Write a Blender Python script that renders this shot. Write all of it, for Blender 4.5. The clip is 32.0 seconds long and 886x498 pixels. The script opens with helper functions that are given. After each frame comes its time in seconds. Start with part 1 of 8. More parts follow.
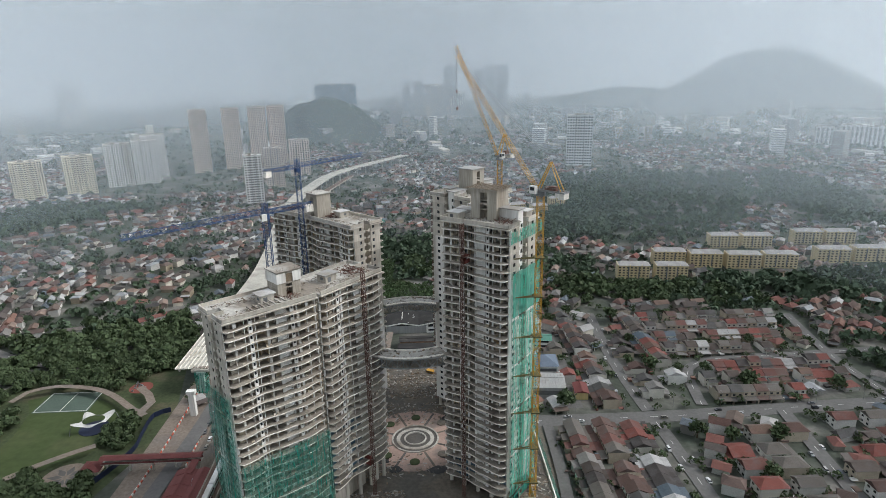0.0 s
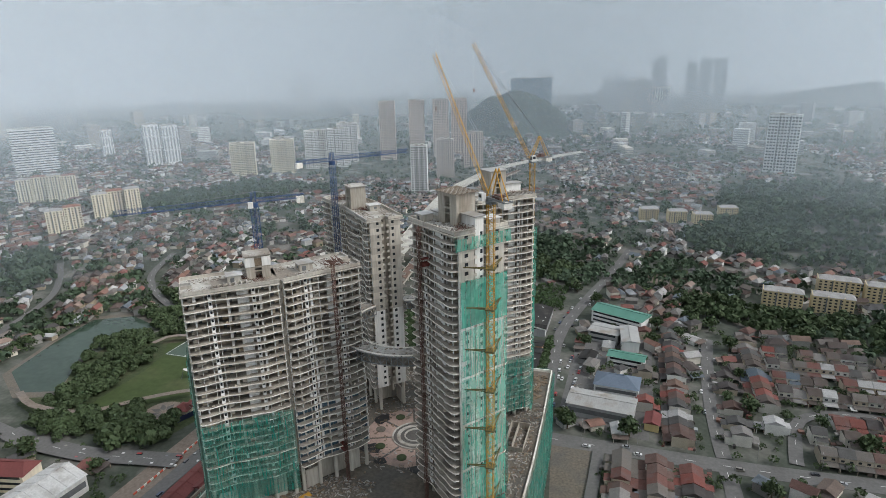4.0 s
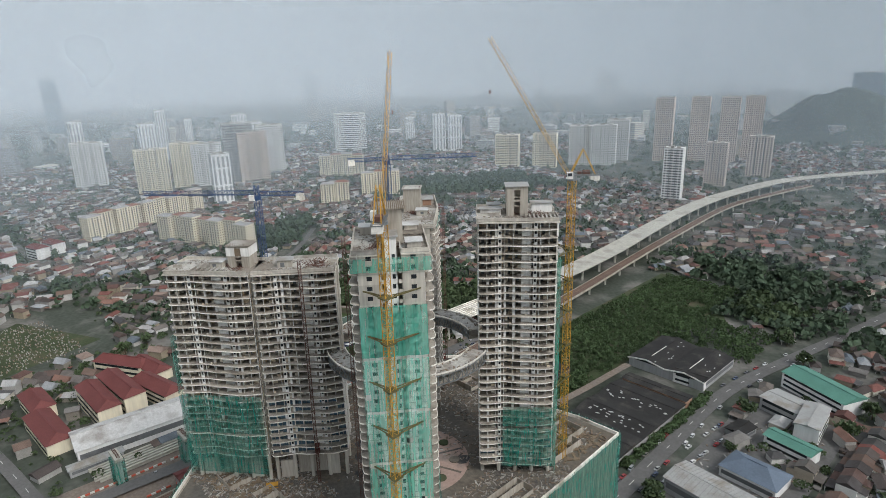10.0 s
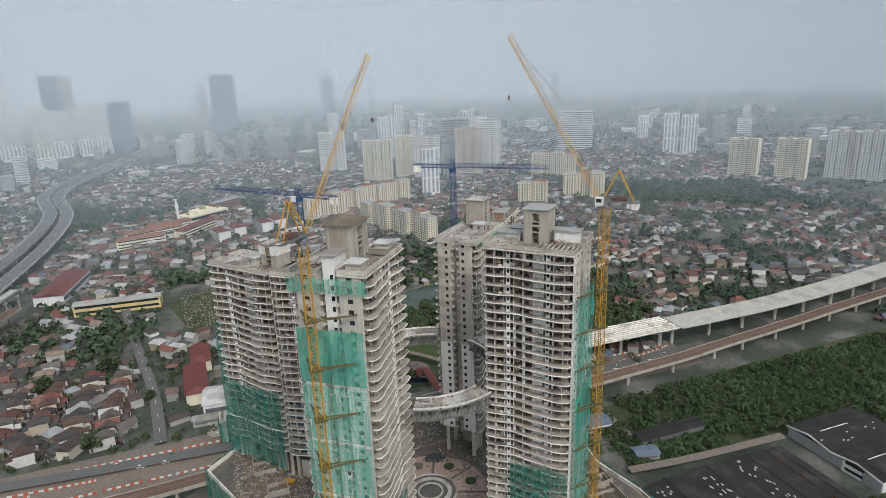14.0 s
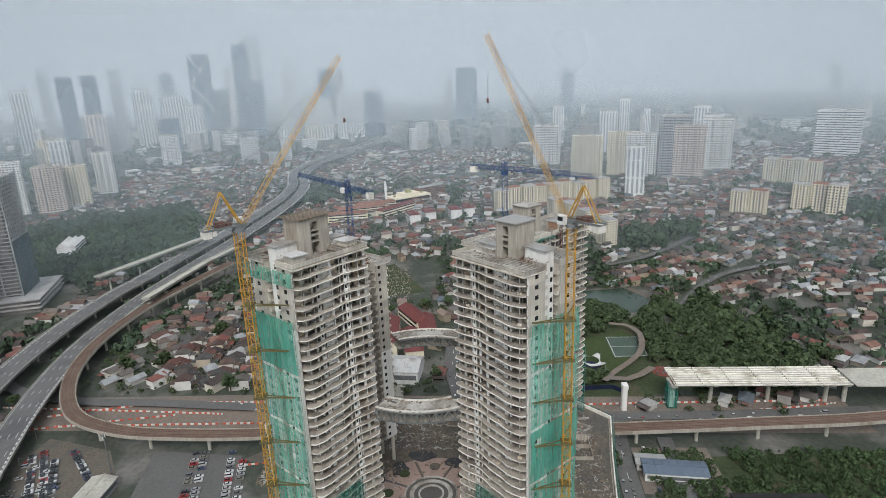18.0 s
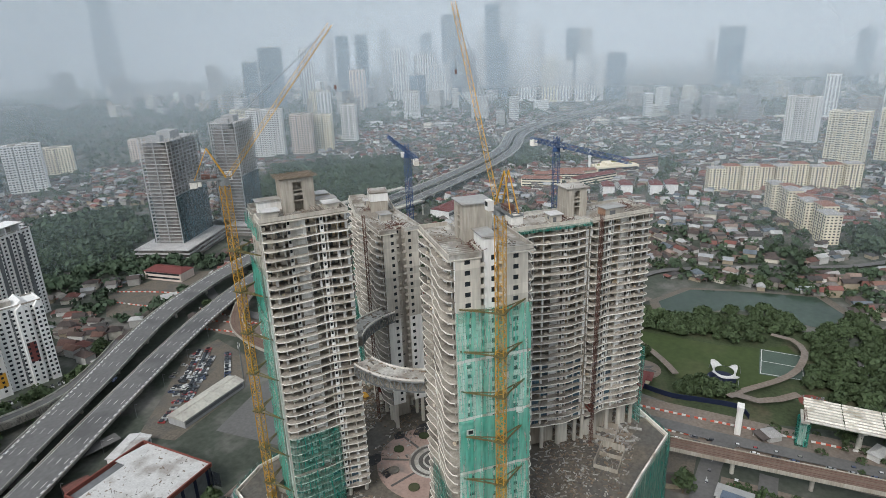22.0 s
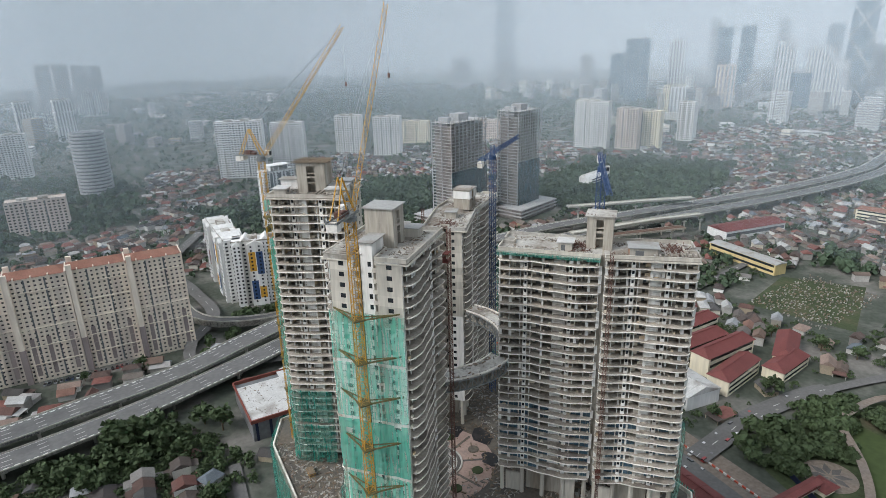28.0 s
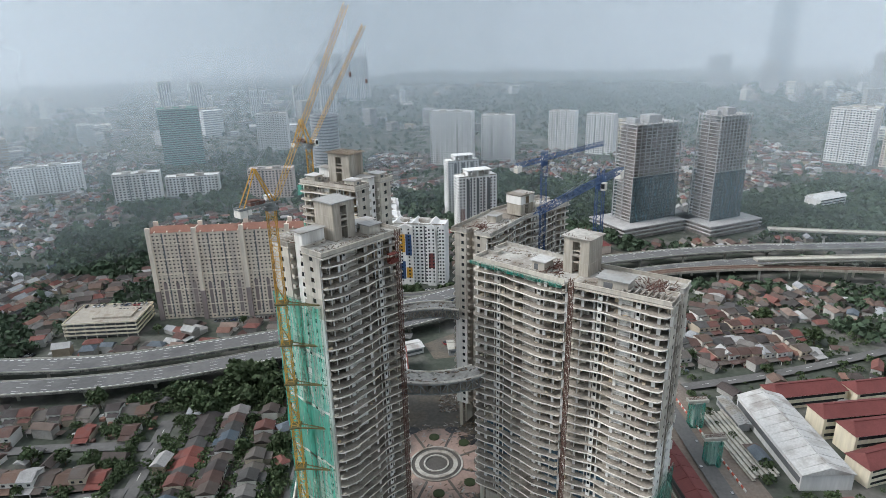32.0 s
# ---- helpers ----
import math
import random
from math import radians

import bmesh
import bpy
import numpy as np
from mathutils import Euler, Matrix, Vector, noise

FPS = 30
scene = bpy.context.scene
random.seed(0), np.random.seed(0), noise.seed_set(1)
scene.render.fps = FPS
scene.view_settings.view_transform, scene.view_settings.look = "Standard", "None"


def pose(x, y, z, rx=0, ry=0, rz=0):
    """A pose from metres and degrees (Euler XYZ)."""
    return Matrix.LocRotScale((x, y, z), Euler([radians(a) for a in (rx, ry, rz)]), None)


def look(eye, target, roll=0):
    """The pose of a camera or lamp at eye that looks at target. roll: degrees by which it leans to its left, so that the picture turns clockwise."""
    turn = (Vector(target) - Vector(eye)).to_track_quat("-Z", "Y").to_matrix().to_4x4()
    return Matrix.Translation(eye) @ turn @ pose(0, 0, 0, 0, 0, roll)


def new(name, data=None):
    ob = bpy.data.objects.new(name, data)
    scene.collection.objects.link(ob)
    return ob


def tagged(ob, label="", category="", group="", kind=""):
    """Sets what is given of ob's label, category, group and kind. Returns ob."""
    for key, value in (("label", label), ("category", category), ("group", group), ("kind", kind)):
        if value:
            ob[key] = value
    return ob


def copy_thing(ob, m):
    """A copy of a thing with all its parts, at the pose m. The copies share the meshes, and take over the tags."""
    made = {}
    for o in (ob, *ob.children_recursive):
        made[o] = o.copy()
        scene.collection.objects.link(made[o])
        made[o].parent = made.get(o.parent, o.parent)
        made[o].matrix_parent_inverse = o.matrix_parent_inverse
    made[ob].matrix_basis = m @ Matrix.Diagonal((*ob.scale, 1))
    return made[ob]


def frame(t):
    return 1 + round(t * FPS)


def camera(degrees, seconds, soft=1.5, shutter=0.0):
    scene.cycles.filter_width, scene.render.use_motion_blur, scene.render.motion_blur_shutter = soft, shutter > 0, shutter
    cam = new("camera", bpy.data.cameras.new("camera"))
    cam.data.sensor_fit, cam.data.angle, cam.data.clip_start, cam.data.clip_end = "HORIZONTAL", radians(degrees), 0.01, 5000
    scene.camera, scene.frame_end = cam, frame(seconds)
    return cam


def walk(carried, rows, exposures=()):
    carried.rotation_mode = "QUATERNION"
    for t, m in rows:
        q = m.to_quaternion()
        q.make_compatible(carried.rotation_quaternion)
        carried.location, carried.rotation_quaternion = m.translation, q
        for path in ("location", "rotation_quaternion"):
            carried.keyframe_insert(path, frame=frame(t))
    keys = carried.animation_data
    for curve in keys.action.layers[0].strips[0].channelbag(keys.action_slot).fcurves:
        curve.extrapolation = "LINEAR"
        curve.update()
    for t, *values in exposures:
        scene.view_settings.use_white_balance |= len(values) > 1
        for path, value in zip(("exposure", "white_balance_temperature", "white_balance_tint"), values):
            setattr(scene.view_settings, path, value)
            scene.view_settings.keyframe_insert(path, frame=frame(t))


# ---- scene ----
cam = camera(71.9, 32.0, soft=0.6)
METRES, EYE, TILT, LEAN, TURN = 640.0, 202.0, 0.0, 0.0, -2.0
ROWS = [
    (0.0, 0.0, 0.0, 0.0, -0.31, -16.54, 1.04),
    (0.5, 0.0156, 0.001, 0.0001, 2.19, -16.57, 1.05),
    (1.0, 0.0311, 0.0029, 0.0002, 4.61, -16.61, 1.05),
    (1.5, 0.0465, 0.0052, 0.0003, 7.04, -16.63, 1.06),
    (2.0, 0.0618, 0.0083, 0.0004, 9.45, -16.68, 1.09),
    (2.5, 0.077, 0.0119, 0.0005, 11.91, -16.72, 1.09),
    (3.0, 0.092, 0.0163, 0.0005, 14.34, -16.74, 1.12),
    (3.5, 0.1069, 0.0212, 0.0007, 16.79, -16.76, 1.12),
    (5.5, 0.1634, 0.0468, 0.0009, 26.71, -16.79, 1.25),
    (6.0, 0.1762, 0.0552, 0.0009, 28.85, -16.82, 1.18),
    (6.5, 0.1883, 0.065, 0.0008, 30.92, -16.86, 1.13),
    (7.0, 0.1993, 0.0761, 0.0008, 33.11, -16.85, 1.13),
    (7.5, 0.2091, 0.0883, 0.0007, 35.48, -16.84, 1.14),
    (8.0, 0.2183, 0.1014, 0.0006, 38.03, -16.86, 1.2),
    (8.5, 0.2266, 0.1149, 0.0003, 40.62, -16.8, 1.23),
    (9.0, 0.2342, 0.129, 0.0001, 43.19, -16.8, 1.29),
    (9.5, 0.2412, 0.1436, -0.0003, 45.9, -16.76, 1.36),
    (10.0, 0.2473, 0.1584, -0.0004, 48.63, -16.74, 1.41),
    (10.5, 0.2529, 0.1734, -0.0006, 51.42, -16.72, 1.44),
    (11.0, 0.2575, 0.1876, -0.0007, 53.99, -16.69, 1.5),
    (11.5, 0.2619, 0.2031, -0.0006, 56.78, -16.66, 1.56),
    (12.0, 0.2655, 0.2189, -0.0008, 59.62, -16.62, 1.65),
    (12.5, 0.268, 0.2348, -0.0006, 62.4, -16.61, 1.68),
    (13.0, 0.2702, 0.2508, -0.0008, 65.39, -16.55, 1.73),
    (13.5, 0.2734, 0.2663, -0.0007, 68.68, -16.5, 1.84),
    (14.0, 0.2767, 0.2817, -0.0006, 71.97, -16.47, 1.95),
    (14.5, 0.2802, 0.2969, -0.0005, 75.01, -16.44, 2.02),
    (16.5, 0.2858, 0.359, -0.0006, 86.59, -16.32, 2.08),
    (17.0, 0.2859, 0.3746, -0.0007, 89.43, -16.26, 2.08),
    (17.5, 0.2843, 0.39, -0.0007, 92.31, -16.23, 2.05),
    (18.0, 0.2828, 0.4055, -0.0009, 95.17, -16.38, 2.06),
    (18.5, 0.28, 0.4208, -0.0009, 98.08, -17.25, 2.04),
    (19.0, 0.2768, 0.436, -0.0009, 101.01, -18.34, 2.06),
    (19.5, 0.2727, 0.4509, -0.0009, 104.0, -19.19, 2.03),
    (20.0, 0.2675, 0.4656, -0.0012, 106.92, -19.28, 2.02),
    (20.5, 0.2618, 0.48, -0.0013, 109.9, -19.22, 2.0),
    (21.0, 0.2556, 0.4942, -0.0013, 112.83, -19.17, 1.97),
    (21.5, 0.2485, 0.5081, -0.0012, 116.01, -19.12, 1.94),
    (22.0, 0.2411, 0.5218, -0.0012, 118.93, -19.06, 1.95),
    (22.5, 0.2328, 0.5349, -0.0013, 121.87, -18.98, 1.92),
    (23.0, 0.2237, 0.5475, -0.0015, 124.8, -18.93, 1.93),
    (23.5, 0.2141, 0.5597, -0.0015, 127.74, -18.91, 1.91),
    (24.0, 0.2037, 0.5712, -0.0016, 130.65, -18.89, 1.84),
    (24.5, 0.1929, 0.5821, -0.0019, 133.62, -18.82, 1.81),
    (25.0, 0.1814, 0.5924, -0.0019, 136.55, -18.82, 1.78),
    (25.5, 0.1695, 0.6024, -0.002, 139.44, -18.8, 1.76),
    (27.5, 0.1171, 0.6359, -0.0017, 151.2, -18.83, 1.52),
    (28.0, 0.1033, 0.6426, -0.0017, 154.13, -18.84, 1.46),
    (28.5, 0.089, 0.6484, -0.0017, 157.07, -18.85, 1.43),
    (29.0, 0.0743, 0.6534, -0.0017, 160.0, -18.86, 1.42),
    (29.5, 0.0593, 0.6575, -0.0019, 162.92, -18.85, 1.39),
    (30.0, 0.0441, 0.6609, -0.0019, 165.84, -18.84, 1.33),
    (30.5, 0.0289, 0.6639, -0.0019, 168.78, -18.83, 1.29),
    (31.0, 0.0134, 0.666, -0.0019, 171.77, -18.84, 1.27),
    (31.5, -0.0021, 0.6672, -0.0019, 174.69, -18.84, 1.27),
    (32.0, -0.0177, 0.6676, -0.002, 177.63, -18.84, 1.22),
]
walk(cam, [(t, pose(0, 0, EYE, TILT, LEAN, TURN) @ pose(METRES * x, METRES * y, METRES * z, 90 + pitch, roll, yaw)) for t, x, y, z, yaw, pitch, roll in ROWS], [(0.0, 0.50, 6260, 10), (6.0, 0.38, 6260, 10), (10.0, 0.31, 6260, 10), (14.0, 0.27, 6260, 10), (18.0, 0.28, 6240, 10), (22.0, 0.36, 6220, 10), (26.0, 0.45, 6180, 10), (32.0, 0.60, 6120, 10)])

import itertools
# ---- light ----
SUN_AZ, SUN_EL = radians(2), radians(44)   # from +x towards +y: the soft sun stands over the crane side of the site
world = bpy.data.worlds.new("hazy_sky")
scene.world = world
world.use_nodes = True
wn, wl = world.node_tree.nodes, world.node_tree.links
wn.clear()
w_sky = wn.new("ShaderNodeTexSky")
w_sky.sky_type, w_sky.sun_disc = "NISHITA", False
w_sky.sun_elevation, w_sky.sun_rotation = SUN_EL, radians(90) - SUN_AZ
w_sky.altitude, w_sky.air_density, w_sky.dust_density, w_sky.ozone_density = 60, 1.6, 6.0, 2.0
w_hsv = wn.new("ShaderNodeHueSaturation")
w_hsv.inputs["Saturation"].default_value = 0.2
w_flat = wn.new("ShaderNodeMix")
w_flat.data_type = "RGBA"
w_flat.inputs[0].default_value = 0.52            # the cloud layer evens the sky out
w_flat.inputs[7].default_value = (5.5, 5.9, 6.25, 1)
w_bg = wn.new("ShaderNodeBackground")
w_bg.inputs["Strength"].default_value = 0.1
w_out = wn.new("ShaderNodeOutputWorld")
wl.new(w_sky.outputs[0], w_hsv.inputs["Color"])
wl.new(w_hsv.outputs[0], w_flat.inputs[6])
wl.new(w_flat.outputs[2], w_bg.inputs["Color"])
wl.new(w_bg.outputs[0], w_out.inputs["Surface"])

sun = new("sun", bpy.data.lights.new("sun", "SUN"))
sun.data.energy, sun.data.angle, sun.data.color = 1.5, radians(20), (1.0, 0.95, 0.88)
sun.matrix_world = look((math.cos(SUN_AZ) * math.cos(SUN_EL) * 900, math.sin(SUN_AZ) * math.cos(SUN_EL) * 900, math.sin(SUN_EL) * 900), (0, 0, 0))


# ---- materials ----
def mat(name, col, rough=0.85, metal=0.0, var=0.3, scale=0.5, stain=None, stain_at=0.55, streak=False, bump=0.0, bump_scale=6.0, pieces=False, islands=False, ramp=None, spec=0.3):
    """A surface with grain, broader wear, optional stains in a second colour, upright streaks, and colour that differs piece by piece."""
    m = bpy.data.materials.new(name)
    m.use_nodes = True
    n, l = m.node_tree.nodes, m.node_tree.links
    bsdf = n["Principled BSDF"]
    bsdf.inputs["Roughness"].default_value, bsdf.inputs["Metallic"].default_value = rough, metal
    bsdf.inputs["Specular IOR Level"].default_value = spec
    geo = n.new("ShaderNodeNewGeometry")
    mapping = n.new("ShaderNodeMapping")
    mapping.inputs["Scale"].default_value = (1, 1, 0.12) if streak else (1, 1, 1)
    l.new(geo.outputs["Position"], mapping.inputs["Vector"])
    fine, broad = n.new("ShaderNodeTexNoise"), n.new("ShaderNodeTexNoise")
    fine.inputs["Scale"].default_value, fine.inputs["Detail"].default_value = scale * 4, 6
    broad.inputs["Scale"].default_value, broad.inputs["Detail"].default_value = scale * 0.35, 5
    l.new(mapping.outputs[0], fine.inputs["Vector"])
    l.new(mapping.outputs[0], broad.inputs["Vector"])
    base = n.new("ShaderNodeRGB")
    base.outputs[0].default_value = (*col, 1)
    colour = base.outputs[0]
    pick = geo.outputs["Random Per Island"]
    if pieces:
        info = n.new("ShaderNodeObjectInfo")
        pick = info.outputs["Random"]
    if ramp:
        cr = n.new("ShaderNodeValToRGB")
        cr.color_ramp.interpolation = "CONSTANT"
        while len(cr.color_ramp.elements) < len(ramp):
            cr.color_ramp.elements.new(1.0)
        for i, c in enumerate(ramp):
            cr.color_ramp.elements[i].position = i / len(ramp)
            cr.color_ramp.elements[i].color = (*c, 1)
        l.new(pick, cr.inputs[0])
        colour = cr.outputs[0]
    if stain:
        sm = n.new("ShaderNodeMix")
        sm.data_type = "RGBA"
        sr = n.new("ShaderNodeMapRange")
        sr.inputs[1].default_value, sr.inputs[2].default_value = stain_at - 0.07, stain_at + 0.1
        l.new(broad.outputs[0], sr.inputs[0])
        l.new(sr.outputs[0], sm.inputs[0])
        l.new(colour, sm.inputs[6])
        sm.inputs[7].default_value = (*stain, 1)
        colour = sm.outputs[2]
    add = n.new("ShaderNodeMath")
    add.operation = "ADD"
    l.new(fine.outputs[0], add.inputs[0])
    l.new(broad.outputs[0], add.inputs[1])
    rng = n.new("ShaderNodeMapRange")
    rng.inputs[1].default_value, rng.inputs[2].default_value = 0.6, 1.4
    rng.inputs[3].default_value, rng.inputs[4].default_value = 1 - var, 1 + var
    l.new(add.outputs[0], rng.inputs[0])
    level = rng.outputs[0]
    if (pieces or islands) and not ramp:
        pr = n.new("ShaderNodeMapRange")
        pr.inputs[3].default_value, pr.inputs[4].default_value = 0.82, 1.15
        l.new(pick, pr.inputs[0])
        mul = n.new("ShaderNodeMath")
        mul.operation = "MULTIPLY"
        l.new(level, mul.inputs[0])
        l.new(pr.outputs[0], mul.inputs[1])
        level = mul.outputs[0]
    hsv = n.new("ShaderNodeHueSaturation")
    l.new(colour, hsv.inputs["Color"])
    l.new(level, hsv.inputs["Value"])
    l.new(hsv.outputs[0], bsdf.inputs["Base Color"])
    if bump:
        bn = n.new("ShaderNodeTexNoise")
        bn.inputs["Scale"].default_value, bn.inputs["Detail"].default_value = bump_scale, 4
        l.new(geo.outputs["Position"], bn.inputs["Vector"])
        bp = n.new("ShaderNodeBump")
        bp.inputs["Strength"].default_value, bp.inputs["Distance"].default_value = bump, 0.1
        l.new(bn.outputs[0], bp.inputs["Height"])
        l.new(bp.outputs[0], bsdf.inputs["Normal"])
    return m


def sheer(name, col, cover, var=0.25, scale=0.6, top=None, foot=None, through_light=0.5, glow=False):
    """Thin stuff that lets light through: builder's netting, or shells that stand in for haze. cover: how much of it is
    solid.
    """
    m = bpy.data.materials.new(name)
    m.use_nodes = True
    n, l = m.node_tree.nodes, m.node_tree.links
    n.remove(n["Principled BSDF"])
    out = n["Material Output"]
    dif, tra, gap = n.new("ShaderNodeBsdfDiffuse"), n.new("ShaderNodeBsdfTranslucent"), n.new("ShaderNodeBsdfTransparent")
    dif.inputs[0].default_value = tra.inputs[0].default_value = (*col, 1)
    both, mix = n.new("ShaderNodeMixShader"), n.new("ShaderNodeMixShader")
    both.inputs[0].default_value = through_light
    l.new(dif.outputs[0], both.inputs[1])
    l.new(tra.outputs[0], both.inputs[2])
    l.new(gap.outputs[0], mix.inputs[1])
    l.new(both.outputs[0], mix.inputs[2])
    # glow: the sheet emits its colour, in place of light scattered by haze
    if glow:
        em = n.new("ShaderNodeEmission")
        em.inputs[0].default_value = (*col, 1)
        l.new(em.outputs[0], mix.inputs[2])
    geo = n.new("ShaderNodeNewGeometry")
    noi = n.new("ShaderNodeTexNoise")
    noi.inputs["Scale"].default_value, noi.inputs["Detail"].default_value = scale, 4
    if foot:
        l.new(geo.outputs["Position"], noi.inputs["Vector"])
    else:
        pleat = n.new("ShaderNodeVectorMath")
        pleat.operation = "MULTIPLY"
        pleat.inputs[1].default_value = (2.6, 2.6, 0.22)
        l.new(geo.outputs["Position"], pleat.inputs[0])
        l.new(pleat.outputs[0], noi.inputs["Vector"])
    rng = n.new("ShaderNodeMapRange")
    rng.inputs[1].default_value, rng.inputs[2].default_value = 0.3, 0.7
    rng.inputs[3].default_value, rng.inputs[4].default_value = cover * (1 - var), min(1.0, cover * (1 + var))
    l.new(noi.outputs[0], rng.inputs[0])
    amount = rng.outputs[0]
    # haze shells thicken above their foot and thin out towards the top
    if foot:
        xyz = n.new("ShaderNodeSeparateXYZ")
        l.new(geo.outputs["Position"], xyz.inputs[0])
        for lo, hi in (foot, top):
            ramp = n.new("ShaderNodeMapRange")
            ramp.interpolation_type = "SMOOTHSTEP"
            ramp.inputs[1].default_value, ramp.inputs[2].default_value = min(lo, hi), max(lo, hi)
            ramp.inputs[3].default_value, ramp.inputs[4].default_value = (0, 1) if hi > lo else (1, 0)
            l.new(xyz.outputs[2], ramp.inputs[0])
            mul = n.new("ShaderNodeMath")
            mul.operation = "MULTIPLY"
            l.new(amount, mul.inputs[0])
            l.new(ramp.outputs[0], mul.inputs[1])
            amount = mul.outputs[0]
    l.new(amount, mix.inputs[0])
    l.new(mix.outputs[0], out.inputs["Surface"])
    return m


CONCRETE = mat("raw_concrete", (0.40, 0.365, 0.31), 0.9, var=0.38, scale=0.4, stain=(0.24, 0.205, 0.165), stain_at=0.57, streak=True, bump=0.3)
SLAB = mat("slab_concrete", (0.42, 0.38, 0.325), 0.9, var=0.4, scale=0.4, stain=(0.15, 0.13, 0.11), stain_at=0.57, pieces=True)
EDGE = mat("balcony_edge_plaster", (0.84, 0.80, 0.73), 0.85, var=0.25, scale=0.35, stain=(0.36, 0.32, 0.26), stain_at=0.57, pieces=True)
PARTY = mat("party_wall_plaster", (0.62, 0.565, 0.475), 0.9, var=0.5, scale=0.3, stain=(0.42, 0.325, 0.21), stain_at=0.56, pieces=True)
WHITE = mat("white_plaster", (0.78, 0.765, 0.73), 0.8, var=0.2, scale=0.4, stain=(0.40, 0.37, 0.33), stain_at=0.58, streak=True)
ENDWALL = mat("end_wall_plaster", (0.53, 0.495, 0.43), 0.85, var=0.3, scale=0.3, stain=(0.36, 0.325, 0.28), stain_at=0.56, streak=True, pieces=True)
BLOCKWORK = mat("red_blockwork", (0.36, 0.22, 0.15), 0.9, var=0.35, scale=1.2)
PANE = mat("dark_window", (0.025, 0.03, 0.035), 0.15, var=0.4, scale=0.6, spec=0.6)
BLUE_GLASS = mat("blue_glazing", (0.045, 0.095, 0.135), 0.3, var=0.5, scale=0.3, pieces=True, spec=0.7)
ROOF_SLAB = mat("roof_screed", (0.52, 0.505, 0.465), 0.9, var=0.4, scale=0.25, stain=(0.22, 0.195, 0.165), stain_at=0.49)
YELLOW = mat("crane_yellow", (0.52, 0.28, 0.035), 0.55, var=0.3, scale=0.8, stain=(0.3, 0.2, 0.1), stain_at=0.62)
BLUE = mat("crane_blue", (0.035, 0.07, 0.16), 0.5, var=0.3, scale=0.8)
RUST = mat("rusty_steel", (0.13, 0.07, 0.055), 0.8, var=0.4, scale=1.0)
STEEL = mat("grey_steel", (0.24, 0.25, 0.25), 0.5, metal=0.5, var=0.3, scale=0.7)
TIMBER = mat("shuttering_timber", (0.19, 0.145, 0.10), 0.85, var=0.5, scale=0.6, islands=True)
RUBBLE = mat("rubble", (0.27, 0.25, 0.22), 0.95, var=0.5, scale=0.5, islands=True, ramp=[(0.3, 0.28, 0.25), (0.2, 0.15, 0.11), (0.38, 0.37, 0.34), (0.13, 0.12, 0.11), (0.22, 0.18, 0.14), (0.24, 0.22, 0.2)])
DIRT = mat("site_dirt", (0.15, 0.13, 0.105), 0.95, var=0.45, scale=0.2, stain=(0.095, 0.09, 0.08), stain_at=0.52, bump=0.4, bump_scale=2)
WORKS = mat("works_dust", (0.205, 0.168, 0.138), 0.95, var=0.4, scale=0.15, stain=(0.15, 0.13, 0.115), stain_at=0.55)
PINK = mat("plaza_paving", (0.36, 0.26, 0.22), 0.8, var=0.25, scale=0.3, stain=(0.18, 0.15, 0.135), stain_at=0.62)
DARKPAVE = mat("dark_paving", (0.10, 0.095, 0.088), 0.8, var=0.3, scale=0.4)
NET = sheer("green_netting", (0.18, 0.68, 0.52), 0.42, var=0.5, scale=0.5)
NET_DARK = sheer("dusty_green_netting", (0.05, 0.31, 0.245), 0.50, var=0.45, scale=0.5)
NET_THICK = sheer("doubled_green_netting", (0.12, 0.55, 0.42), 0.62, var=0.4, scale=0.5)
NET_THIN = sheer("faded_green_netting", (0.22, 0.70, 0.55), 0.40, var=0.5, scale=0.5)
MESH = sheer("bluish_site_mesh", (0.20, 0.29, 0.32), 0.45, var=0.4, scale=0.3)
RAWBLOCK = mat("raw_blockwork", (0.33, 0.30, 0.28), 0.9, var=0.4, scale=0.25, stain=(0.16, 0.145, 0.135), stain_at=0.52)
RAWSLAB = mat("weathered_slab", (0.42, 0.41, 0.40), 0.9, var=0.35, scale=0.25)
TUBE = mat("scaffold_tube", (0.20, 0.30, 0.25), 0.6, var=0.3, scale=0.5)
ASPHALT = mat("asphalt", (0.135, 0.132, 0.128), 0.9, var=0.25, scale=0.15, stain=(0.10, 0.098, 0.095), stain_at=0.58)
COURT = mat("court_surface", (0.075, 0.105, 0.085), 0.9, var=0.2, scale=0.2)
MOTORWAY = mat("worn_motorway", (0.15, 0.149, 0.147), 0.9, var=0.22, scale=0.12, stain=(0.10, 0.10, 0.10), stain_at=0.56)
# for dark walls, doors and bands, and for shade painted into openings and recesses
DARKFILL = mat("dark_fill_and_shade", (0.15, 0.155, 0.16), 0.8, var=0.35, scale=0.1)
DECK = mat("viaduct_deck", (0.47, 0.455, 0.40), 0.9, var=0.3, scale=0.15, stain=(0.30, 0.28, 0.25), stain_at=0.57)
TRACK = mat("track_ballast", (0.16, 0.115, 0.09), 0.95, var=0.3, scale=0.4)
PAINT = mat("road_paint", (0.65, 0.65, 0.62), 0.7, var=0.2, scale=0.5)
GRASS = mat("grass_field", (0.050, 0.072, 0.024), 0.95, var=0.3, scale=0.06, stain=(0.066, 0.076, 0.034), stain_at=0.58)
SCRUB = mat("scrub", (0.050, 0.066, 0.030), 0.95, var=0.5, scale=0.12, stain=(0.075, 0.066, 0.042), stain_at=0.6, bump=0.6, bump_scale=0.8)
BUSHGRASS = mat("lush_grass", (0.065, 0.10, 0.03), 0.95, var=0.3, scale=0.1, stain=(0.05, 0.07, 0.03), stain_at=0.55)
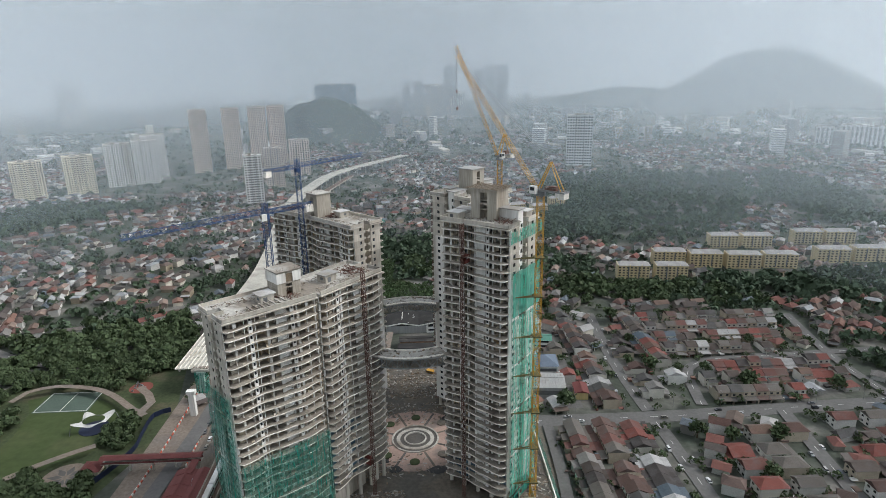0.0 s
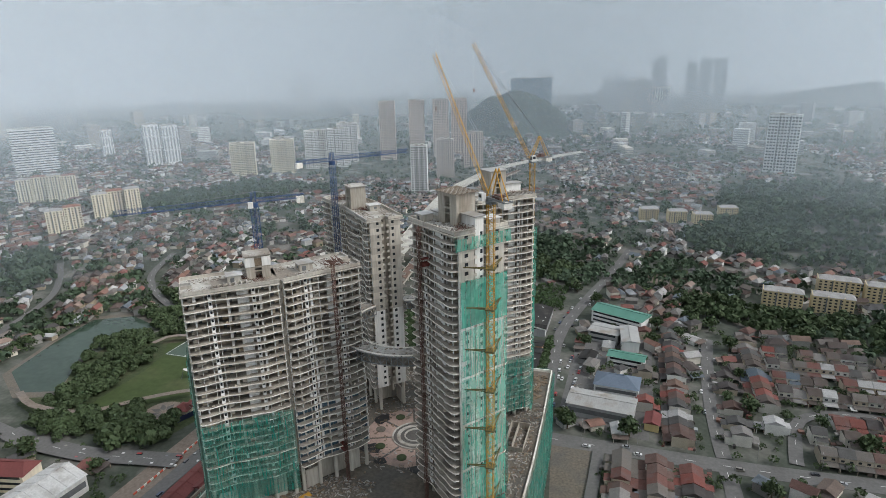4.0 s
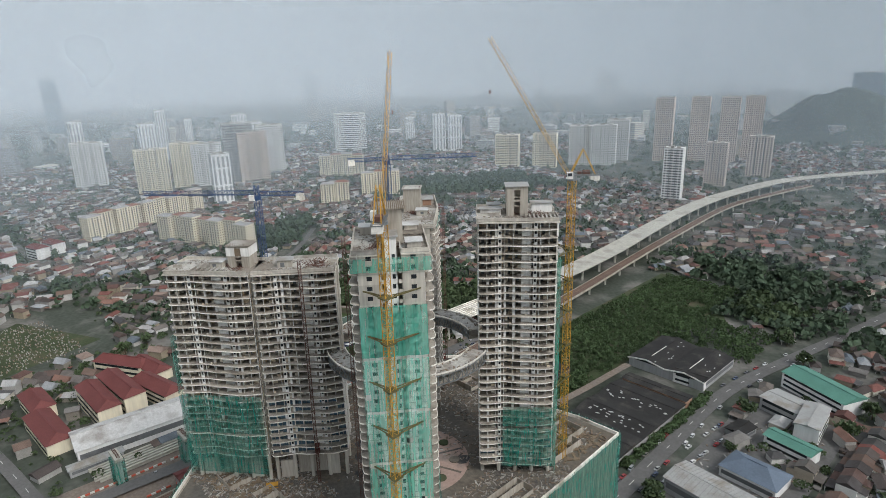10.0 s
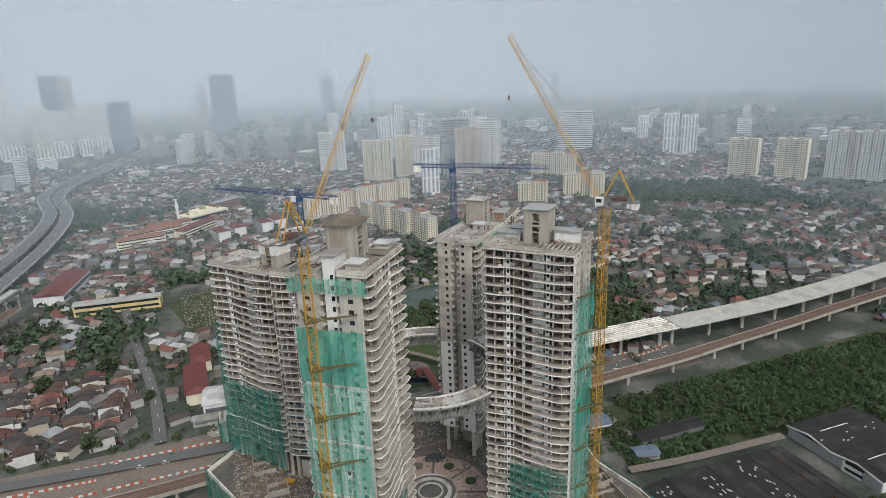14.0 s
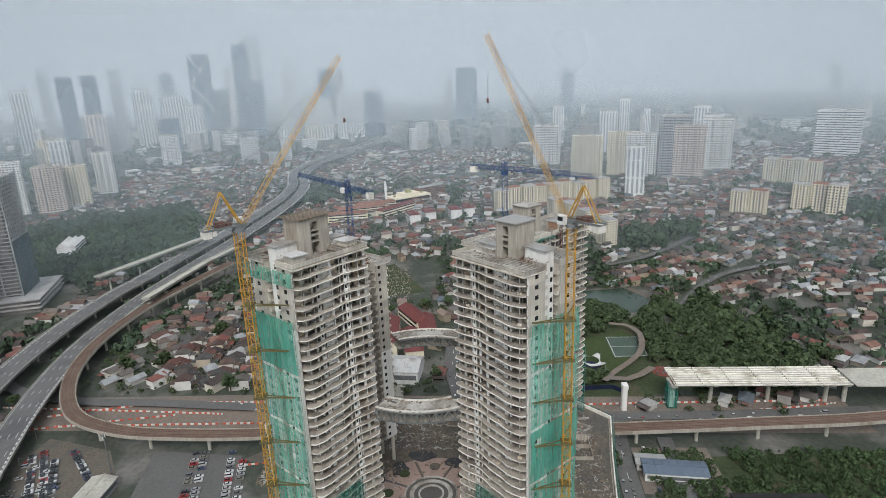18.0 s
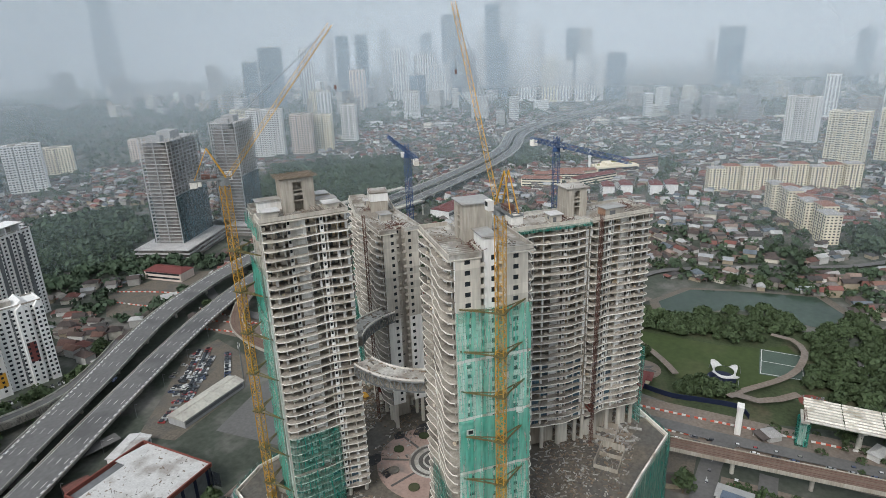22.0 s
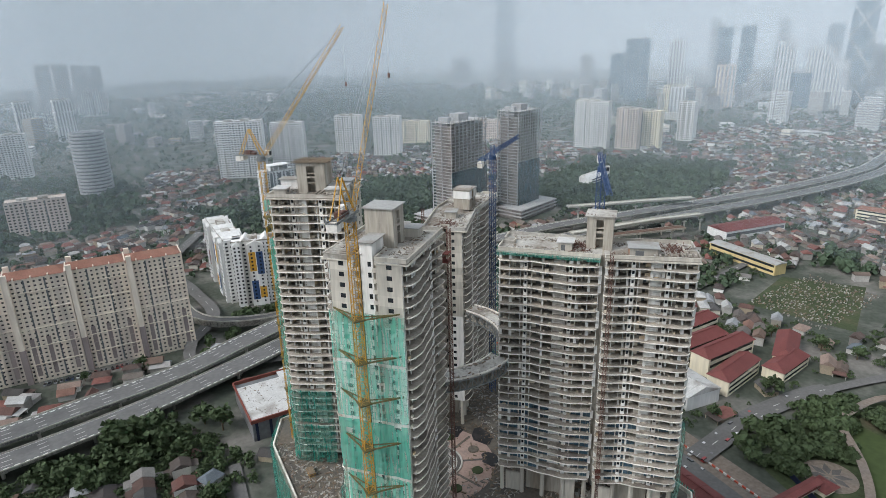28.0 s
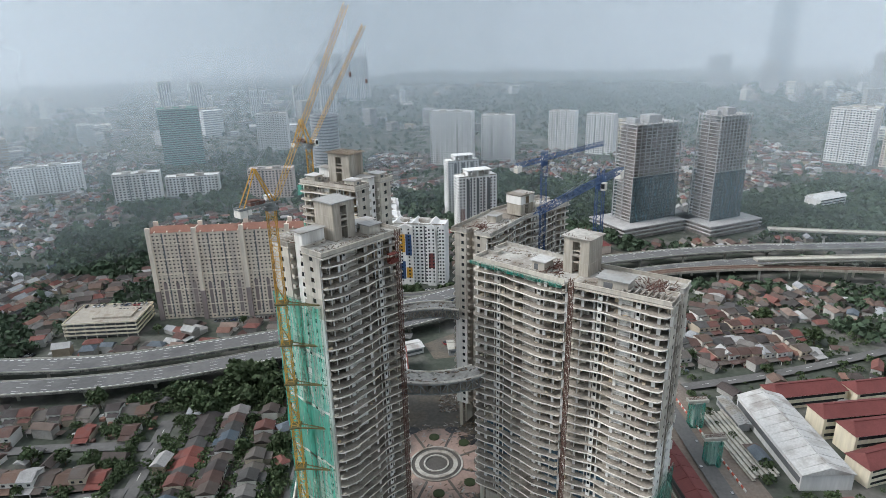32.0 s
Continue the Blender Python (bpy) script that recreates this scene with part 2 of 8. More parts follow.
WATER = mat("pond_water", (0.040, 0.062, 0.046), 0.08, var=0.3, scale=0.05, spec=0.22)
FLATWALL = mat("cream_flats_render", (0.80, 0.71, 0.60), 0.9, var=0.2, scale=0.15, stain=(0.42, 0.37, 0.33), stain_at=0.58, streak=True)
LEAF = mat("foliage", (0.056, 0.082, 0.036), 0.75, var=0.35, scale=0.08, islands=True)
LEAF_FAR = mat("far_foliage", (0.062, 0.092, 0.056), 0.85, var=0.4, scale=0.04, islands=True)
BUSH = mat("bright_bushes", (0.058, 0.092, 0.038), 0.8, var=0.5, scale=0.05, islands=True)
BARK = mat("bark", (0.12, 0.09, 0.06), 0.9, var=0.3, scale=2)
TOWN = mat("town_ground", (0.066, 0.076, 0.060), 0.95, var=0.4, scale=0.08, stain=(0.15, 0.142, 0.13), stain_at=0.56)
ROOF_COLS = [(0.06, 0.052, 0.05), (0.13, 0.062, 0.052), (0.10, 0.082, 0.072), (0.20, 0.19, 0.18), (0.105, 0.066, 0.056), (0.072, 0.07, 0.068), (0.14, 0.092, 0.072), (0.36, 0.355, 0.35), (0.082, 0.066, 0.058), (0.085, 0.11, 0.135), (0.125, 0.112, 0.10), (0.18, 0.062, 0.05)]
TOWN_COLS = [(0.40, 0.40, 0.39), (0.20, 0.115, 0.09), (0.24, 0.18, 0.15), (0.30, 0.31, 0.32), (0.19, 0.085, 0.072), (0.07, 0.058, 0.054), (0.12, 0.07, 0.06), (0.10, 0.085, 0.078), (0.17, 0.16, 0.15), (0.11, 0.078, 0.068), (0.08, 0.078, 0.078), (0.15, 0.105, 0.085), (0.34, 0.33, 0.32), (0.085, 0.07, 0.064), (0.12, 0.14, 0.16), (0.14, 0.125, 0.115), (0.16, 0.072, 0.06), (0.15, 0.13, 0.115), (0.062, 0.058, 0.056), (0.09, 0.066, 0.058), (0.13, 0.10, 0.085)]
ROOFS = mat("tiled_roofs", (0.2, 0.1, 0.08), 0.9, var=0.35, scale=0.5, islands=True, ramp=TOWN_COLS)
WALLS = mat("rendered_house_walls", (0.5, 0.47, 0.42), 0.9, var=0.25, scale=0.4, islands=True, ramp=[(0.72, 0.71, 0.68), (0.62, 0.58, 0.50), (0.30, 0.29, 0.27), (0.42, 0.41, 0.39), (0.24, 0.22, 0.19), (0.32, 0.27, 0.2), (0.52, 0.51, 0.49), (0.20, 0.19, 0.18)])
GILT = mat("gilded_dome", (0.30, 0.29, 0.13), 0.5, var=0.2, scale=0.4)
OCHRE = mat("ochre_render", (0.60, 0.50, 0.31), 0.9, var=0.2, scale=0.15, stain=(0.42, 0.36, 0.26), stain_at=0.6, streak=True)
CREAM = mat("cream_render", (0.78, 0.71, 0.55), 0.9, var=0.2, scale=0.15, stain=(0.55, 0.49, 0.40), stain_at=0.6, streak=True)
YELLOWWALL = mat("yellow_render", (0.60, 0.48, 0.24), 0.9, var=0.2, scale=0.2, streak=True)
OFFWHITE = mat("offwhite_render", (0.76, 0.755, 0.74), 0.9, var=0.18, scale=0.15, stain=(0.5, 0.48, 0.45), stain_at=0.6, streak=True)
GREYWALL = mat("grey_render", (0.36, 0.36, 0.36), 0.9, var=0.2, scale=0.15, streak=True)
PINKWALL = mat("pale_pink_render", (0.62, 0.525, 0.465), 0.9, var=0.2, scale=0.15, streak=True)
MAUVE = mat("mauve_render", (0.30, 0.25, 0.24), 0.9, var=0.2, scale=0.15, streak=True)
GLASSWALL = mat("curtain_wall_glass", (0.085, 0.135, 0.18), 0.25, var=0.25, scale=0.05, spec=0.6)
REDROOF = mat("red_sheet_roof", (0.155, 0.048, 0.044), 0.7, var=0.25, scale=0.3)
TERRACOTTA = mat("terracotta_tiles", (0.25, 0.125, 0.092), 0.9, var=0.3, scale=0.3, stain=(0.22, 0.12, 0.09), stain_at=0.57)
GREENROOF = mat("green_sheet_roof", (0.10, 0.24, 0.19), 0.7, var=0.2, scale=0.3)
BLUEROOF = mat("blue_sheet_roof", (0.13, 0.165, 0.215), 0.7, var=0.2, scale=0.3)
GREYROOF = mat("grey_sheet_roof", (0.36, 0.36, 0.35), 0.7, var=0.2, scale=0.3, stain=(0.25, 0.23, 0.2), stain_at=0.57)
DARKROOF = mat("mossy_dark_roof", (0.030, 0.029, 0.028), 0.9, var=0.35, scale=0.3, stain=(0.055, 0.05, 0.045), stain_at=0.6)
TARP = mat("navy_hoarding", (0.012, 0.018, 0.045), 0.6, var=0.2, scale=0.5)
PLAY = mat("playground_rubber", (0.20, 0.065, 0.05), 0.85, var=0.2, scale=0.3)
WHITEROOF = mat("white_membrane", (0.56, 0.555, 0.54), 0.7, var=0.25, scale=0.25, stain=(0.30, 0.28, 0.26), stain_at=0.56)
REDPAINT = mat("red_barrier_plastic", (0.5, 0.1, 0.06), 0.6, var=0.15, scale=0.5)
FARWIN = mat("far_windows", (0.30, 0.31, 0.32), 0.5, var=0.2, scale=0.1)
FARGLASS = mat("far_glass_bands", (0.12, 0.17, 0.21), 0.35, var=0.2, scale=0.05)
HILL = mat("wooded_hill", (0.026, 0.038, 0.024), 0.95, var=0.35, scale=0.02, bump=0.8, bump_scale=0.05)


# ---- building with meshes ----
class Geo:
    """Gathers corners and faces of one mesh."""

    def __init__(self):
        self.v, self.f = [], []

    def add(self, verts, faces):
        k = len(self.v)
        self.v.extend(verts)
        self.f.extend([tuple(i + k for i in f) for f in faces])
        return self

    def box(self, x0, x1, y0, y1, z0, z1, m=None):
        vs = [(x, y, z) for z in (z0, z1) for x, y in ((x0, y0), (x1, y0), (x1, y1), (x0, y1))]
        if m is not None:
            vs = [tuple(m @ Vector(p)) for p in vs]
        return self.add(vs, [(3, 2, 1, 0), (4, 5, 6, 7), (0, 1, 5, 4), (1, 2, 6, 5), (2, 3, 7, 6), (3, 0, 4, 7)])

    def beam(self, a, b, w, h=None):
        a, b = Vector(a), Vector(b)
        d = b - a
        if d.length < 1e-4:
            return self
        up = Vector((0, 0, 1)) if abs(d.normalized().z) < 0.95 else Vector((1, 0, 0))
        s = d.cross(up).normalized() * (w / 2)
        t = s.cross(d).normalized() * ((h or w) / 2)
        vs = [tuple(p + i * s + j * t) for p in (a, b) for i, j in ((-1, -1), (1, -1), (1, 1), (-1, 1))]
        return self.add(vs, [(0, 1, 2, 3), (7, 6, 5, 4), (4, 5, 1, 0), (5, 6, 2, 1), (6, 7, 3, 2), (7, 4, 0, 3)])

    def prism(self, outline, z0, z1):
        """An upright prism over an outline that runs anticlockwise."""
        n = len(outline)
        vs = [(x, y, z0) for x, y in outline] + [(x, y, z1) for x, y in outline]
        return self.add(vs, [tuple(range(n - 1, -1, -1)), tuple(range(n, 2 * n))] + [(i, (i + 1) % n, n + (i + 1) % n, n + i) for i in range(n)])

    def tube(self, x, y, z0, z1, r0, r1=None, n=12):
        r1 = r0 if r1 is None else r1
        a = [2 * math.pi * i / n for i in range(n)]
        vs = [(x + r0 * math.cos(t), y + r0 * math.sin(t), z0) for t in a] + [(x + r1 * math.cos(t), y + r1 * math.sin(t), z1) for t in a]
        return self.add(vs, [tuple(range(n - 1, -1, -1)), tuple(range(n, 2 * n))] + [(i, (i + 1) % n, n + (i + 1) % n, n + i) for i in range(n)])

    def mesh(self, name, material):
        me = bpy.data.meshes.new(name)
        me.from_pydata(self.v, [], self.f)
        me.materials.append(material)
        me.update()
        return me


def link(name, me, parent=None, m=None, label=""):
    ob = new(name, me)
    if parent is not None:
        ob.parent = parent
    if m is not None:
        ob.matrix_basis = m
    return tagged(ob, label)


def part(name, geo, material, parent, label="", m=None):
    return link(name, geo.mesh(name, material), parent, m, label)


def thing(name, label, category, x=0, y=0, z=0, turn=0, group="", kind=""):
    ob = new(name)
    ob.empty_display_size = 1
    ob.matrix_basis = pose(x, y, z, 0, 0, turn)
    return tagged(ob, label, category, group, kind)


def solid(name, geo, material, label, category, group="", kind="", m=None):
    return tagged(link(name, geo.mesh(name, material), None, m), label, category, group, kind)


def smooth(pts, step=6.0):
    """A smooth line through points, with corners about step metres apart."""
    pts = [Vector(p) for p in pts]
    out = []
    for i in range(len(pts) - 1):
        p0, p1, p2, p3 = pts[max(i - 1, 0)], pts[i], pts[i + 1], pts[min(i + 2, len(pts) - 1)]
        n = max(1, int((p2 - p1).length / step))
        for k in range(n):
            t = k / n
            out.append(0.5 * (2 * p1 + (p2 - p0) * t + (2 * p0 - 5 * p1 + 4 * p2 - p3) * t * t + (3 * p1 - p0 - 3 * p2 + p3) * t ** 3))
    return out + [pts[-1]]


def sides(line, offset):
    """The points offset metres to the left of a line."""
    out = []
    for i, p in enumerate(line):
        d = line[min(i + 1, len(line) - 1)] - line[max(i - 1, 0)]
        s = Vector((-d.y, d.x, 0)).normalized()
        out.append(p + s * offset)
    return out


def ribbon(line, a, b, z0, z1, geo=None):
    """A solid strip along a line, from offset a to offset b, between the heights z0 and z1 over the line."""
    g = geo or Geo()
    left, right = sides(line, b), sides(line, a)
    n = len(line)
    vs = [(p.x, p.y, p.z + z) for side, z in ((right, z0), (left, z0), (left, z1), (right, z1)) for p in side]
    fs = []
    for i in range(n - 1):
        for k in range(4):
            j = (k + 1) % 4
            fs.append((k * n + i, k * n + i + 1, j * n + i + 1, j * n + i))
    fs += [(0, n, 2 * n, 3 * n), (4 * n - 1, 3 * n - 1, 2 * n - 1, n - 1)]
    return g.add(vs, fs)


# ---- the four towers ----
FH = 2.95


def wave(x, length, phase):
    """How far a balcony runs out, between 0 and 1, along a side of that length: one long swell and a shallow step."""
    w = 0.66 + 0.24 * math.sin(2 * math.pi * x / 24.0 + phase) + 0.08 * math.sin(2 * math.pi * x / 9.5 + 1.7 * phase + 1)
    end = min(x, length - x)
    k = max(0.0, min(1.0, end / 1.1))
    return w * math.sqrt(1 - (1 - k) ** 2)


REACH = 2.6      # from the line of the posts to the outermost lip


def lip_line(length, phase, depth, far):
    n = int(length / 0.7)
    xs = [0.1 + (length - 0.2) * i / n for i in range(n + 1)]
    out = []
    for x in xs:
        y = 1.7 - REACH * wave(x, length, phase)
        out.append((x, depth - y if far else y))
    return out


def slab_geo(length, depth, phases, notches, thick=0.2):
    """A floor with wavy long sides; notches: how deep the recess in each end wall goes in, and its half width."""
    front = lip_line(length, phases[0], depth, False)
    back = lip_line(length, phases[1], depth, True)[::-1]
    (near, far), half = notches[:2], notches[2]
    y0, y1 = depth / 2 - half, depth / 2 + half
    xa, xb = front[0][0], front[-1][0]
    right = [(xb, y0), (xb - far, y0), (xb - far, y1), (xb, y1)] if far else []
    left = [(xa, y1), (xa + near, y1), (xa + near, y0), (xa, y0)] if near else []
    return Geo().prism(front + right + back + left, -thick, 0.0)


def edge_geo(length, depth, phase, far):
    line = [Vector((x, y, 0)) for x, y in lip_line(length, phase, depth, far)]
    a, b = (-0.14, 0.04) if far else (-0.04, 0.14)
    return ribbon(line, a, b, -0.2, 0.1)


def storey_geo(length, depth, rng, far):
    """Party walls, posts, beams and back walls on one side of a storey. Returns where the white and the dark faces begin."""
    g = Geo()
    bays = max(3, round(length / 3.3))
    s = length / bays
    deep = 5.0

    def put(x0, x1, y0, y1, z0, z1):
        if far:
            y0, y1 = depth - y1, depth - y0
        g.box(x0, x1, y0, y1, z0, z1)

    at = [min(max(i * s, 0.35), length - 0.35) for i in range(bays + 1)]
    for i, x in enumerate(at):
        put(x - 0.08, x + 0.08, 2.3 if i % 3 == 1 else 3.1, deep, 0.0, FH - 0.2)
    put(0.4, length - 0.4, 2.75, 2.95, FH - 0.42, FH - 0.21)
    put(0.4, length - 0.4, deep, deep + 0.18, 0.0, FH - 0.2)
    for i in range(bays):
        r = rng.random()
        x0, x1 = i * s + 0.1, (i + 1) * s - 0.1
        if r < 0.22:
            put(x0, x0 + s * 0.42, 3.6, 3.75, 0.0, FH - 0.21)
        elif r < 0.36:
            put(x0 + s * 0.5, x1, 2.8, 2.95, 0.0, 1.0)
        elif r < 0.52:
            put(x0 + s * 0.36, x0 + s * 0.40, 2.9, deep - 0.1, 0.0, FH - 0.21)
        elif r < 0.60:
            put(x0 + s * 0.55, x0 + s * 0.85, 4.2, 4.35, 0.0, FH - 0.21)
        if rng.random() < 0.16:
            x, y, w, h = rng.uniform(x0, x1 - 0.9), rng.uniform(0.7, 2.0), rng.uniform(0.4, 1.1), rng.uniform(0.15, 0.7)
            put(x, x + w, y, y + rng.uniform(0.3, 0.9), 0.0, h)
    start = len(g.f)
    # the stack of louvred white service bays
    i = round(bays * 0.56)
    for k in range(4):
        put(i * s + 0.12, (i + 1) * s - 0.2, 2.2, 2.36, 0.12 + k * 0.62, 0.56 + k * 0.62)
    put(i * s + 0.12, (i + 1) * s - 0.2, 2.4, 2.5, 0.0, FH - 0.21)
    for i, x in enumerate(at):
        y = 1.55 if i % 3 == 1 else 1.9
        put(x - 0.11, x + 0.11, y, y + 0.28, 0.0, FH - 0.2)
        if rng.random() < 0.3:
            put(x + 0.11, x + rng.uniform(0.4, 0.9), y + 0.05, y + 0.2, 0.0, FH - 0.21)
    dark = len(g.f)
    # dark boxes painted as the shade in doorways, and thin dark window frames
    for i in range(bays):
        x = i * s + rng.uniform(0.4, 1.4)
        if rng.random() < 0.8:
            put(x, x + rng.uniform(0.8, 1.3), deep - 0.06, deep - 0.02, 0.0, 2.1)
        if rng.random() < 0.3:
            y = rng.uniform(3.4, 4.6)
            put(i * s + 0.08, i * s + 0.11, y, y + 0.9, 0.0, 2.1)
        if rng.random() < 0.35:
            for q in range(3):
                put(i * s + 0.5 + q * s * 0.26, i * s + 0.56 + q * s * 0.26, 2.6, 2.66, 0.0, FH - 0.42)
    return g, start, dark


def room_mesh(length, depth, rng, far):
    g, start, dark = storey_geo(length, depth, rng, far)
    me = g.mesh("room_shell", PARTY)
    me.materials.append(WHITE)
    me.materials.append(DARKFILL)
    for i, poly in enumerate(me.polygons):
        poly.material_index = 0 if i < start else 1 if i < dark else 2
    return me


def panes_geo(length, depth, far, rng):
    g = Geo()
    bays = max(3, round(length / 3.3))
    s = length / bays
    y0, y1 = (depth - 2.46, depth - 2.40) if far else (2.40, 2.46)
    for i in range(bays):
        if i == round(bays * 0.56):
            continue
        if rng.random() < 0.7:
            g.box(i * s + 0.2, i * s + s * 0.5 - 0.05, y0, y1, 0.06, FH - 0.5).box(i * s + s * 0.5 + 0.05, (i + 1) * s - 0.2, y0, y1, 0.06, FH - 0.5)
    return g


def holed(x, y0, y1, z0, z1, wy0, wy1, wz0, wz1, thick):
    """A wall across y with a window hole in it."""
    g = Geo()
    g.box(x, x + thick, y0, wy0, z0, z1).box(x, x + thick, wy1, y1, z0, z1)
    g.box(x, x + thick, wy0, wy1, z0, wz0).box(x, x + thick, wy0, wy1, wz1, z1)
    return g


def wing(owner, p0, p1, depth, z0, storeys, seed, glazed, ends, plain_rows, end_mat):
    """One straight stretch of a tower. Its front runs from p0 to p1, the body lies to the left of that line."""
    rng = random.Random(seed)
    d = Vector(p1) - Vector(p0)
    length = d.length
    base = owner.matrix_basis.inverted() @ (Matrix.Translation((p0[0], p0[1], z0)) @ Matrix.Rotation(math.atan2(d.y, d.x), 4, "Z"))
    half, inner, deep = (depth / 2, 3.2, 8.6) if depth > 20 else (depth / 2, 2.0, 4.2)
    painted = storeys - 6 if depth > 20 else 13
    notch = (deep if ends[0] else 0, deep if ends[1] else 0, inner - 0.3)
    slabs = [slab_geo(length, depth, ph, notch).mesh("floor_slab", SLAB) for ph in ((2.0, 2.3), (2.15, 2.5), (2.35, 2.1))]
    fronts = [edge_geo(length, depth, ph, False).mesh("balcony_edge", EDGE) for ph in (2.0, 2.15, 2.35)]
    backs = [edge_geo(length, depth, ph, True).mesh("balcony_edge", EDGE) for ph in (2.3, 2.5, 2.1)]
    rooms = [[room_mesh(length, depth, rng, far) for _ in range(5)] for far in (False, True)]
    panes = [[panes_geo(length, depth, far, rng).mesh("glass_screen", BLUE_GLASS) for _ in range(3)] for far in (False, True)]
    bays = max(3, round(length / 3.3))
    px = 2.5 * length / bays
    qx = (bays - 2.5) * length / bays
    pier, pane, paired = [[], []], [[], []], [None, None]
    for far in (False, True):
        y = depth - 1.85 if far else 1.5
        for x in (px, qx):
            g, w = Geo(), Geo()
            g.box(x - 0.62, x - 0.36, y, y + 0.3, 0, FH - 0.23).box(x + 0.36, x + 0.62, y, y + 0.3, 0, FH - 0.23)
            g.box(x - 0.36, x + 0.36, y, y + 0.3, 0, 0.95).box(x - 0.36, x + 0.36, y, y + 0.3, 2.05, FH - 0.23)
            w.box(x - 0.36, x + 0.36, y + 0.12, y + 0.16, 0.95, 2.05)
            if x == qx:
                k = len(g.f)
                g.add(w.v, w.f)
                paired[far] = g.mesh("window_pier", WHITE)
                paired[far].materials.append(PANE)
                for i, poly in enumerate(paired[far].polygons):
                    poly.material_index = 1 if i >= k else 0
                continue
            pier[far].append(g.mesh("window_pier", WHITE))
            pane[far].append(w.mesh("pier_window", PANE))
    span = half - inner - 2.0
    hole = (0.75 if span > 6 else 0.6)
    wy = 2.0 + span * (0.5 if span > 6 else 0.7)
    low = holed(0, 2.0, half - inner, -0.22, FH - 0.22, wy - hole, wy + hole, 0.95, 2.25, 0.3).mesh("wall_panel", end_mat)
    raw = holed(0, 2.0, half - inner, -0.22, FH - 0.22, wy - hole, wy + hole, 0.95, 2.25, 0.3).mesh("wall_panel", ENDWALL)
    frame_low = Geo().box(0.14, 0.18, wy - hole, wy + hole, 0.95, 2.25).mesh("window", PANE)
    blank = Geo().box(0, 0.3, 2.0, half - inner, -0.22, FH - 0.22).mesh("wall_panel", end_mat)
    shaft = Geo().box(deep, deep + 0.3, half - inner + 0.3, half + inner - 0.3, -0.22, FH - 0.22)
    shaft.box(0.3, deep + 0.3, half - inner, half - inner + 0.3, -0.22, FH - 0.22).box(0.3, deep + 0.3, half + inner - 0.3, half + inner, -0.22, FH - 0.22)
    for sgn in (-1, 1):
        c = half + sgn * (inner - 0.3)
        shaft.box(0.25, 1.9, min(c, c - sgn * 1.0), max(c, c - sgn * 1.0), -0.22, 0.0).box(0.25, 0.4, min(c, c - sgn * 1.0), max(c, c - sgn * 1.0), 0.0, 0.9)
    shaft = shaft.mesh("recess_wall", ENDWALL)
    slot = Geo().box(deep - 0.1, deep, half - 0.5, half + 0.5, 0.9, 2.2).mesh("window", PANE)
    stair_pane = Geo().box(1.22, 1.3, half - 1.2, half - 0.3, 0.9, 2.2).mesh("window", PANE)
    turned = Matrix.Translation((length, depth, 0)) @ Matrix.Rotation(math.pi, 4, "Z")
    mirrored = Matrix.Translation((0, depth, 0)) @ Matrix.Diagonal((1, -1, 1, 1))
    for k in range(storeys):
        m = base @ Matrix.Translation((0, 0, k * FH))
        v = rng.choice((0, 0, 1, 2)) if k % 5 else 2
        link("floor_slab", slabs[v], owner, m)
        link("balcony_edge", fronts[v], owner, m)
        link("balcony_edge", backs[v], owner, m)
        for far in (0, 1):
            link("room_shell", rng.choice(rooms[far]), owner, m)
            link("window_pier", paired[far], owner, m)
            for a, b in zip(pier[far], pane[far]):
                link("pier_window", b, link("window_pier", a, owner, m))
            if k < glazed:
                tagged(link("glass_screen", panes[far][k % 3], owner, m, "blue-tinted balcony glazing"), "blue-tinted balcony glazing", kind="stuff")
        for e, shown in enumerate(ends):
            if not shown:
                continue
            q = m @ turned if e else m
            for flip in (Matrix.Identity(4), mirrored):
                wall = link("wall_panel", low if k < painted else raw, owner, q @ flip)
                link("window", frame_low, wall)
            link("recess_wall", shaft, owner, q)
            if k % 2 == 0:
                link("window", slot, owner, q)
    top = storeys * FH
    m = base @ Matrix.Translation((0, 0, top))
    cut = (deep - 0.6, inner - 0.4)

    def plan(o, x_out):
        """The roof's outline, o metres out from the post line, with the open recess at each free end."""
        x0, x1, y0, y1 = -x_out if ends[0] else 0.0, length + x_out if ends[1] else length, 0.6 - o, depth - 0.6 + o
        a, b = half - cut[1] + min(o, 0.0), half + cut[1] - min(o, 0.0)
        pts = [(x0, y0), (x1, y0)]
        if ends[1]:
            pts += [(x1, a), (length - cut[0], a), (length - cut[0], b), (x1, b)]
        pts += [(x1, y1), (x0, y1)]
        if ends[0]:
            pts += [(x0, b), (cut[0], b), (cut[0], a), (x0, a)]
        return pts

    part("cornice", Geo().prism(plan(0.55, 0.35), -0.62, -0.3), ENDWALL, owner, "pale projecting roof cornice", m)
    part("roof_slab", Geo().prism(plan(0.1, 0.1), -0.3, 0.06), ROOF_SLAB, owner, "weathered pale roof screed", m)
    ring_pts = plan(0.0, 0.0)
    for a, b in zip(ring_pts, ring_pts[1:] + ring_pts[:1]):
        if (a[0] == b[0] == 0.0 and not ends[0]) or (a[0] == b[0] == length and not ends[1]):
            continue
        d = Vector((b[0] - a[0], b[1] - a[1], 0)).normalized() * 0.11
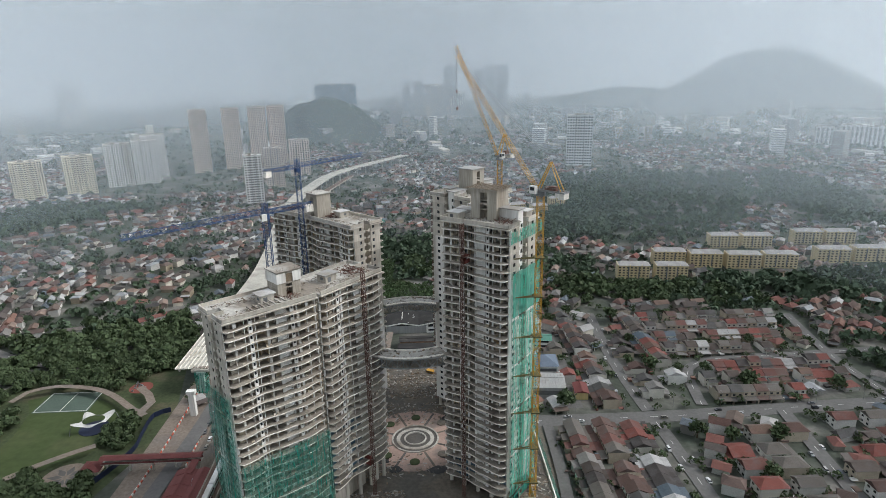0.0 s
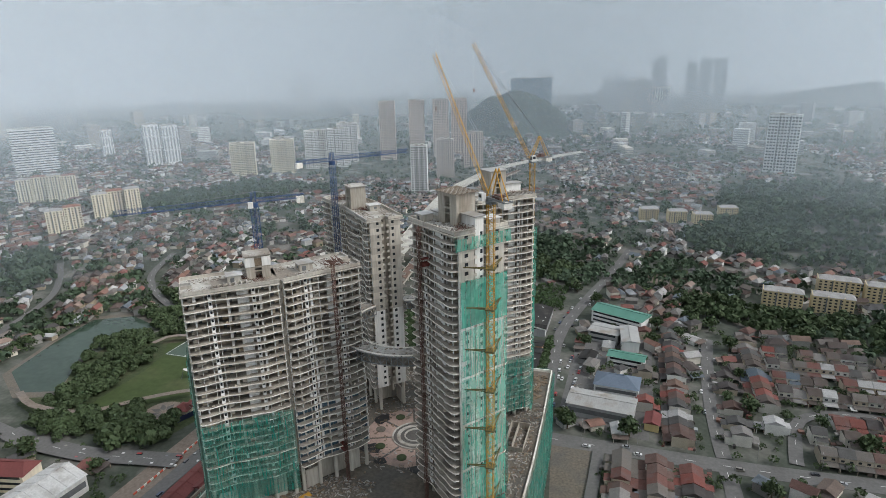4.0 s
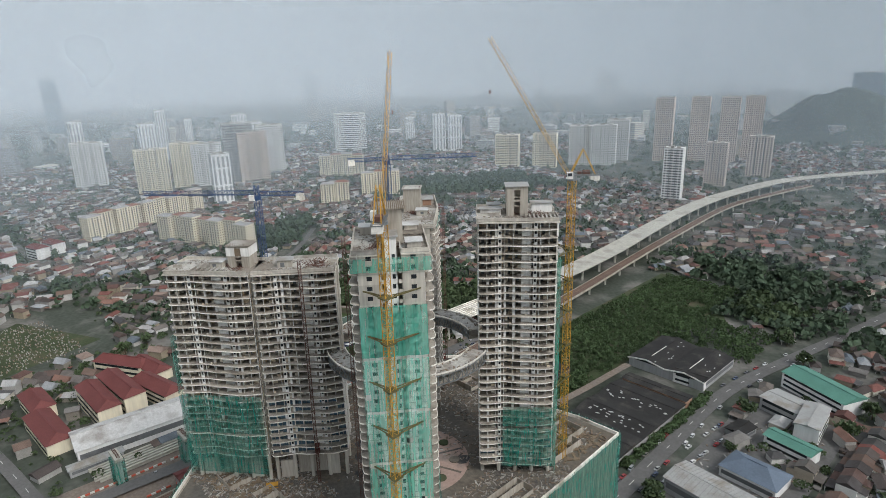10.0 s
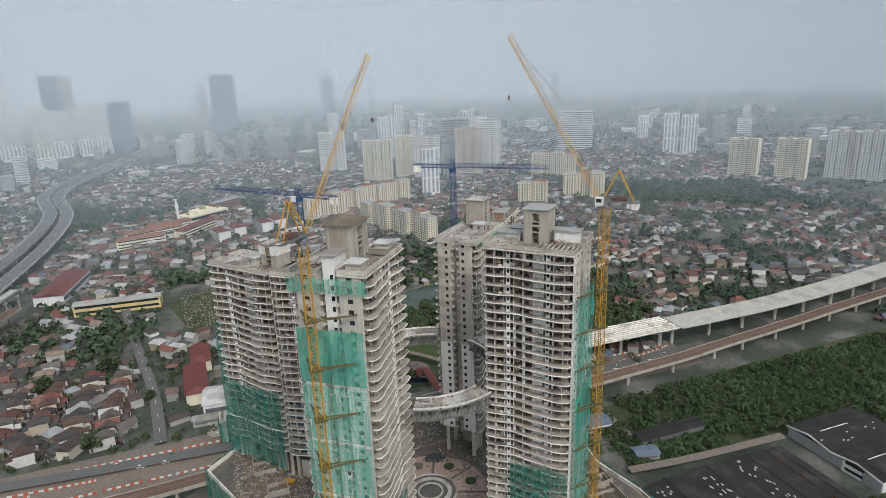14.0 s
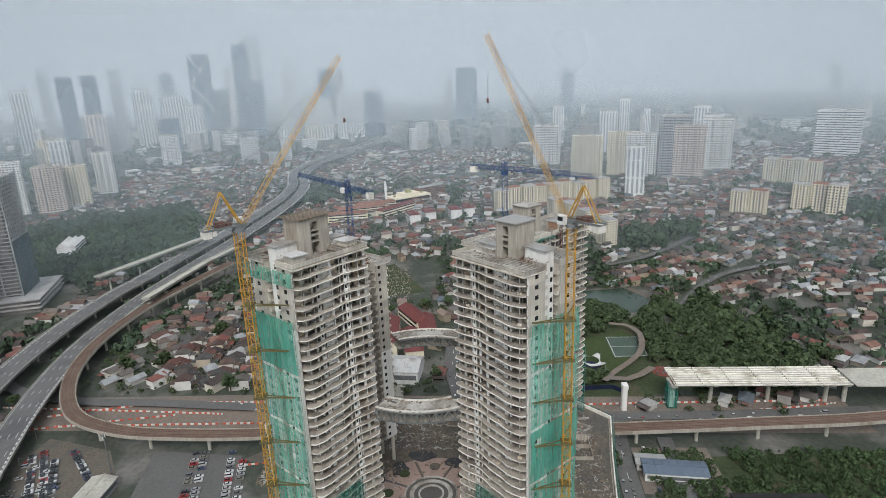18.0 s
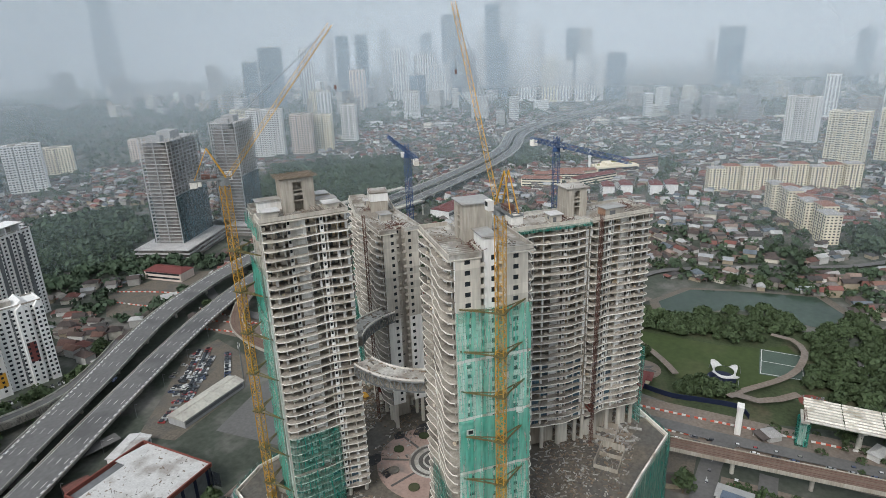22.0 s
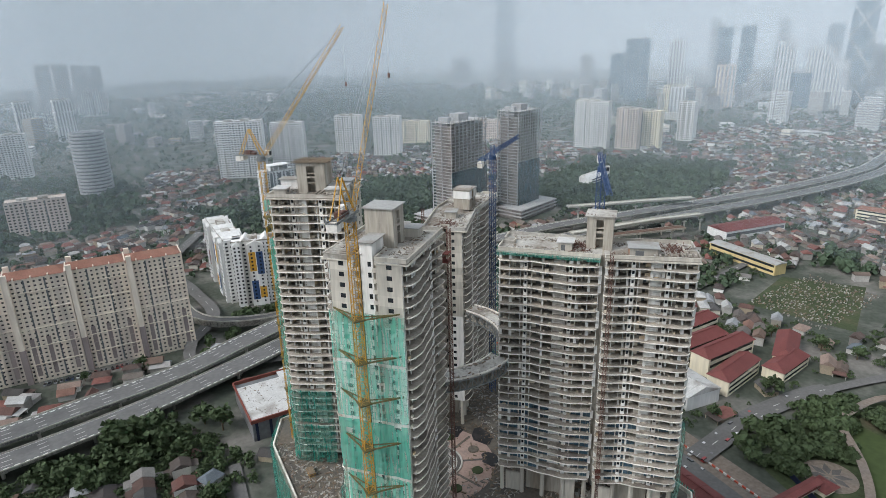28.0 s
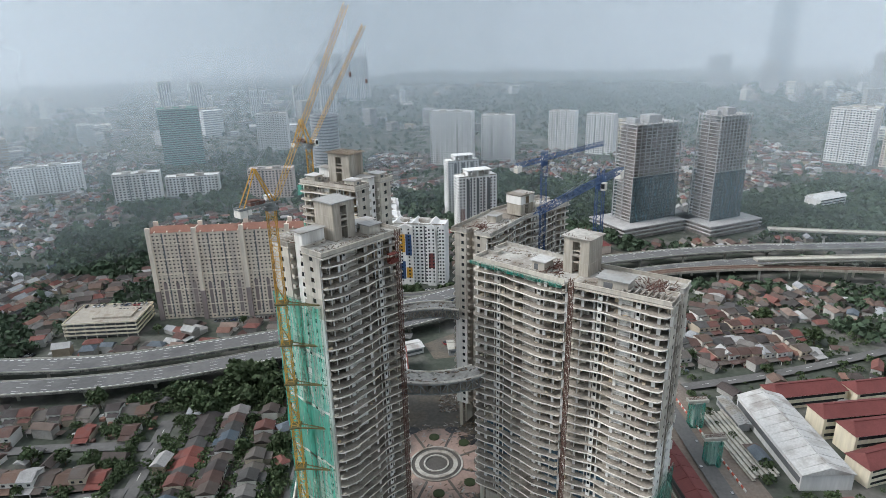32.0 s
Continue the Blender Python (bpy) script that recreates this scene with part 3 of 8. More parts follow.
        part("parapet", Geo().beam((a[0] + d.x, a[1] + d.y, 0.56), (b[0] - d.x, b[1] - d.y, 0.56), 0.24, 1.0).beam((a[0] + d.x, a[1] + d.y, 1.1), (b[0] - d.x, b[1] - d.y, 1.1), 0.42, 0.12), ENDWALL if rng.random() < 0.6 else ROOF_SLAB, owner, "", m)
    # the stair block that stands in the recess of a wide end wall
    if depth > 20:
        for e, shown in enumerate(ends):
            if shown:
                q = base @ turned if e else base
                lift = 4.2 if e else 2.2
                part("stair_block", Geo().box(1.3, deep, half - 1.7, half + 1.7, -0.2, top + lift), end_mat, owner, "raw concrete stair block in the recess", q)
                part("stair_roof", Geo().box(0.7, deep + 0.5, half - 2.3, half + 2.3, top + lift, top + lift + 0.28), GREYROOF, owner, "", q)
                for k in range(storeys):
                    link("window", stair_pane, owner, q @ Matrix.Translation((0, 0, k * FH)))
    return base, length


def lift_core(owner, m, w, d, h, cap, head="bare"):
    """A rooftop lift core with a slot, a doorway and an oversailing top: bare with starter bars, boarded, roofed or white-headed."""
    for x0, x1, y0, y1, z0, z1 in ((0, w * 0.36, 0, d, 0, h), (w * 0.64, w, 0, d, 0, h), (w * 0.36, w * 0.64, d * 0.35, d * 0.65, 0, h), (w * 0.36, w * 0.64, 0, d * 0.35, h * 0.9, h), (w * 0.36, w * 0.64, d * 0.65, d, h * 0.9, h), (w * 0.36, w * 0.64, 0, d * 0.35, h * 0.5, h * 0.56), (w * 0.36, w * 0.64, d * 0.65, d, h * 0.5, h * 0.56)):
        part("core_wall", Geo().box(x0, x1, y0, y1, z0, z1), CONCRETE, owner, "bare board-marked concrete lift core", m)
    for z in (0.33, 0.64):
        part("core_ledge", Geo().box(-0.07, w + 0.07, -0.07, d + 0.07, h * z, h * z + 0.16), CONCRETE, owner, "", m)
    part("core_roof", Geo().box(-cap, w + cap, -cap, d + cap, h, h + 0.3), GREYROOF if head == "roofed" else ROOF_SLAB, owner, "", m)
    rng = random.Random(int(w * 10 + h))
    if head == "boarded":
        for k in range(18):
            y = -0.9 + k * (d + 1.8) / 17
            part("board", Geo().box(-1.0 - rng.uniform(0, 0.6), w + 1.0 + rng.uniform(0, 0.6), y - 0.14, y + 0.14, h + 0.34 + 0.12 * (k % 2), h + 0.44 + 0.12 * (k % 2)), TIMBER, owner, "weathered formwork board", m)
        return
    if head == "white":
        for x0, x1 in ((-0.3, w * 0.36), (w * 0.66, w + 0.3)):
            part("core_head", Geo().box(x0, x1, -0.3, d + 0.3, h * 0.56, h * 0.95), WHITE, owner, "white-painted plant room", m)
        part("core_door", Geo().box(w * 0.36, w * 0.66, -0.1, d + 0.1, h * 0.58, h * 0.9), TIMBER, owner, "tan boarded opening", m)
    if head == "roofed":
        return
    g = Geo()
    for _ in range(26):
        x, y = rng.uniform(0, w), rng.choice((0.2, d - 0.2))
        g.beam((x, y, h + 0.3), (x + rng.uniform(-0.2, 0.2), y, h + rng.uniform(0.6, 1.2)), 0.06)
    tagged(part("starter_bars", g, RUST, owner, "", m), kind="stuff")


def hut(owner, m, w, d, h, top=None):
    part("roof_hut", Geo().box(0, w, 0, d, 0, h), ENDWALL, owner, "", m)
    part("hut_door", Geo().box(w * 0.2, w * 0.5, -0.05, 0, 0.1, h * 0.7), DARKFILL, owner, "", m)
    part("hut_window", Geo().box(-0.05, 0, d * 0.3, d * 0.6, h * 0.35, h * 0.7), DARKFILL, owner, "", m)
    part("hut_roof", Geo().box(-0.55, w + 0.55, -0.55, d + 0.55, h, h + 0.24), top or WHITEROOF, owner, "pale flat hut roof", m)


def litter(name, label, x0, x1, y0, y1, n, m, seed, material, size=1.0, clear=None):
    """Loose building stuff lying about on a surface."""
    rng, g = random.Random(seed), Geo()
    for _ in range(n):
        x, y, a = rng.uniform(x0, x1), rng.uniform(y0, y1), rng.uniform(0, math.pi)
        if clear and clear(x, y):
            continue
        l, w, h = rng.uniform(0.5, 3.4) * size, rng.uniform(0.15, 0.9) * size, rng.uniform(0.08, 0.5) * size
        g.box(-l / 2, l / 2, -w / 2, w / 2, 0, h, Matrix.Translation((x, y, 0.07)) @ Matrix.Rotation(a, 4, "Z") @ Matrix.Rotation(rng.uniform(-0.12, 0.12), 4, "Y"))
    ob = solid(name, g, material, label, "debris", kind="stuff")
    ob.matrix_basis = m
    return ob


def tower(label, spans, depth, z0, storeys, seed, glazed, end_mat=ENDWALL):
    x, y = sum(s[0][0] + s[1][0] for s in spans) / (2 * len(spans)), sum(s[0][1] + s[1][1] for s in spans) / (2 * len(spans))
    owner = thing("apartment_tower", label, "tower under construction", x, y, z0, group="four unfinished towers round the plaza")
    frames = []
    for i, (p0, p1) in enumerate(spans):
        ends = (i == 0, i == len(spans) - 1)
        frames.append(wing(owner, p0, p1, depth, z0, storeys, seed + i, glazed[i], ends, 0, end_mat))
    if len(spans) > 1:
        # the stair shaft that closes the joint between the two wings
        f = frames[0]
        part("stair_shaft", Geo().box(f[1] - 0.3, f[1] + 1.9, 3.4, depth - 3.4, 0, storeys * FH + 0.05), CONCRETE, owner, "", f[0])
    return owner, frames


T_A, F_A = tower("unfinished grey concrete tower with wavy balconies and a blue crane", [((-57.5, 163.0), (-33.6, 183.0)), ((-32.6, 184.0), (-14.5, 207.0))], 18.0, 59.3, 25, 11, (0, 8), WHITE)
T_B, F_B = tower("tall unfinished tower with green netting and a yellow crane", [((6.0, 202.0), (27.0, 186.0))], 22.5, 52.2, 34, 21, (3,), WHITE)
T_C, F_C = tower("tall unfinished tower with netted end wall and yellow crane", [((20.2, 244.0), (40.4, 263.6))], 24.0, 52.2, 33, 31, (4,), WHITE)
T_D, F_D = tower("unfinished tower with blue glazing in its lower storeys", [((-16.8, 257.6), (-38.4, 280.0)), ((-39.4, 280.9), (-60.0, 297.8))], 18.0, 59.3, 27, 41, (9, 8), WHITE)

# roof structures, each in the frame of its wing
up = lambda f, k: f[0] @ Matrix.Translation((0, 0, k * FH + 0.06))
lift_core(T_A, up(F_A[0], 25) @ pose(21.5, 7.5, 0), 8.0, 7.0, 8.2, 0.5, "white")
hut(T_A, up(F_A[0], 25) @ pose(15.0, 6.5, 0), 4.5, 4.0, 2.6)
hut(T_A, up(F_A[1], 25) @ pose(8.5, 7, 0), 5.0, 4.0, 2.6, GREYROOF)
lift_core(T_D, up(F_D[0], 27) @ pose(26.0, 8.0, 0), 7.8, 7.4, 10.4, 0.6)
hut(T_D, up(F_D[0], 27) @ pose(18.0, 4.5, 0), 4.2, 4.5, 2.6)
hut(T_D, up(F_D[1], 27) @ pose(7, 2.5, 0), 8.0, 5.5, 2.8, GREYROOF)
part("brick_infill", Geo().box(6.94, 7.0, 3.0, 7.0, 0.1, 2.6), BLOCKWORK, T_D, "orange-red brick infill", up(F_D[1], 27))
lift_core(T_B, up(F_B[0], 34) @ pose(8.0, 7.5, 0), 10.0, 7.6, 10.2, 0.2, "boarded")
hut(T_B, up(F_B[0], 34) @ pose(20.5, 16.0, 0), 4.3, 4.0, 2.4)
hut(T_B, up(F_B[0], 34) @ pose(2.0, 16.0, 0), 4.3, 4.0, 2.4)
hut(T_B, up(F_B[0], 34) @ pose(2.0, 2.5, 0), 4.0, 4.0, 2.4)
lift_core(T_C, up(F_C[0], 33) @ pose(10.5, 8.0, 0), 7.5, 8.0, 10.5, 0.5, "roofed")
hut(T_C, up(F_C[0], 33) @ pose(4.0, 15.0, 0), 4.0, 4.0, 2.6, GREYROOF)
for own, f, k, x0, x1, y0, y1, n in ((T_A, F_A[0], 25, 10, 21, 1.2, 5.6, 7), (T_C, F_C[0], 33, 17, 27, 1.0, 7.5, 8), (T_B, F_B[0], 34, 1, 10, 14.5, 21.5, 7), (T_D, F_D[1], 27, 14, 25, 1.2, 5.4, 8)):
    for i in range(n):
        xx = x0 + (x1 - x0) * i / (n - 1)
        part("roof_beam", Geo().box(xx - 0.25, xx + 0.25, y0, y1, 0.7, 1.15), ROOF_SLAB, own, "", up(f, k))
    part("roof_beam", Geo().box(x0, x1, y0 + 0.3, y0 + 0.7, 0.1, 0.7), ENDWALL, own, "", up(f, k))
    part("roof_beam", Geo().box(x0, x1, y1 - 0.7, y1 - 0.3, 0.1, 0.7), ENDWALL, own, "", up(f, k))
for own, f, k, s in ((T_A, F_A[0], 25, 1), (T_A, F_A[1], 25, 2), (T_B, F_B[0], 34, 3), (T_C, F_C[0], 33, 4), (T_D, F_D[0], 27, 5), (T_D, F_D[1], 27, 6)):
    mw = own.matrix_basis @ up(f, k)
    mid = 12.0 if own is T_C else 11.25
    recess = (lambda x, y, mid=mid, far=f[1]: abs(y - mid) < 4.5 and (x < 10 or x > far - 10)) if own in (T_B, T_C) else (lambda x, y: abs(y - 9.0) < 2.6)
    litter("roof_debris", "scattered planks, formwork and rubble on a tower roof", 2, f[1] - 2, 2.0, 21 if own in (T_B, T_C) else 16, 160, mw, s, TIMBER, 0.3, recess)
    litter("roof_rubble", "scattered grey concrete offcuts on a tower roof", 2, f[1] - 2, 2.0, 21 if own in (T_B, T_C) else 16, 420, mw, s + 20, RUBBLE, 0.3, recess)

    rr = random.Random(s + 60)
    pile = Geo()
    for _ in range(90):
        x, y = rr.gauss(f[1] * 0.8, f[1] * 0.1), rr.gauss(8.5, 2.2)
        if 2 < x < f[1] - 2 and 2 < y < 15.5:
            a = rr.uniform(0, 3.1)
            pile.beam((x, y, 0.1), (x + rr.uniform(1, 3.2) * math.cos(a), y + rr.uniform(1, 3.2) * math.sin(a), rr.uniform(0.1, 1.6)), rr.uniform(0.08, 0.16))
    ob = solid("scaffold_heap", pile, RUST, "tangled heap of rusty scaffold tubes on a roof", "debris", kind="stuff")
    ob.matrix_basis = mw

# columns and plinths that carry the towers on the podium
for own, fs, bottom in ((T_A, F_A, 59.3), (T_D, F_D, 59.3), (T_B, F_B, 52.2), (T_C, F_C, 52.2)):
    for f in fs:
        depth = 24.0 if own is T_C else 22.5 if own is T_B else 18.0
        n = 4
        for i in range(n + 1):
            x = 1.2 + (f[1] - 2.4) * i / n
            for y in (3.2, depth - 3.2):
                part("column", Geo().tube(0, 0, 47.2 - bottom, -0.22, 0.75, n=16), ENDWALL, own, "", f[0] @ pose(x, y, 0))
        part("podium_core", Geo().box(f[1] * 0.3, f[1] * 0.7, 6, depth - 6, 47.2 - bottom, -0.22), CONCRETE, own, "", f[0])
        if bottom > 55:
            part("plinth_wall", Geo().box(f[1] * 0.08, f[1] * 0.28, 3.4, 4.0, 47.2 - bottom, -4.5), ENDWALL, own, "pale plastered plinth wall", f[0])
            part("plinth_wall", Geo().box(f[1] * 0.7, f[1] * 0.86, 3.4, 4.0, 47.2 - bottom, -0.3), ENDWALL, own, "pale plastered plinth wall", f[0])

# ---- podium and plaza ----
CX, CY, PZ = -5.5, 232.2, 47.0
podium = thing("podium", "tall car-park podium wrapped in green netting", "podium", CX, CY, 0)
outline = [(-70, 170), (-52, 152), (-20, 166), (8, 178), (26, 172), (40, 174), (47, 190), (47, 226), (46, 262), (44, 306), (24, 305), (4, 300), (-30, 305), (-58, 310), (-76, 292), (-74, 260), (-72, 205)]
loc = [(x - CX, y - CY) for x, y in outline]
part("podium_body", Geo().prism(loc, 0, PZ - 0.4), CONCRETE, podium)
part("podium_deck", Geo().prism([(x * 0.985, y * 0.985) for x, y in loc], PZ - 0.4, PZ), DIRT, podium, "bare dirty concrete deck strewn with rubble")
for i, (a, b) in enumerate(zip(loc, loc[1:] + loc[:1])):
    g = Geo().beam((*a, PZ + 0.2), (*b, PZ + 0.2), 0.5, 1.6)
    part("podium_parapet", g, EDGE, podium)
    d, rng = Vector((b[0] - a[0], b[1] - a[1], 0)), random.Random(i)
    out = Vector((d.y, -d.x, 0)).normalized() * 1.4
    n = max(2, int(d.length / 3))
    pts = []
    for z in range(8):
        for k in range(n + 1):
            w = out * (1 + 0.18 * math.sin(k * 2.1 + z * 1.3 + i))
            q = Vector((*a, 0)) + d * (k / n) + w
            pts.append((q.x, q.y, 5 + z * (PZ - 4.0) / 7))
    g = Geo().add(pts, [(z * (n + 1) + k, z * (n + 1) + k + 1, (z + 1) * (n + 1) + k + 1, (z + 1) * (n + 1) + k) for z in range(7) for k in range(n)])
    part("net_sheet", g, NET_DARK, podium, "sagging dark green safety netting")
    g = Geo()
    for k in range(0, n + 1):
        q = Vector((*a, 0)) + d * (k / n) + out * 0.8
        g.beam((q.x, q.y, 0), (q.x, q.y, PZ + 1.5), 0.12)
    for z in range(6, 48, 6):
        g.beam((a[0] + out.x * 0.8, a[1] + out.y * 0.8, z), (b[0] + out.x * 0.8, b[1] + out.y * 0.8, z), 0.12)
    tagged(part("scaffold", g, TUBE, podium), kind="stuff")

plaza = thing("plaza_paving", "circular plaza of pink paving with ringed centre", "plaza", CX, CY, PZ, kind="structure")


def ring(r0, r1, z0, z1, a0=0, a1=360, n=48):
    g = Geo()
    a = [radians(a0 + (a1 - a0) * i / n) for i in range(n + 1)]
    line = [(r0, z0), (r1, z0), (r1, z1), (r0, z1)]
    m = len(a)
    vs = [(r * math.cos(t), r * math.sin(t), z) for r, z in line for t in a]
    fs = [(k * m + i, k * m + i + 1, ((k + 1) % 4) * m + i + 1, ((k + 1) % 4) * m + i) for k in range(4) for i in range(m - 1)]
    if a1 - a0 < 359:
        fs += [(0, m, 2 * m, 3 * m), (m - 1, 4 * m - 1, 3 * m - 1, 2 * m - 1)]
    return g.add(vs, fs)


part("paving_disc", Geo().tube(0, 0, 0.004, 0.06, 22.5, n=64), PINK, plaza, "dusty pink paving")
for r0, r1, z, mt in ((9.6, 10.2, 0.5, ROOF_SLAB), (8.2, 9.6, 0.12, DARKPAVE), (6.6, 8.2, 0.35, ROOF_SLAB), (4.9, 6.6, 0.14, DARKPAVE), (4.3, 4.9, 0.6, ROOF_SLAB), (0.05, 4.3, 0.1, DARKPAVE)):
    part("plaza_ring", ring(r0, r1, 0.06, z), mt, plaza)
for k in range(8):
    a = radians(22 + 45 * k)
    g = Geo().box(10.4, 21, -0.5, 0.5, 0.06, 0.1)
    part("paving_band", g, DARKPAVE if k % 2 else DIRT, plaza, "", Matrix.Rotation(a, 4, "Z"))
    g = Geo().tube(16.5, 0, 0.06, 0.45, 2.1, n=20)
    part("planter_bed", g, SCRUB if k % 3 else DIRT, plaza, "round unfinished planting bed", Matrix.Rotation(a + 0.39, 4, "Z"))
PIT = mat("wet_dark_pit", (0.028, 0.028, 0.03), 0.35, var=0.5, scale=0.3, stain=(0.09, 0.08, 0.07), stain_at=0.6)
for k, (x, y, rx, ry) in enumerate(((-15.0, -14.0, 5.5, 4.2), (-24.0, -5.0, 4.5, 6.5), (-19.0, 8.5, 3.4, 4.6), (13.5, -13.0, 3.6, 2.6), (9.0, -22.0, 5.0, 2.6), (-8.0, -21.0, 3.2, 2.4), (14.0, 14.0, 3.0, 4.0))):
    rr = random.Random(700 + k)
    part("open_pit", Geo().prism([(x + rx * rr.uniform(0.65, 1.1) * math.cos(a * 0.524), y + ry * rr.uniform(0.65, 1.1) * math.sin(a * 0.524)) for a in range(12)], 0.11, 0.16), PIT, plaza, "dark wet torn-up patch of the plaza")
litter("podium_rubble", "heaps of rubble, timber and steel on the podium", -60, -4, -70, -34, 2600, pose(CX, CY, PZ), 91, RUBBLE, 0.7)
litter("podium_rubble", "heaps of rubble, timber and steel on the podium", -50, 44, 34, 68, 1700, pose(CX, CY, PZ), 92, RUBBLE, 0.7)
litter("podium_rubble", "scattered rubble and boards on the podium", -66, -28, -36, 36, 1800, pose(CX, CY, PZ), 93, RUBBLE, 0.7)
litter("podium_rubble", "scattered rubble and boards on the podium", 27, 51, -42, 40, 1500, pose(CX, CY, PZ), 94, RUBBLE, 0.7)

litter("rubble_heap", "big heaps of broken concrete and timber on the podium", -62, -34, 36, 66, 260, pose(CX, CY, PZ), 95, RUBBLE, 1.5)
litter("rubble_heap", "big heaps of broken concrete and timber on the podium", -62, -22, -66, -40, 220, pose(CX, CY, PZ), 96, TIMBER, 1.3)
litter("rubble_heap", "big heaps of broken concrete and timber on the podium", 16, 48, 40, 68, 260, pose(CX, CY, PZ), 97, TIMBER, 1.3)
litter("plaza_rubble", "loose rubble and boards strewn over the plaza", -20, 20, -26, -11, 160, pose(CX, CY, PZ), 98, RUBBLE, 0.6)
litter("plaza_rubble", "loose rubble and boards strewn over the plaza", -24, 22, 11, 30, 260, pose(CX, CY, PZ), 99, RUBBLE, 0.7)
litter("plaza_rubble", "loose rubble and boards strewn over the plaza", -30, -10, -30, 30, 200, pose(CX, CY, PZ), 100, TIMBER, 0.6)
rng = random.Random(64)
for k, (x, y, w, d) in enumerate(((30, 62, 20, 12), (40, 50, 10, 18), (20, 66, 9, 7), (-30, 64, 14, 9), (-46, 58, 10, 10), (42, -40, 10, 14), (-20, -58, 14, 8), (-44, -62, 12, 9), (46, 10, 8, 18), (-60, 20, 9, 14))):
    room = thing("unfinished_room", "roofless grey concrete room on the podium", "room", CX + x * 0.94, CY + y * 0.94, PZ, group="rooms on the podium")
    for x0, x1, y0, y1 in ((-w / 2, w / 2, -d / 2, -d / 2 + 0.25), (-w / 2, w / 2, d / 2 - 0.25, d / 2), (-w / 2, -w / 2 + 0.25, -d / 2 + 0.25, d / 2 - 0.25), (w / 2 - 0.25, w / 2, -d / 2 + 0.25, d / 2 - 0.25), (-w * 0.1, -w * 0.1 + 0.2, -d / 2 + 0.25, d / 2 - 0.25)):
        part("wall", Geo().box(x0, x1, y0, y1, 0.01, rng.uniform(1.6, 3.4)), CONCRETE, room)
for k, (x, y) in enumerate(((37, 58), (24, 50), (-26, -50), (44, -18), (-54, -40), (8, 60))):
    stack = thing("formwork_stack", "stack of yellow and brown formwork panels", "building material", CX + x, CY + y, PZ + 0.02, 30 * k, group="formwork stacks")
    for i in range(5):
        part("panel", Geo().box(-2.2 + 0.1 * (i % 2), 2.2 + 0.1 * (i % 3), -1.2, 1.2, i * 0.3, i * 0.3 + 0.26), YELLOW if (i + k) % 3 == 0 else TIMBER, stack)

# ---- ring of link bridges ----
for a0, a1, tint in ((-118, -64, "grey"), (-25, 25, "pale"), (64, 118, "grey"), (150, 210, "grey")):
    mid = radians((a0 + a1) / 2)
    bridge = thing("link_bridge", f"curved steel truss bridge with {tint} concrete deck between towers", "sky bridge", CX, CY, 97.0, group="ring of link bridges")
    r0, r1 = 24.2, 31.2
    part("deck", ring(r0, r1, 3.7, 4.1, a0, a1, 24), ROOF_SLAB, bridge, "bare concrete deck")
    part("kerb", ring(r0, r0 + 0.3, 4.1, 4.6, a0, a1, 24), EDGE, bridge)
    part("kerb", ring(r1 - 0.3, r1, 4.1, 4.6, a0, a1, 24), EDGE, bridge)
    part("underfloor", ring(r0 + 0.4, r1 - 0.4, 0.0, 0.3, a0, a1, 24), CONCRETE, bridge)
    for r in (r0 + 0.15, r1 - 0.15):
        g = Geo()
        n = 14
        ps = [(r * math.cos(radians(a0 + (a1 - a0) * i / n)), r * math.sin(radians(a0 + (a1 - a0) * i / n))) for i in range(n + 1)]
        for i in range(n):
            g.beam((*ps[i], 0.2), (*ps[i + 1], 0.2), 0.4).beam((*ps[i], 3.6), (*ps[i + 1], 3.6), 0.4).beam((*ps[i], 0.2), (*ps[i], 3.6), 0.25)
            a, b = (0.2, 3.6) if i % 2 else (3.6, 0.2)
            g.beam((*ps[i], a), (*ps[i + 1], b), 0.25)
        part("truss", g, STEEL, bridge, "dark steel truss")
    g, rr = Geo(), random.Random(int(a0 + 500))
    for _ in range(60):
        t, r = radians(rr.uniform(a0, a1)), rr.choice((rr.uniform(r0 + 0.5, r0 + 1.8), rr.uniform(r1 - 2, r1 - 0.5), rr.uniform(r0, r1)))
        q = Matrix.Translation((r * math.cos(t), r * math.sin(t), 4.1)) @ Matrix.Rotation(rr.uniform(0, 3), 4, "Z")
        g.box(-rr.uniform(0.2, 1.2), rr.uniform(0.2, 1.2), -rr.uniform(0.1, 0.4), rr.uniform(0.1, 0.4), 0, rr.uniform(0.05, 0.3), q)
    solid("bridge_debris", g, RUBBLE, "planks and rubble scattered on a bridge deck", "debris", kind="stuff", m=pose(CX, CY, 97.0))


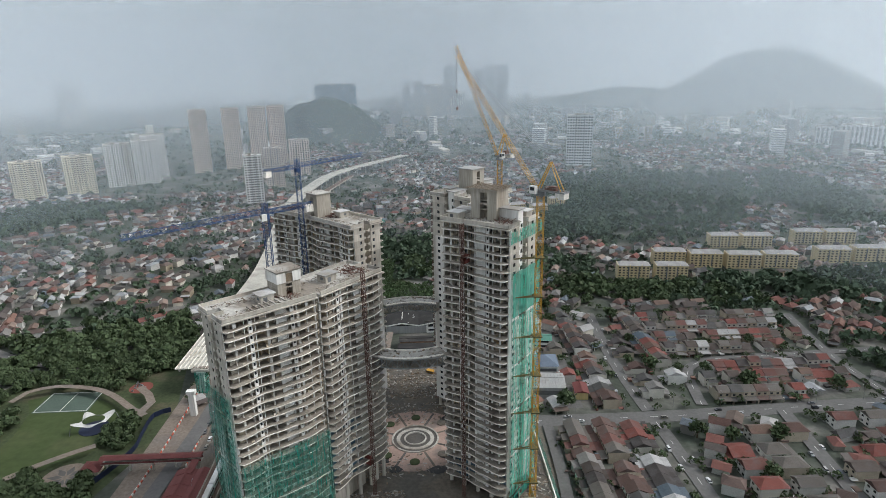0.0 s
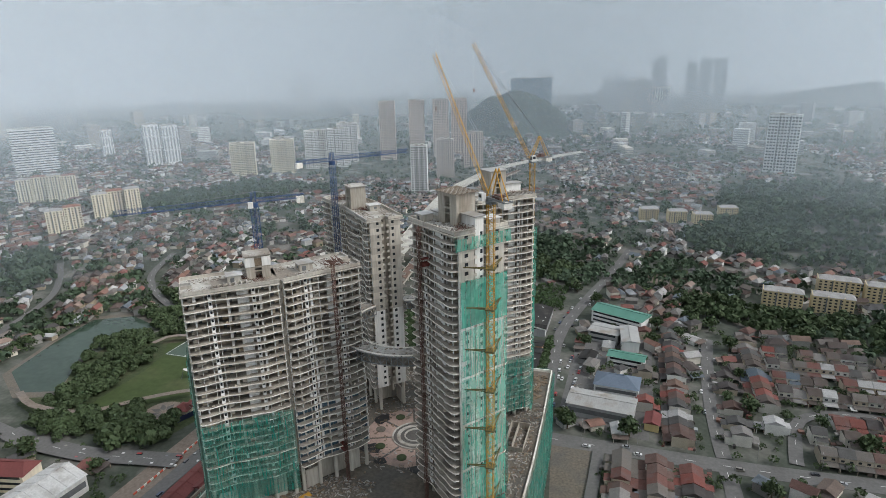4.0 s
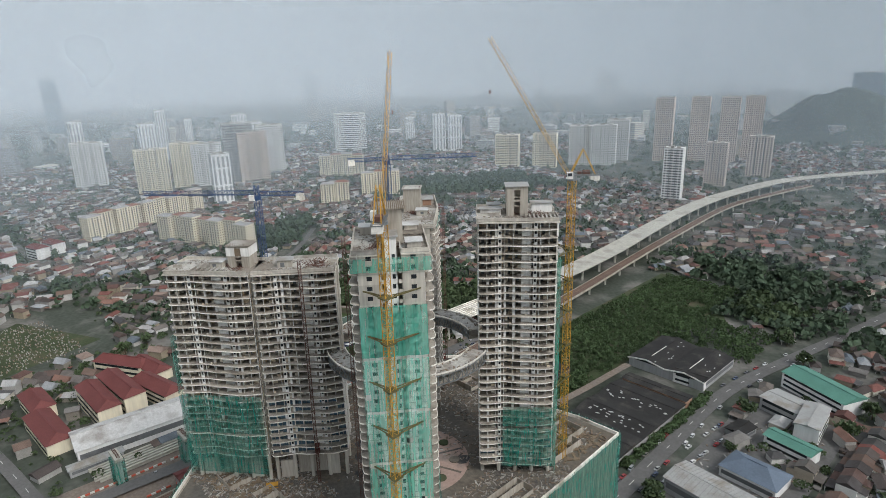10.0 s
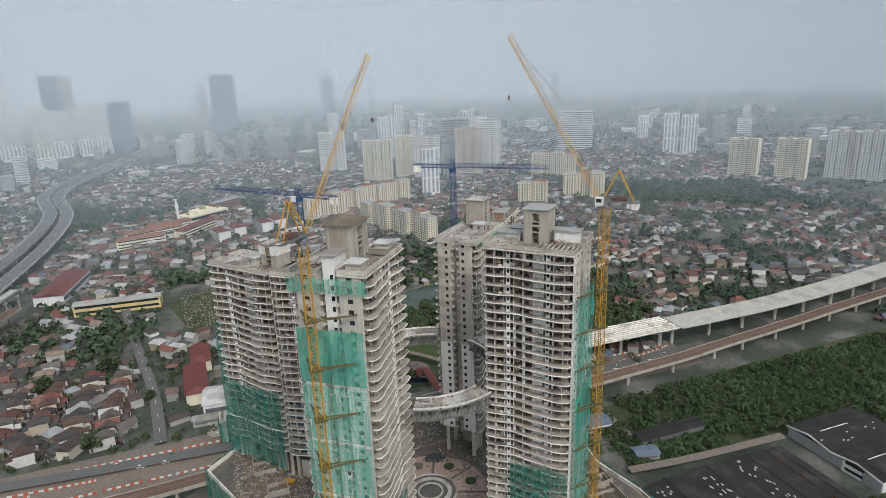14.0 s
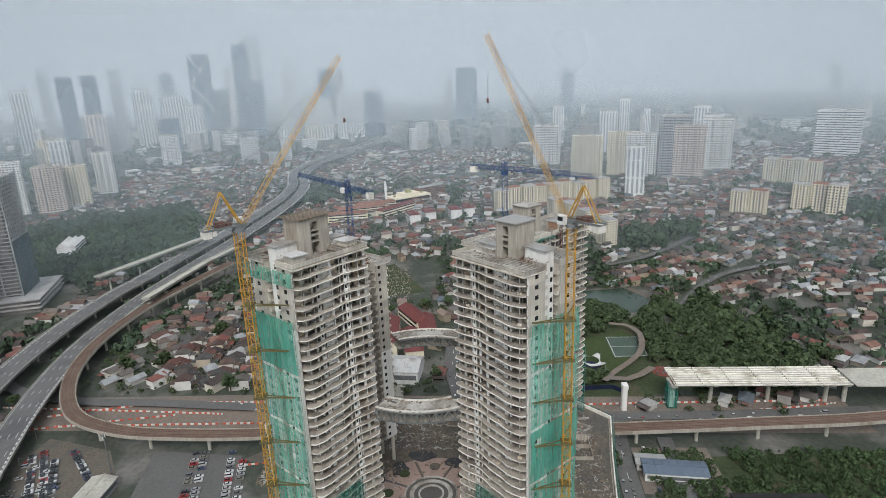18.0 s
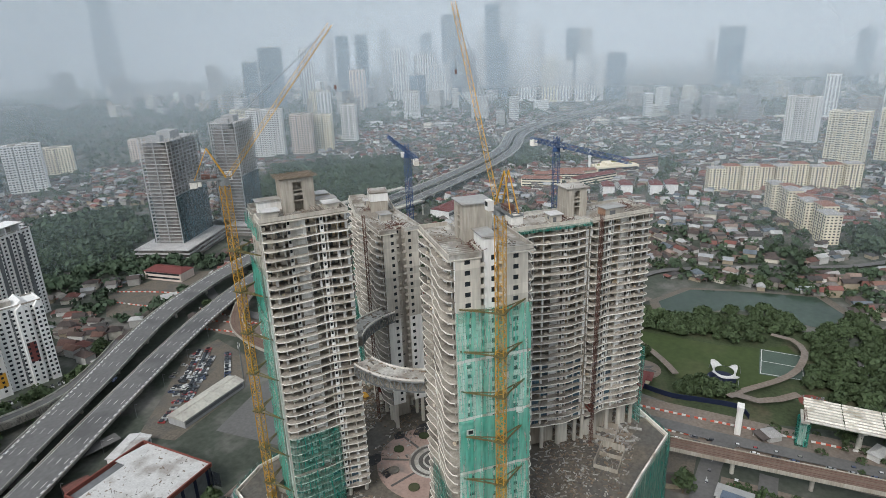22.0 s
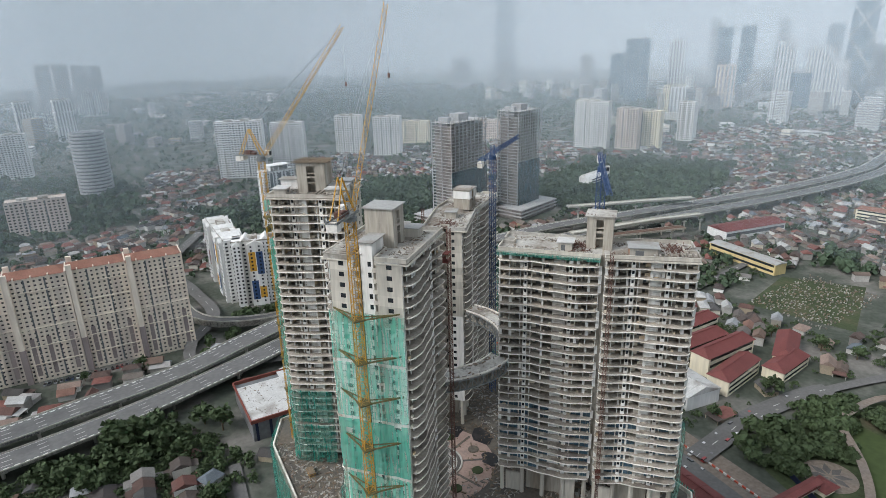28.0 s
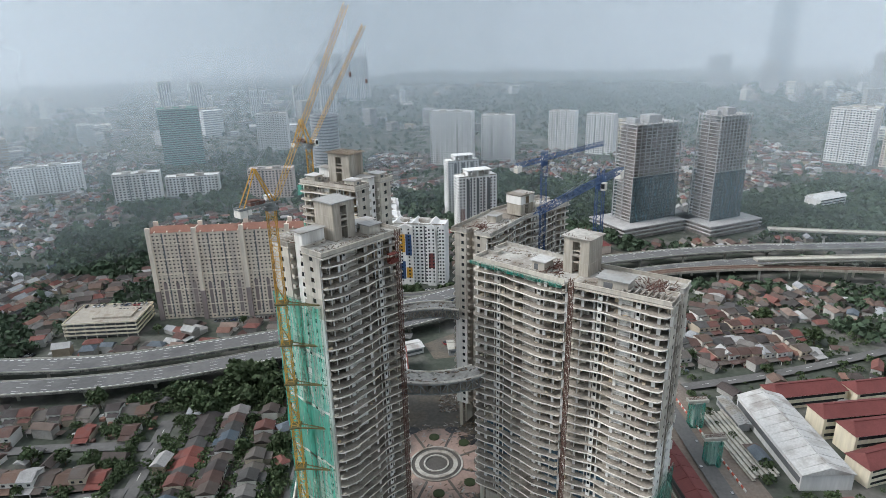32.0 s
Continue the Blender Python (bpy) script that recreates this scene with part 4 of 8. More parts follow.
# ---- scaffold nets on the towers ----
def net_wall(label, p, q, z0, z1, out, seed, material, bulge=0.25, lift=1.95):
    """Netting hung on tube scaffold from p to q in plan, out metres in front of that line on its right-hand side."""
    d = Vector((q[0] - p[0], q[1] - p[1], 0))
    nrm = Vector((d.y, -d.x, 0)).normalized()
    own = thing("safety_net", label, "safety netting", (p[0] + q[0]) / 2, (p[1] + q[1]) / 2, z0, group="safety nets on the towers")
    o = Vector((p[0], p[1], 0)) - Vector((own.location.x, own.location.y, 0))
    rng = random.Random(seed)
    n = max(3, int(d.length / 1.9))
    rows = int((z1 - z0) / lift)
    per = 9
    for r0 in range(0, rows, per):
        r1 = min(rows, r0 + per)
        vs = []
        for r in range(r0, r1 + 1):
            for k in range(n + 1):
                w = nrm * (out + bulge * math.sin(k * 1.7 + r * 0.9 + seed) * rng.uniform(0.3, 1))
                pt = o + d * (k / n) + w
                vs.append((pt.x, pt.y, r * lift - (0.44 * lift if r == r1 and r1 < rows else 0)))
        fs = [(r * (n + 1) + k, r * (n + 1) + k + 1, (r + 1) * (n + 1) + k + 1, (r + 1) * (n + 1) + k) for r in range(r1 - r0) for k in range(n) if rng.random() > 0.012]
        part("net_sheet", Geo().add(vs, fs), rng.choice((NET, NET, NET_THICK, NET_THIN)) if material is NET else material, own)
    g = Geo()
    for k in range(n + 1):
        a = o + d * (k / n) + nrm * (out - 0.4)
        g.beam((a.x, a.y, 0), (a.x, a.y, rows * lift), 0.09)
    for r in range(rows + 1):
        a, b = o + nrm * (out - 0.4), o + d + nrm * (out - 0.4)
        g.beam((a.x, a.y, r * lift), (b.x, b.y, r * lift), 0.08)
    tagged(part("scaffold", g, TUBE, own), kind="stuff")
    return own


net_wall("dark green safety net down the windowed end wall", (-69.0, 176.8), (-57.5, 163.0), 50, 110, 1.3, 1, NET_DARK)
net_wall("green safety net over the lowest balconies", (-57.5, 163.0), (-33.6, 183.0), 52, 86, 0.9, 2, NET_DARK)
net_wall("bright green safety net over the white end wall", (28.0, 187.3), (39.6, 202.6), 34, 138, 1.5, 3, NET)
net_wall("green safety net over the lowest balconies", (40.6, 203.9), (27.5, 213.8), 48, 80, 0.9, 4, NET_DARK)
net_wall("bright green safety net over the white end wall", (39.3, 264.7), (24.8, 279.7), 34, 137, 1.5, 5, NET)
net_wall("green safety net over the lowest balconies", (26.7, 250.3), (40.4, 263.6), 52, 79, 0.9, 6, NET_DARK)
net_wall("green safety net low on the white end wall", (-60.0, 297.8), (-71.5, 283.9), 48, 84, 1.2, 7, NET_DARK)
net_wall("narrow green net strip along the roof edge", (-16.8, 257.6), (-38.4, 280.0), 138.1, 139.3, 1.2, 8, NET_DARK, lift=0.55)
net_wall("narrow green net strip along the roof edge", (27.0, 186.0), (40.6, 203.9), 147.5, 152.0, 1.3, 9, NET)


# ---- cranes and hoists ----
def lattice(g, a, b, w, bay, leg, brace, tri=False):
    """A lattice boom from a to b, w wide."""
    a, b = Vector(a), Vector(b)
    d = b - a
    u = d.normalized()
    s = u.cross(Vector((0, 0, 1)) if abs(u.z) < 0.95 else Vector((0, 1, 0))).normalized()
    t = s.cross(u).normalized()
    c = [(-s - t) * (w / 2), (s - t) * (w / 2), t * (w * 0.55)] if tri else [(-s - t) * (w / 2), (s - t) * (w / 2), (s + t) * (w / 2), (t - s) * (w / 2)]
    n = max(1, round(d.length / bay))
    for q in c:
        g.beam(a + q, b + q, leg)
    for i in range(n):
        p, r = a + d * (i / n), a + d * ((i + 1) / n)
        for k in range(len(c)):
            e, f = c[k], c[(k + 1) % len(c)]
            g.beam(p + e, p + f, brace)
            g.beam(p + e, r + f, brace) if i % 2 else g.beam(p + f, r + e, brace)
    return g


def mast(own, z0, z1, w, material, leg=0.19, brace=0.09):
    n = max(1, round((z1 - z0) / 11.8))
    h = (z1 - z0) / n
    me = lattice(Geo(), (0, 0, 0), (0, 0, h), w, 1.95, leg, brace).mesh("mast_section", material)
    for i in range(n):
        link("mast_section", me, own, pose(0, 0, z0 + i * h))


def luffing_crane(label, x, y, top, tip, tie_from, ties):
    own = thing("tower_crane", label, "tower crane", x, y, 0, group="tower cranes over the site")
    dx, dy, dz = tip[0] - x, tip[1] - y, tip[2] - top
    face = math.atan2(dy, dx)
    reach = math.hypot(dx, dy)
    rot = pose(0, 0, top) @ Matrix.Rotation(face, 4, "Z")
    mast(own, 40 if y < 232 else 40, top - 1.5, 2.1, YELLOW)
    part("slewing_ring", Geo().tube(0, 0, -1.5, -0.6, 1.7, n=20).tube(0, 0, -0.6, 0.2, 1.4, n=20), STEEL, own, "", rot)
    g = Geo().box(-9.5, 2.2, -1.5, -1.1, 0.2, 0.7).box(-9.5, 2.2, 1.1, 1.5, 0.2, 0.7)
    for i in range(6):
        g.box(-9.5 + i * 2.1, -9.2 + i * 2.1, -1.1, 1.1, 0.25, 0.5)
    for yy in (-1.45, 1.45):
        g.beam((-9.5, yy, 1.7), (2.0, yy, 1.7), 0.08)
        for i in range(6):
            g.beam((-9.5 + i * 2.2, yy, 0.7), (-9.5 + i * 2.2, yy, 1.7), 0.07)
    part("machinery_deck", g, STEEL, own, "", rot)
    part("counterweight", Geo().box(-9.4, -7.4, -1.4, 1.4, -1.6, 0.3).box(-7.2, -6.2, -1.4, 1.4, -1.2, 0.3), EDGE, own, "pale concrete counterweight blocks", rot)
    part("winch", Geo().box(-6, -3.6, -0.9, 0.9, 0.7, 2.0).box(-3.2, -1.8, -0.7, 0.7, 0.7, 1.6), RUST, own, "", rot)
    cab = part("cab", Geo().box(0.2, 2.4, 1.6, 3.0, -0.6, 1.8), WHITE, own, "white operator's cab", rot)
    part("cab_window", Geo().box(2.4, 2.46, 1.75, 2.85, 0.1, 1.6).box(0.6, 2.2, 3.0, 3.05, 0.4, 1.5), PANE, cab)
    g = Geo()
    for yy in (-1.0, 1.0):
        g.beam((0.8, yy, 0.6), (-3.5, yy * 0.5, 9.5), 0.3).beam((-8.0, yy, 0.6), (-3.5, yy * 0.5, 9.5), 0.22)
    for k in (0.3, 0.6, 0.9):
        g.beam((0.8 - 4.3 * k, -1.0 + 0.5 * k, 0.6 + 8.9 * k), (0.8 - 4.3 * k, 1.0 - 0.5 * k, 0.6 + 8.9 * k), 0.15)
    part("a_frame", g, YELLOW, own, "", rot)
    jib = lattice(Geo(), (1.5, 0, 0.8), (reach, 0, dz), 1.2, 2.2, 0.11, 0.05, True)
    part("jib", jib, YELLOW, own, "long raised lattice jib", rot)
    g = Geo()
    for yy in (-0.4, 0.4):
        g.beam((-3.5, yy, 9.5), (1.5 + (reach - 1.5) * 0.9, yy, 0.8 + (dz - 0.8) * 0.9 + 0.7), 0.07)
    g.beam((reach, 0, dz), (reach, 0, dz - 17), 0.06)
    part("rope", g, STEEL, own, "", rot)
    part("hook_block", Geo().box(reach - 0.3, reach + 0.3, -0.2, 0.2, dz - 18.2, dz - 17), RUST, own, "", rot)
    # anchor frames that tie the mast to the end wall
    ends = [Vector((p[0] - x, p[1] - y, 0)) for p in tie_from]
    for z in ties:
        g = Geo()
        for e in ends:
            g.beam((0.9, 0.9, z), (e.x, e.y, z), 0.34).beam((-0.9, -0.9, z), (e.x * 0.92, e.y * 0.92, z), 0.24)
        g.box(-1.6, 1.6, -1.6, 1.6, z - 0.2, z + 0.2)
        part("wall_tie", g, TIE, own, "olive steel anchor frame")
    return own


TIE = mat("olive_tie_steel", (0.13, 0.11, 0.045), 0.7, var=0.3, scale=0.7)
luffing_crane("yellow luffing tower crane with steeply raised jib", 38.0, 189.4, 164.0, (13.3, 214.4, 206.1), ((29.5, 188.0), (39.0, 201.0)), (56, 70.5, 85, 99.5, 114, 128.5, 142))
luffing_crane("yellow luffing tower crane with steeply raised jib", 36.2, 276.2, 163.0, (15.7, 255.5, 210.3), ((39.0, 266.0), (26.0, 279.0)), (56, 70, 84, 98, 112, 124, 136))


def flat_crane(label, x, y, top, heading, reach, tail):
    own = thing("tower_crane", label, "tower crane", x, y, 0, group="tower cranes over the site")
    mast(own, 30, top - 1, 2.0, BLUE)
    rot = pose(0, 0, top, 0, 0, heading)
    part("slewing_ring", Geo().tube(0, 0, -1.2, 0.4, 1.4, n=18), BLUE, own, "", rot)
    part("jib", lattice(Geo(), (1, 0, 1.6), (reach, 0, 1.6), 1.5, 1.9, 0.19, 0.1, True), BLUE, own, "blue lattice jib", rot)
    part("counter_jib", lattice(Geo(), (-tail, 0, 1.2), (-1, 0, 1.2), 1.4, 2.0, 0.18, 0.1), BLUE, own, "", rot)
    part("tower_head", lattice(Geo(), (0, 0, 0.4), (0, 0, 4.4), 1.5, 1.6, 0.2, 0.12), BLUE, own, "", rot)
    part("counterweight", Geo().box(-tail, -tail + 1.4, -0.9, 0.9, -1.4, 1.0).box(-tail + 1.6, -tail + 2.8, -0.9, 0.9, -1.2, 1.0), EDGE, own, "grey counterweight blocks", rot)
    cab = part("cab", Geo().box(0.6, 2.4, 1.0, 2.2, -1.2, 0.9), WHITE, own, "white operator's cab", rot)
    part("cab_window", Geo().box(2.4, 2.45, 1.1, 2.1, -0.6, 0.7), PANE, cab)
    g = Geo()
    for yy in (-0.4, 0.4):
        g.beam((0, yy, 4.4), (reach * 0.62, yy, 2.3), 0.06).beam((0, yy, 4.4), (-tail + 1, yy, 1.9), 0.06)
    part("pendant_line", g, STEEL, own, "", rot)
    part("trolley", Geo().box(reach * 0.55, reach * 0.55 + 1.4, -0.7, 0.7, 0.3, 0.8).beam((reach * 0.55 + 0.7, 0, 0.4), (reach * 0.55 + 0.7, 0, -3), 0.08), STEEL, own, "", rot)
    return own


flat_crane("blue tower crane with level lattice jib", -51.7, 199.4, 156.0, 222.0, 45.0, 18.0)
flat_crane("blue tower crane with level lattice jib", -52.6, 262.7, 161.5, 51.0, 40.0, 17.0)


def hoist(x, y, z0, z1, cage, heading):
    own = thing("builders_hoist", "rust-red builders' hoist mast with cage on a facade", "hoist", x, y, 0, heading, group="hoists on the facades")
    n = round((z1 - z0) / 9)
    me = lattice(Geo(), (0, 0, 0), (0, 0, (z1 - z0) / n), 0.95, 1.5, 0.13, 0.08).mesh("mast_section", RUST)
    for i in range(n):
        link("mast_section", me, own, pose(0, 0, z0 + i * (z1 - z0) / n))
    g = Geo().box(-0.8, 0.8, 0.6, 3.6, cage, cage + 0.2).box(-0.8, 0.8, 0.6, 3.6, cage + 2.5, cage + 2.7)
    for a in (-0.75, 0.75):
        for b in (0.65, 1.6, 2.6, 3.55):
            g.beam((a, b, cage), (a, b, cage + 2.6), 0.1)
    g.box(-0.78, -0.72, 0.6, 3.6, cage, cage + 1.3).box(0.72, 0.78, 0.6, 3.6, cage, cage + 1.3)
    part("cage", g, REDHOIST, own, "red hoist cage")
    g = Geo()
    for z in range(int(z0) + 8, int(z1), 12):
        g.beam((0.4, 0, z), (0.4, 2.0, z), 0.12).beam((-0.4, 0, z), (-0.4, 2.0, z), 0.12)
    tagged(part("tie_frame", g, RUST, own), kind="stuff")


REDHOIST = mat("hoist_red", (0.16, 0.045, 0.035), 0.6, var=0.3, scale=0.8)
hoist(-20.6, 196.8, 47, 138, 60, 52)
hoist(13.0, 193.6, 47, 153, 139, -37)
hoist(-39.4, 283.6, 47, 142, 62, 135)
hoist(5.0, 266.5, 47, 152, 143, -45)

# ---- ground, water, roads ----
def sheet(name, outline, z, material, label, category, kind="structure", thick=0.3):
    return solid(name, Geo().prism(outline, z - thick, z), material, label, category, kind=kind)


g = Geo()
step, reach = 250, 5000
n = 2 * reach // step
g.add([(x * step - reach, y * step - reach, 0.0) for y in range(n + 1) for x in range(n + 1)], [(y * (n + 1) + x, y * (n + 1) + x + 1, (y + 1) * (n + 1) + x + 1, (y + 1) * (n + 1) + x) for y in range(n) for x in range(n)])
solid("ground", g, TOWN, "flat town ground of grass, earth and paving", "ground", kind="structure")

BLOCKED = [(-80, -5, 60, 312, None)]     # plan boxes and discs where no filler may stand


def block(x0, x1, y0, y1):
    BLOCKED.append((x0, x1, y0, y1, None))


BLOCKED[0] = (-82, 62, 150, 314, None)
LINES = []                                # smooth lines with half widths, kept clear


STACK = itertools.count()


def road(pts, width, z=0.0, lanes=True, label="grey asphalt street", barrier=0, name="road", surface=None, piers=0, thick=0.25, marks=2):
    line = smooth([(x, y, z) for x, y in pts], 8)
    LINES.append(([(p.x, p.y) for p in line[::2]], width / 2))
    top = z + 0.06
    own = thing(name, label, "road", line[0].x, line[0].y, 0, kind="structure")
    loc = [p - Vector((line[0].x, line[0].y, -0.004 * next(STACK))) for p in line]
    part("carriageway", ribbon(loc, -width / 2, width / 2, -thick if z else -0.1, 0.07), surface or ASPHALT, own)
    if lanes:
        g = Geo()
        for i in range(0, len(loc) - 1, 2):
            seg = [loc[i], loc[i] + (loc[i + 1] - loc[i]) * 0.55]
            for k in range(1, marks):
                o = -width / 2 + width * k / marks
                ribbon(seg, o - 0.12, o + 0.12, 0.075, 0.1, g)
        if name == "motorway":
            for o in (-width / 2 + 0.8, width / 2 - 0.9):
                ribbon(loc, o - 0.12, o + 0.12, 0.075, 0.1, g)
            for i in range(0, len(loc) - 1):
                d = loc[i + 1] - loc[i]
                n = Vector((-d.y, d.x, 0)).normalized()
                for u in (0.1, 0.6):
                    q = loc[i] + d * u + n * (width / 2 - 1.7 if z > 7 else -width / 2 + 1.7)
                    g.beam(q + Vector((0, 0, 0.09)), q + d * 0.26 + Vector((0, 0, 0.09)), 0.8, 0.03)
        part("lane_marks", g, PAINT, own, "worn white lane marks")
    if barrier:
        for o in (-width / 2, width / 2 - 0.3):
            part("parapet", ribbon(loc, o, o + 0.3, -thick, barrier), DECK, own, "pale concrete parapet")
    if piers and z > 3:
        every = max(1, round(piers / 8))
        for i in range(every // 2, len(loc), every):
            p = loc[i]
            part("pier", Geo().tube(p.x, p.y, 0, z - thick - 1.2, 0.95, n=12).box(p.x - 2.4, p.x + 2.4, p.y - 1.3, p.y + 1.3, z - thick - 1.2, z - thick), DECK, own)
    return line


road([(30, 316), (73, 316), (150, 316), (221, 320), (282, 322), (420, 326), (600, 335)], 12)
road([(139, 475), (133, 396), (133, 341), (134, 322)], 8)
road([(134, 310), (135, 297), (136, 249), (138, 180), (140, 120)], 8)
road([(36, 322), (34, 376), (32, 457), (47, 541), (62, 606), (80, 700)], 9)
road([(169, 326), (172, 345), (180, 372), (205, 385), (260, 388), (330, 392)], 7)
road([(214, 316), (210, 280), (207, 253), (200, 190), (170, 182), (140, 180)], 8)
road([(240, 142), (200, 140), (160, 142), (142, 144)], 7, lanes=False)
road([(290, 326), (288, 380), (300, 460)], 7)
road([(300, 316), (296, 240), (290, 150)], 7)
road([(70, 310), (68, 260), (62, 200), (58, 130)], 6, lanes=False)
road([(-60, 324), (-85, 325), (-112, 327), (-126, 330), (-134, 334)], 10)
road([(-62, 350), (-90, 351), (-112, 352)], 8, lanes=False)
road([(-140, 480), (-136, 400), (-134, 330), (-138, 250), (-140, 184), (-146, 90), (-150, 40), (-152, -10), (-164, -60), (-190, -100)], 8.5, label="busy dusty road beside the railway", lanes=False)
road([(-146, 240), (-170, 236), (-200, 231), (-244, 232), (-262, 236)], 12)
road([(-258, 235), (-300, 244), (-360, 262), (-400, 330), (-440, 420), (-520, 500)], 6.5, lanes=False)
g = Geo()
for x in (-216, -198):
    for a, b in (((-5, -4.5), (5, 4.5)), ((-5, 4.5), (5, -4.5)), ((-5, -4.5), (5, -4.5)), ((-5, 4.5), (5, 4.5)), ((-5, -4.5), (-5, 4.5)), ((5, -4.5), (5, 4.5))):
        g.beam((x + a[0], 231 + a[1], 0.12), (x + b[0], 231 + b[1], 0.12), 0.35, 0.04)
solid("box_junction", g, YELLOWWALL, "worn yellow hatched box junction markings", "markings", kind="structure")
road([(-160, 120), (-230, 110), (-320, 90), (-420, 70)], 7)
road([(-230, 400), (-300, 420), (-380, 480), (-420, 560)], 7)
# motorway: two carriageways, partly raised, that sweep past the site
road([(420, 52), (340, 60), (262, 63), (209, 65), (163, 58), (124, 48), (73, 34), (29, 12), (-24, -14), (-65, -36), (-110, -58), (-160, -74), (-205, -83), (-265, -90), (-330, -91), (-400, -85), (-655, -68), (-850, -79), (-1068, -130), (-1327, -98), (-2046, 45)], 18, 8.5, label="raised grey motorway carriageway with pale parapets", barrier=0.9, piers=40, thick=1.4, marks=4, name="motorway", surface=MOTORWAY)
road([(420, 84), (340, 88), (250, 88), (201, 87), (152, 80), (89, 62), (40, 42), (-8, 20), (-80, -11), (-140, -33), (-200, -49), (-265, -58), (-330, -60), (-400, -57), (-655, -44), (-850, -56), (-1068, -106), (-1327, -76), (-2046, 67)], 17, 5.5, label="grey motorway carriageway with lane marks", barrier=0.8, piers=40, thick=1.2, marks=4, name="motorway", surface=MOTORWAY)
road([(-357, -124), (-412, -106), (-447, -96), (-505, -76)], 9, 14.0, label="unfinished pale flyover with pale parapets", barrier=0.9, piers=32, thick=1.2, name="slip_road", lanes=False, surface=DECK)
road([(-296, -42), (-346, -38), (-400, -33), (-455, -22)], 8, 14.0, label="unfinished pale flyover stub beside the motorway", barrier=0.9, piers=24, thick=1.4, name="slip_road", lanes=False, surface=DECK)
road([(60, -90), (56, -62), (46, -42), (30, -31), (8, -24), (-19, -26), (-53, -42), (-72, -54)], 8, 4.0, label="curving slip road with a grey retaining wall", barrier=1.2, piers=0, thick=4.0, name="slip_road", lanes=False)
road([(60, -20), (64, 10), (40, 30), (0, 40)], 8, 0.0)
road([(60, -20), (40, -60), (48, -120), (60, -200), (20, -300)], 10)

# raised railway with its brown track bed, which bends into a loop
rail = smooth([(-420, -14, 12), (-350, -30, 12), (-300, -40, 12), (-248, -42, 12), (-208, -38, 12), (-172, -28, 11), (-140, -10, 10), (-118, 12, 10), (-105, 46, 10), (-102, 80, 10), (-102, 116, 10), (-105, 156, 10), (-106, 200, 10), (-105, 250, 10), (-107, 310, 10), (-110, 360, 10), (-113, 403, 10), (-116, 449, 10), (-120, 480, 10), (-128, 553, 10), (-140, 651, 10), (-152, 767, 10), (-163, 909, 10), (-157, 1000, 10), (-130, 1150, 10)], 8)
LINES.append(([(p.x, p.y) for p in rail[::2]], 7))
railway = thing("railway_viaduct", "brown railway track on a raised concrete viaduct", "railway", 0, 0, 0, kind="structure")
part("track_deck", ribbon(rail, -4.6, 4.6, -1.6, 0), CONCRETE, railway)
part("track_bed", ribbon(rail, -4.0, 4.0, 0.004, 0.25), TRACK, railway, "rust-brown track bed")
for o in (-2.8, -1.3, 1.3, 2.8):
    part("rail", ribbon(rail, o - 0.1, o + 0.1, 0.25, 0.45), RUST, railway)
for o in (-4.7, 4.4):
    part("parapet", ribbon(rail, o, o + 0.3, -1.6, 0.4), CONCRETE, railway)
for i in range(2, len(rail), 4):
    p = rail[i]
    part("pier", Geo().tube(p.x, p.y, 0, p.z - 2.8, 1.0, n=12).box(p.x - 2.2, p.x + 2.2, p.y - 2.2, p.y + 2.2, p.z - 2.8, p.z - 1.6), DECK, railway)

# new viaduct under construction, with flat pale deck
new_line = smooth([(-152, 470, 16), (-152, 496, 16), (-153, 561, 16), (-160, 640, 16), (-172, 726, 16), (-184, 830, 16), (-188, 910, 16), (-184, 991, 16), (-160, 1140, 16), (-92, 1275, 16), (-30, 1380, 16)], 10)
LINES.append(([(p.x, p.y) for p in new_line[::2]], 10))
viaduct = thing("viaduct", "new curving viaduct with a pale concrete deck", "viaduct", 0, 0, 0, kind="structure")
me = None
for i in range(0, len(new_line) - 3, 3):
    seg = new_line[i:i + 4]
    g = ribbon(seg, -11.0, 11.0, -0.35, 0.0)
    ribbon(seg, -5.0, 5.0, -2.0, -0.35, g)
    ribbon(seg, -11.0, -10.7, 0.0, 0.4, g)
    ribbon(seg, 10.7, 11.0, 0.0, 0.4, g)
    ribbon(seg, -0.3, 0.3, 0.0, 0.08, g)
    part("deck_span", g, DECK, viaduct)
    p = seg[0]
    part("pier", Geo().tube(p.x, p.y, 0, 11.5, 1.3, n=14).box(p.x - 3.4, p.x + 3.4, p.y - 1.5, p.y + 1.5, 11.5, 13.7), DECK, viaduct)
# station roof: ribbed white panels on T-shaped piers
for k in range(6):
    y0 = 366 + k * 17.0
    bay = thing("station_roof", "ribbed white station canopy bay on concrete piers", "station canopy", -152, y0 + 8, 0, group="canopy bays of the new station")
    g = Geo().box(-11, 11, -8.2, 8.2, 16.6, 16.8)
    part("roof_sheet", g, DECK, bay)
    for i in range(9):
        part("rib", Geo().box(-11.4 + i * 2.75, -11.0 + i * 2.75, -8.3, 8.3, 16.8, 17.5), EDGE, bay)
    if k % 2 == 1:
        part("pier", Geo().tube(0, 0, 0, 14, 1.3, n=14).box(-8, 8, -1.2, 1.2, 14, 16.6), DECK, bay)
    part("beam", Geo().box(-9, -8, -8.4, 8.4, 15.2, 16.6).box(8, 9, -8.4, 8.4, 15.2, 16.6), DECK, bay)
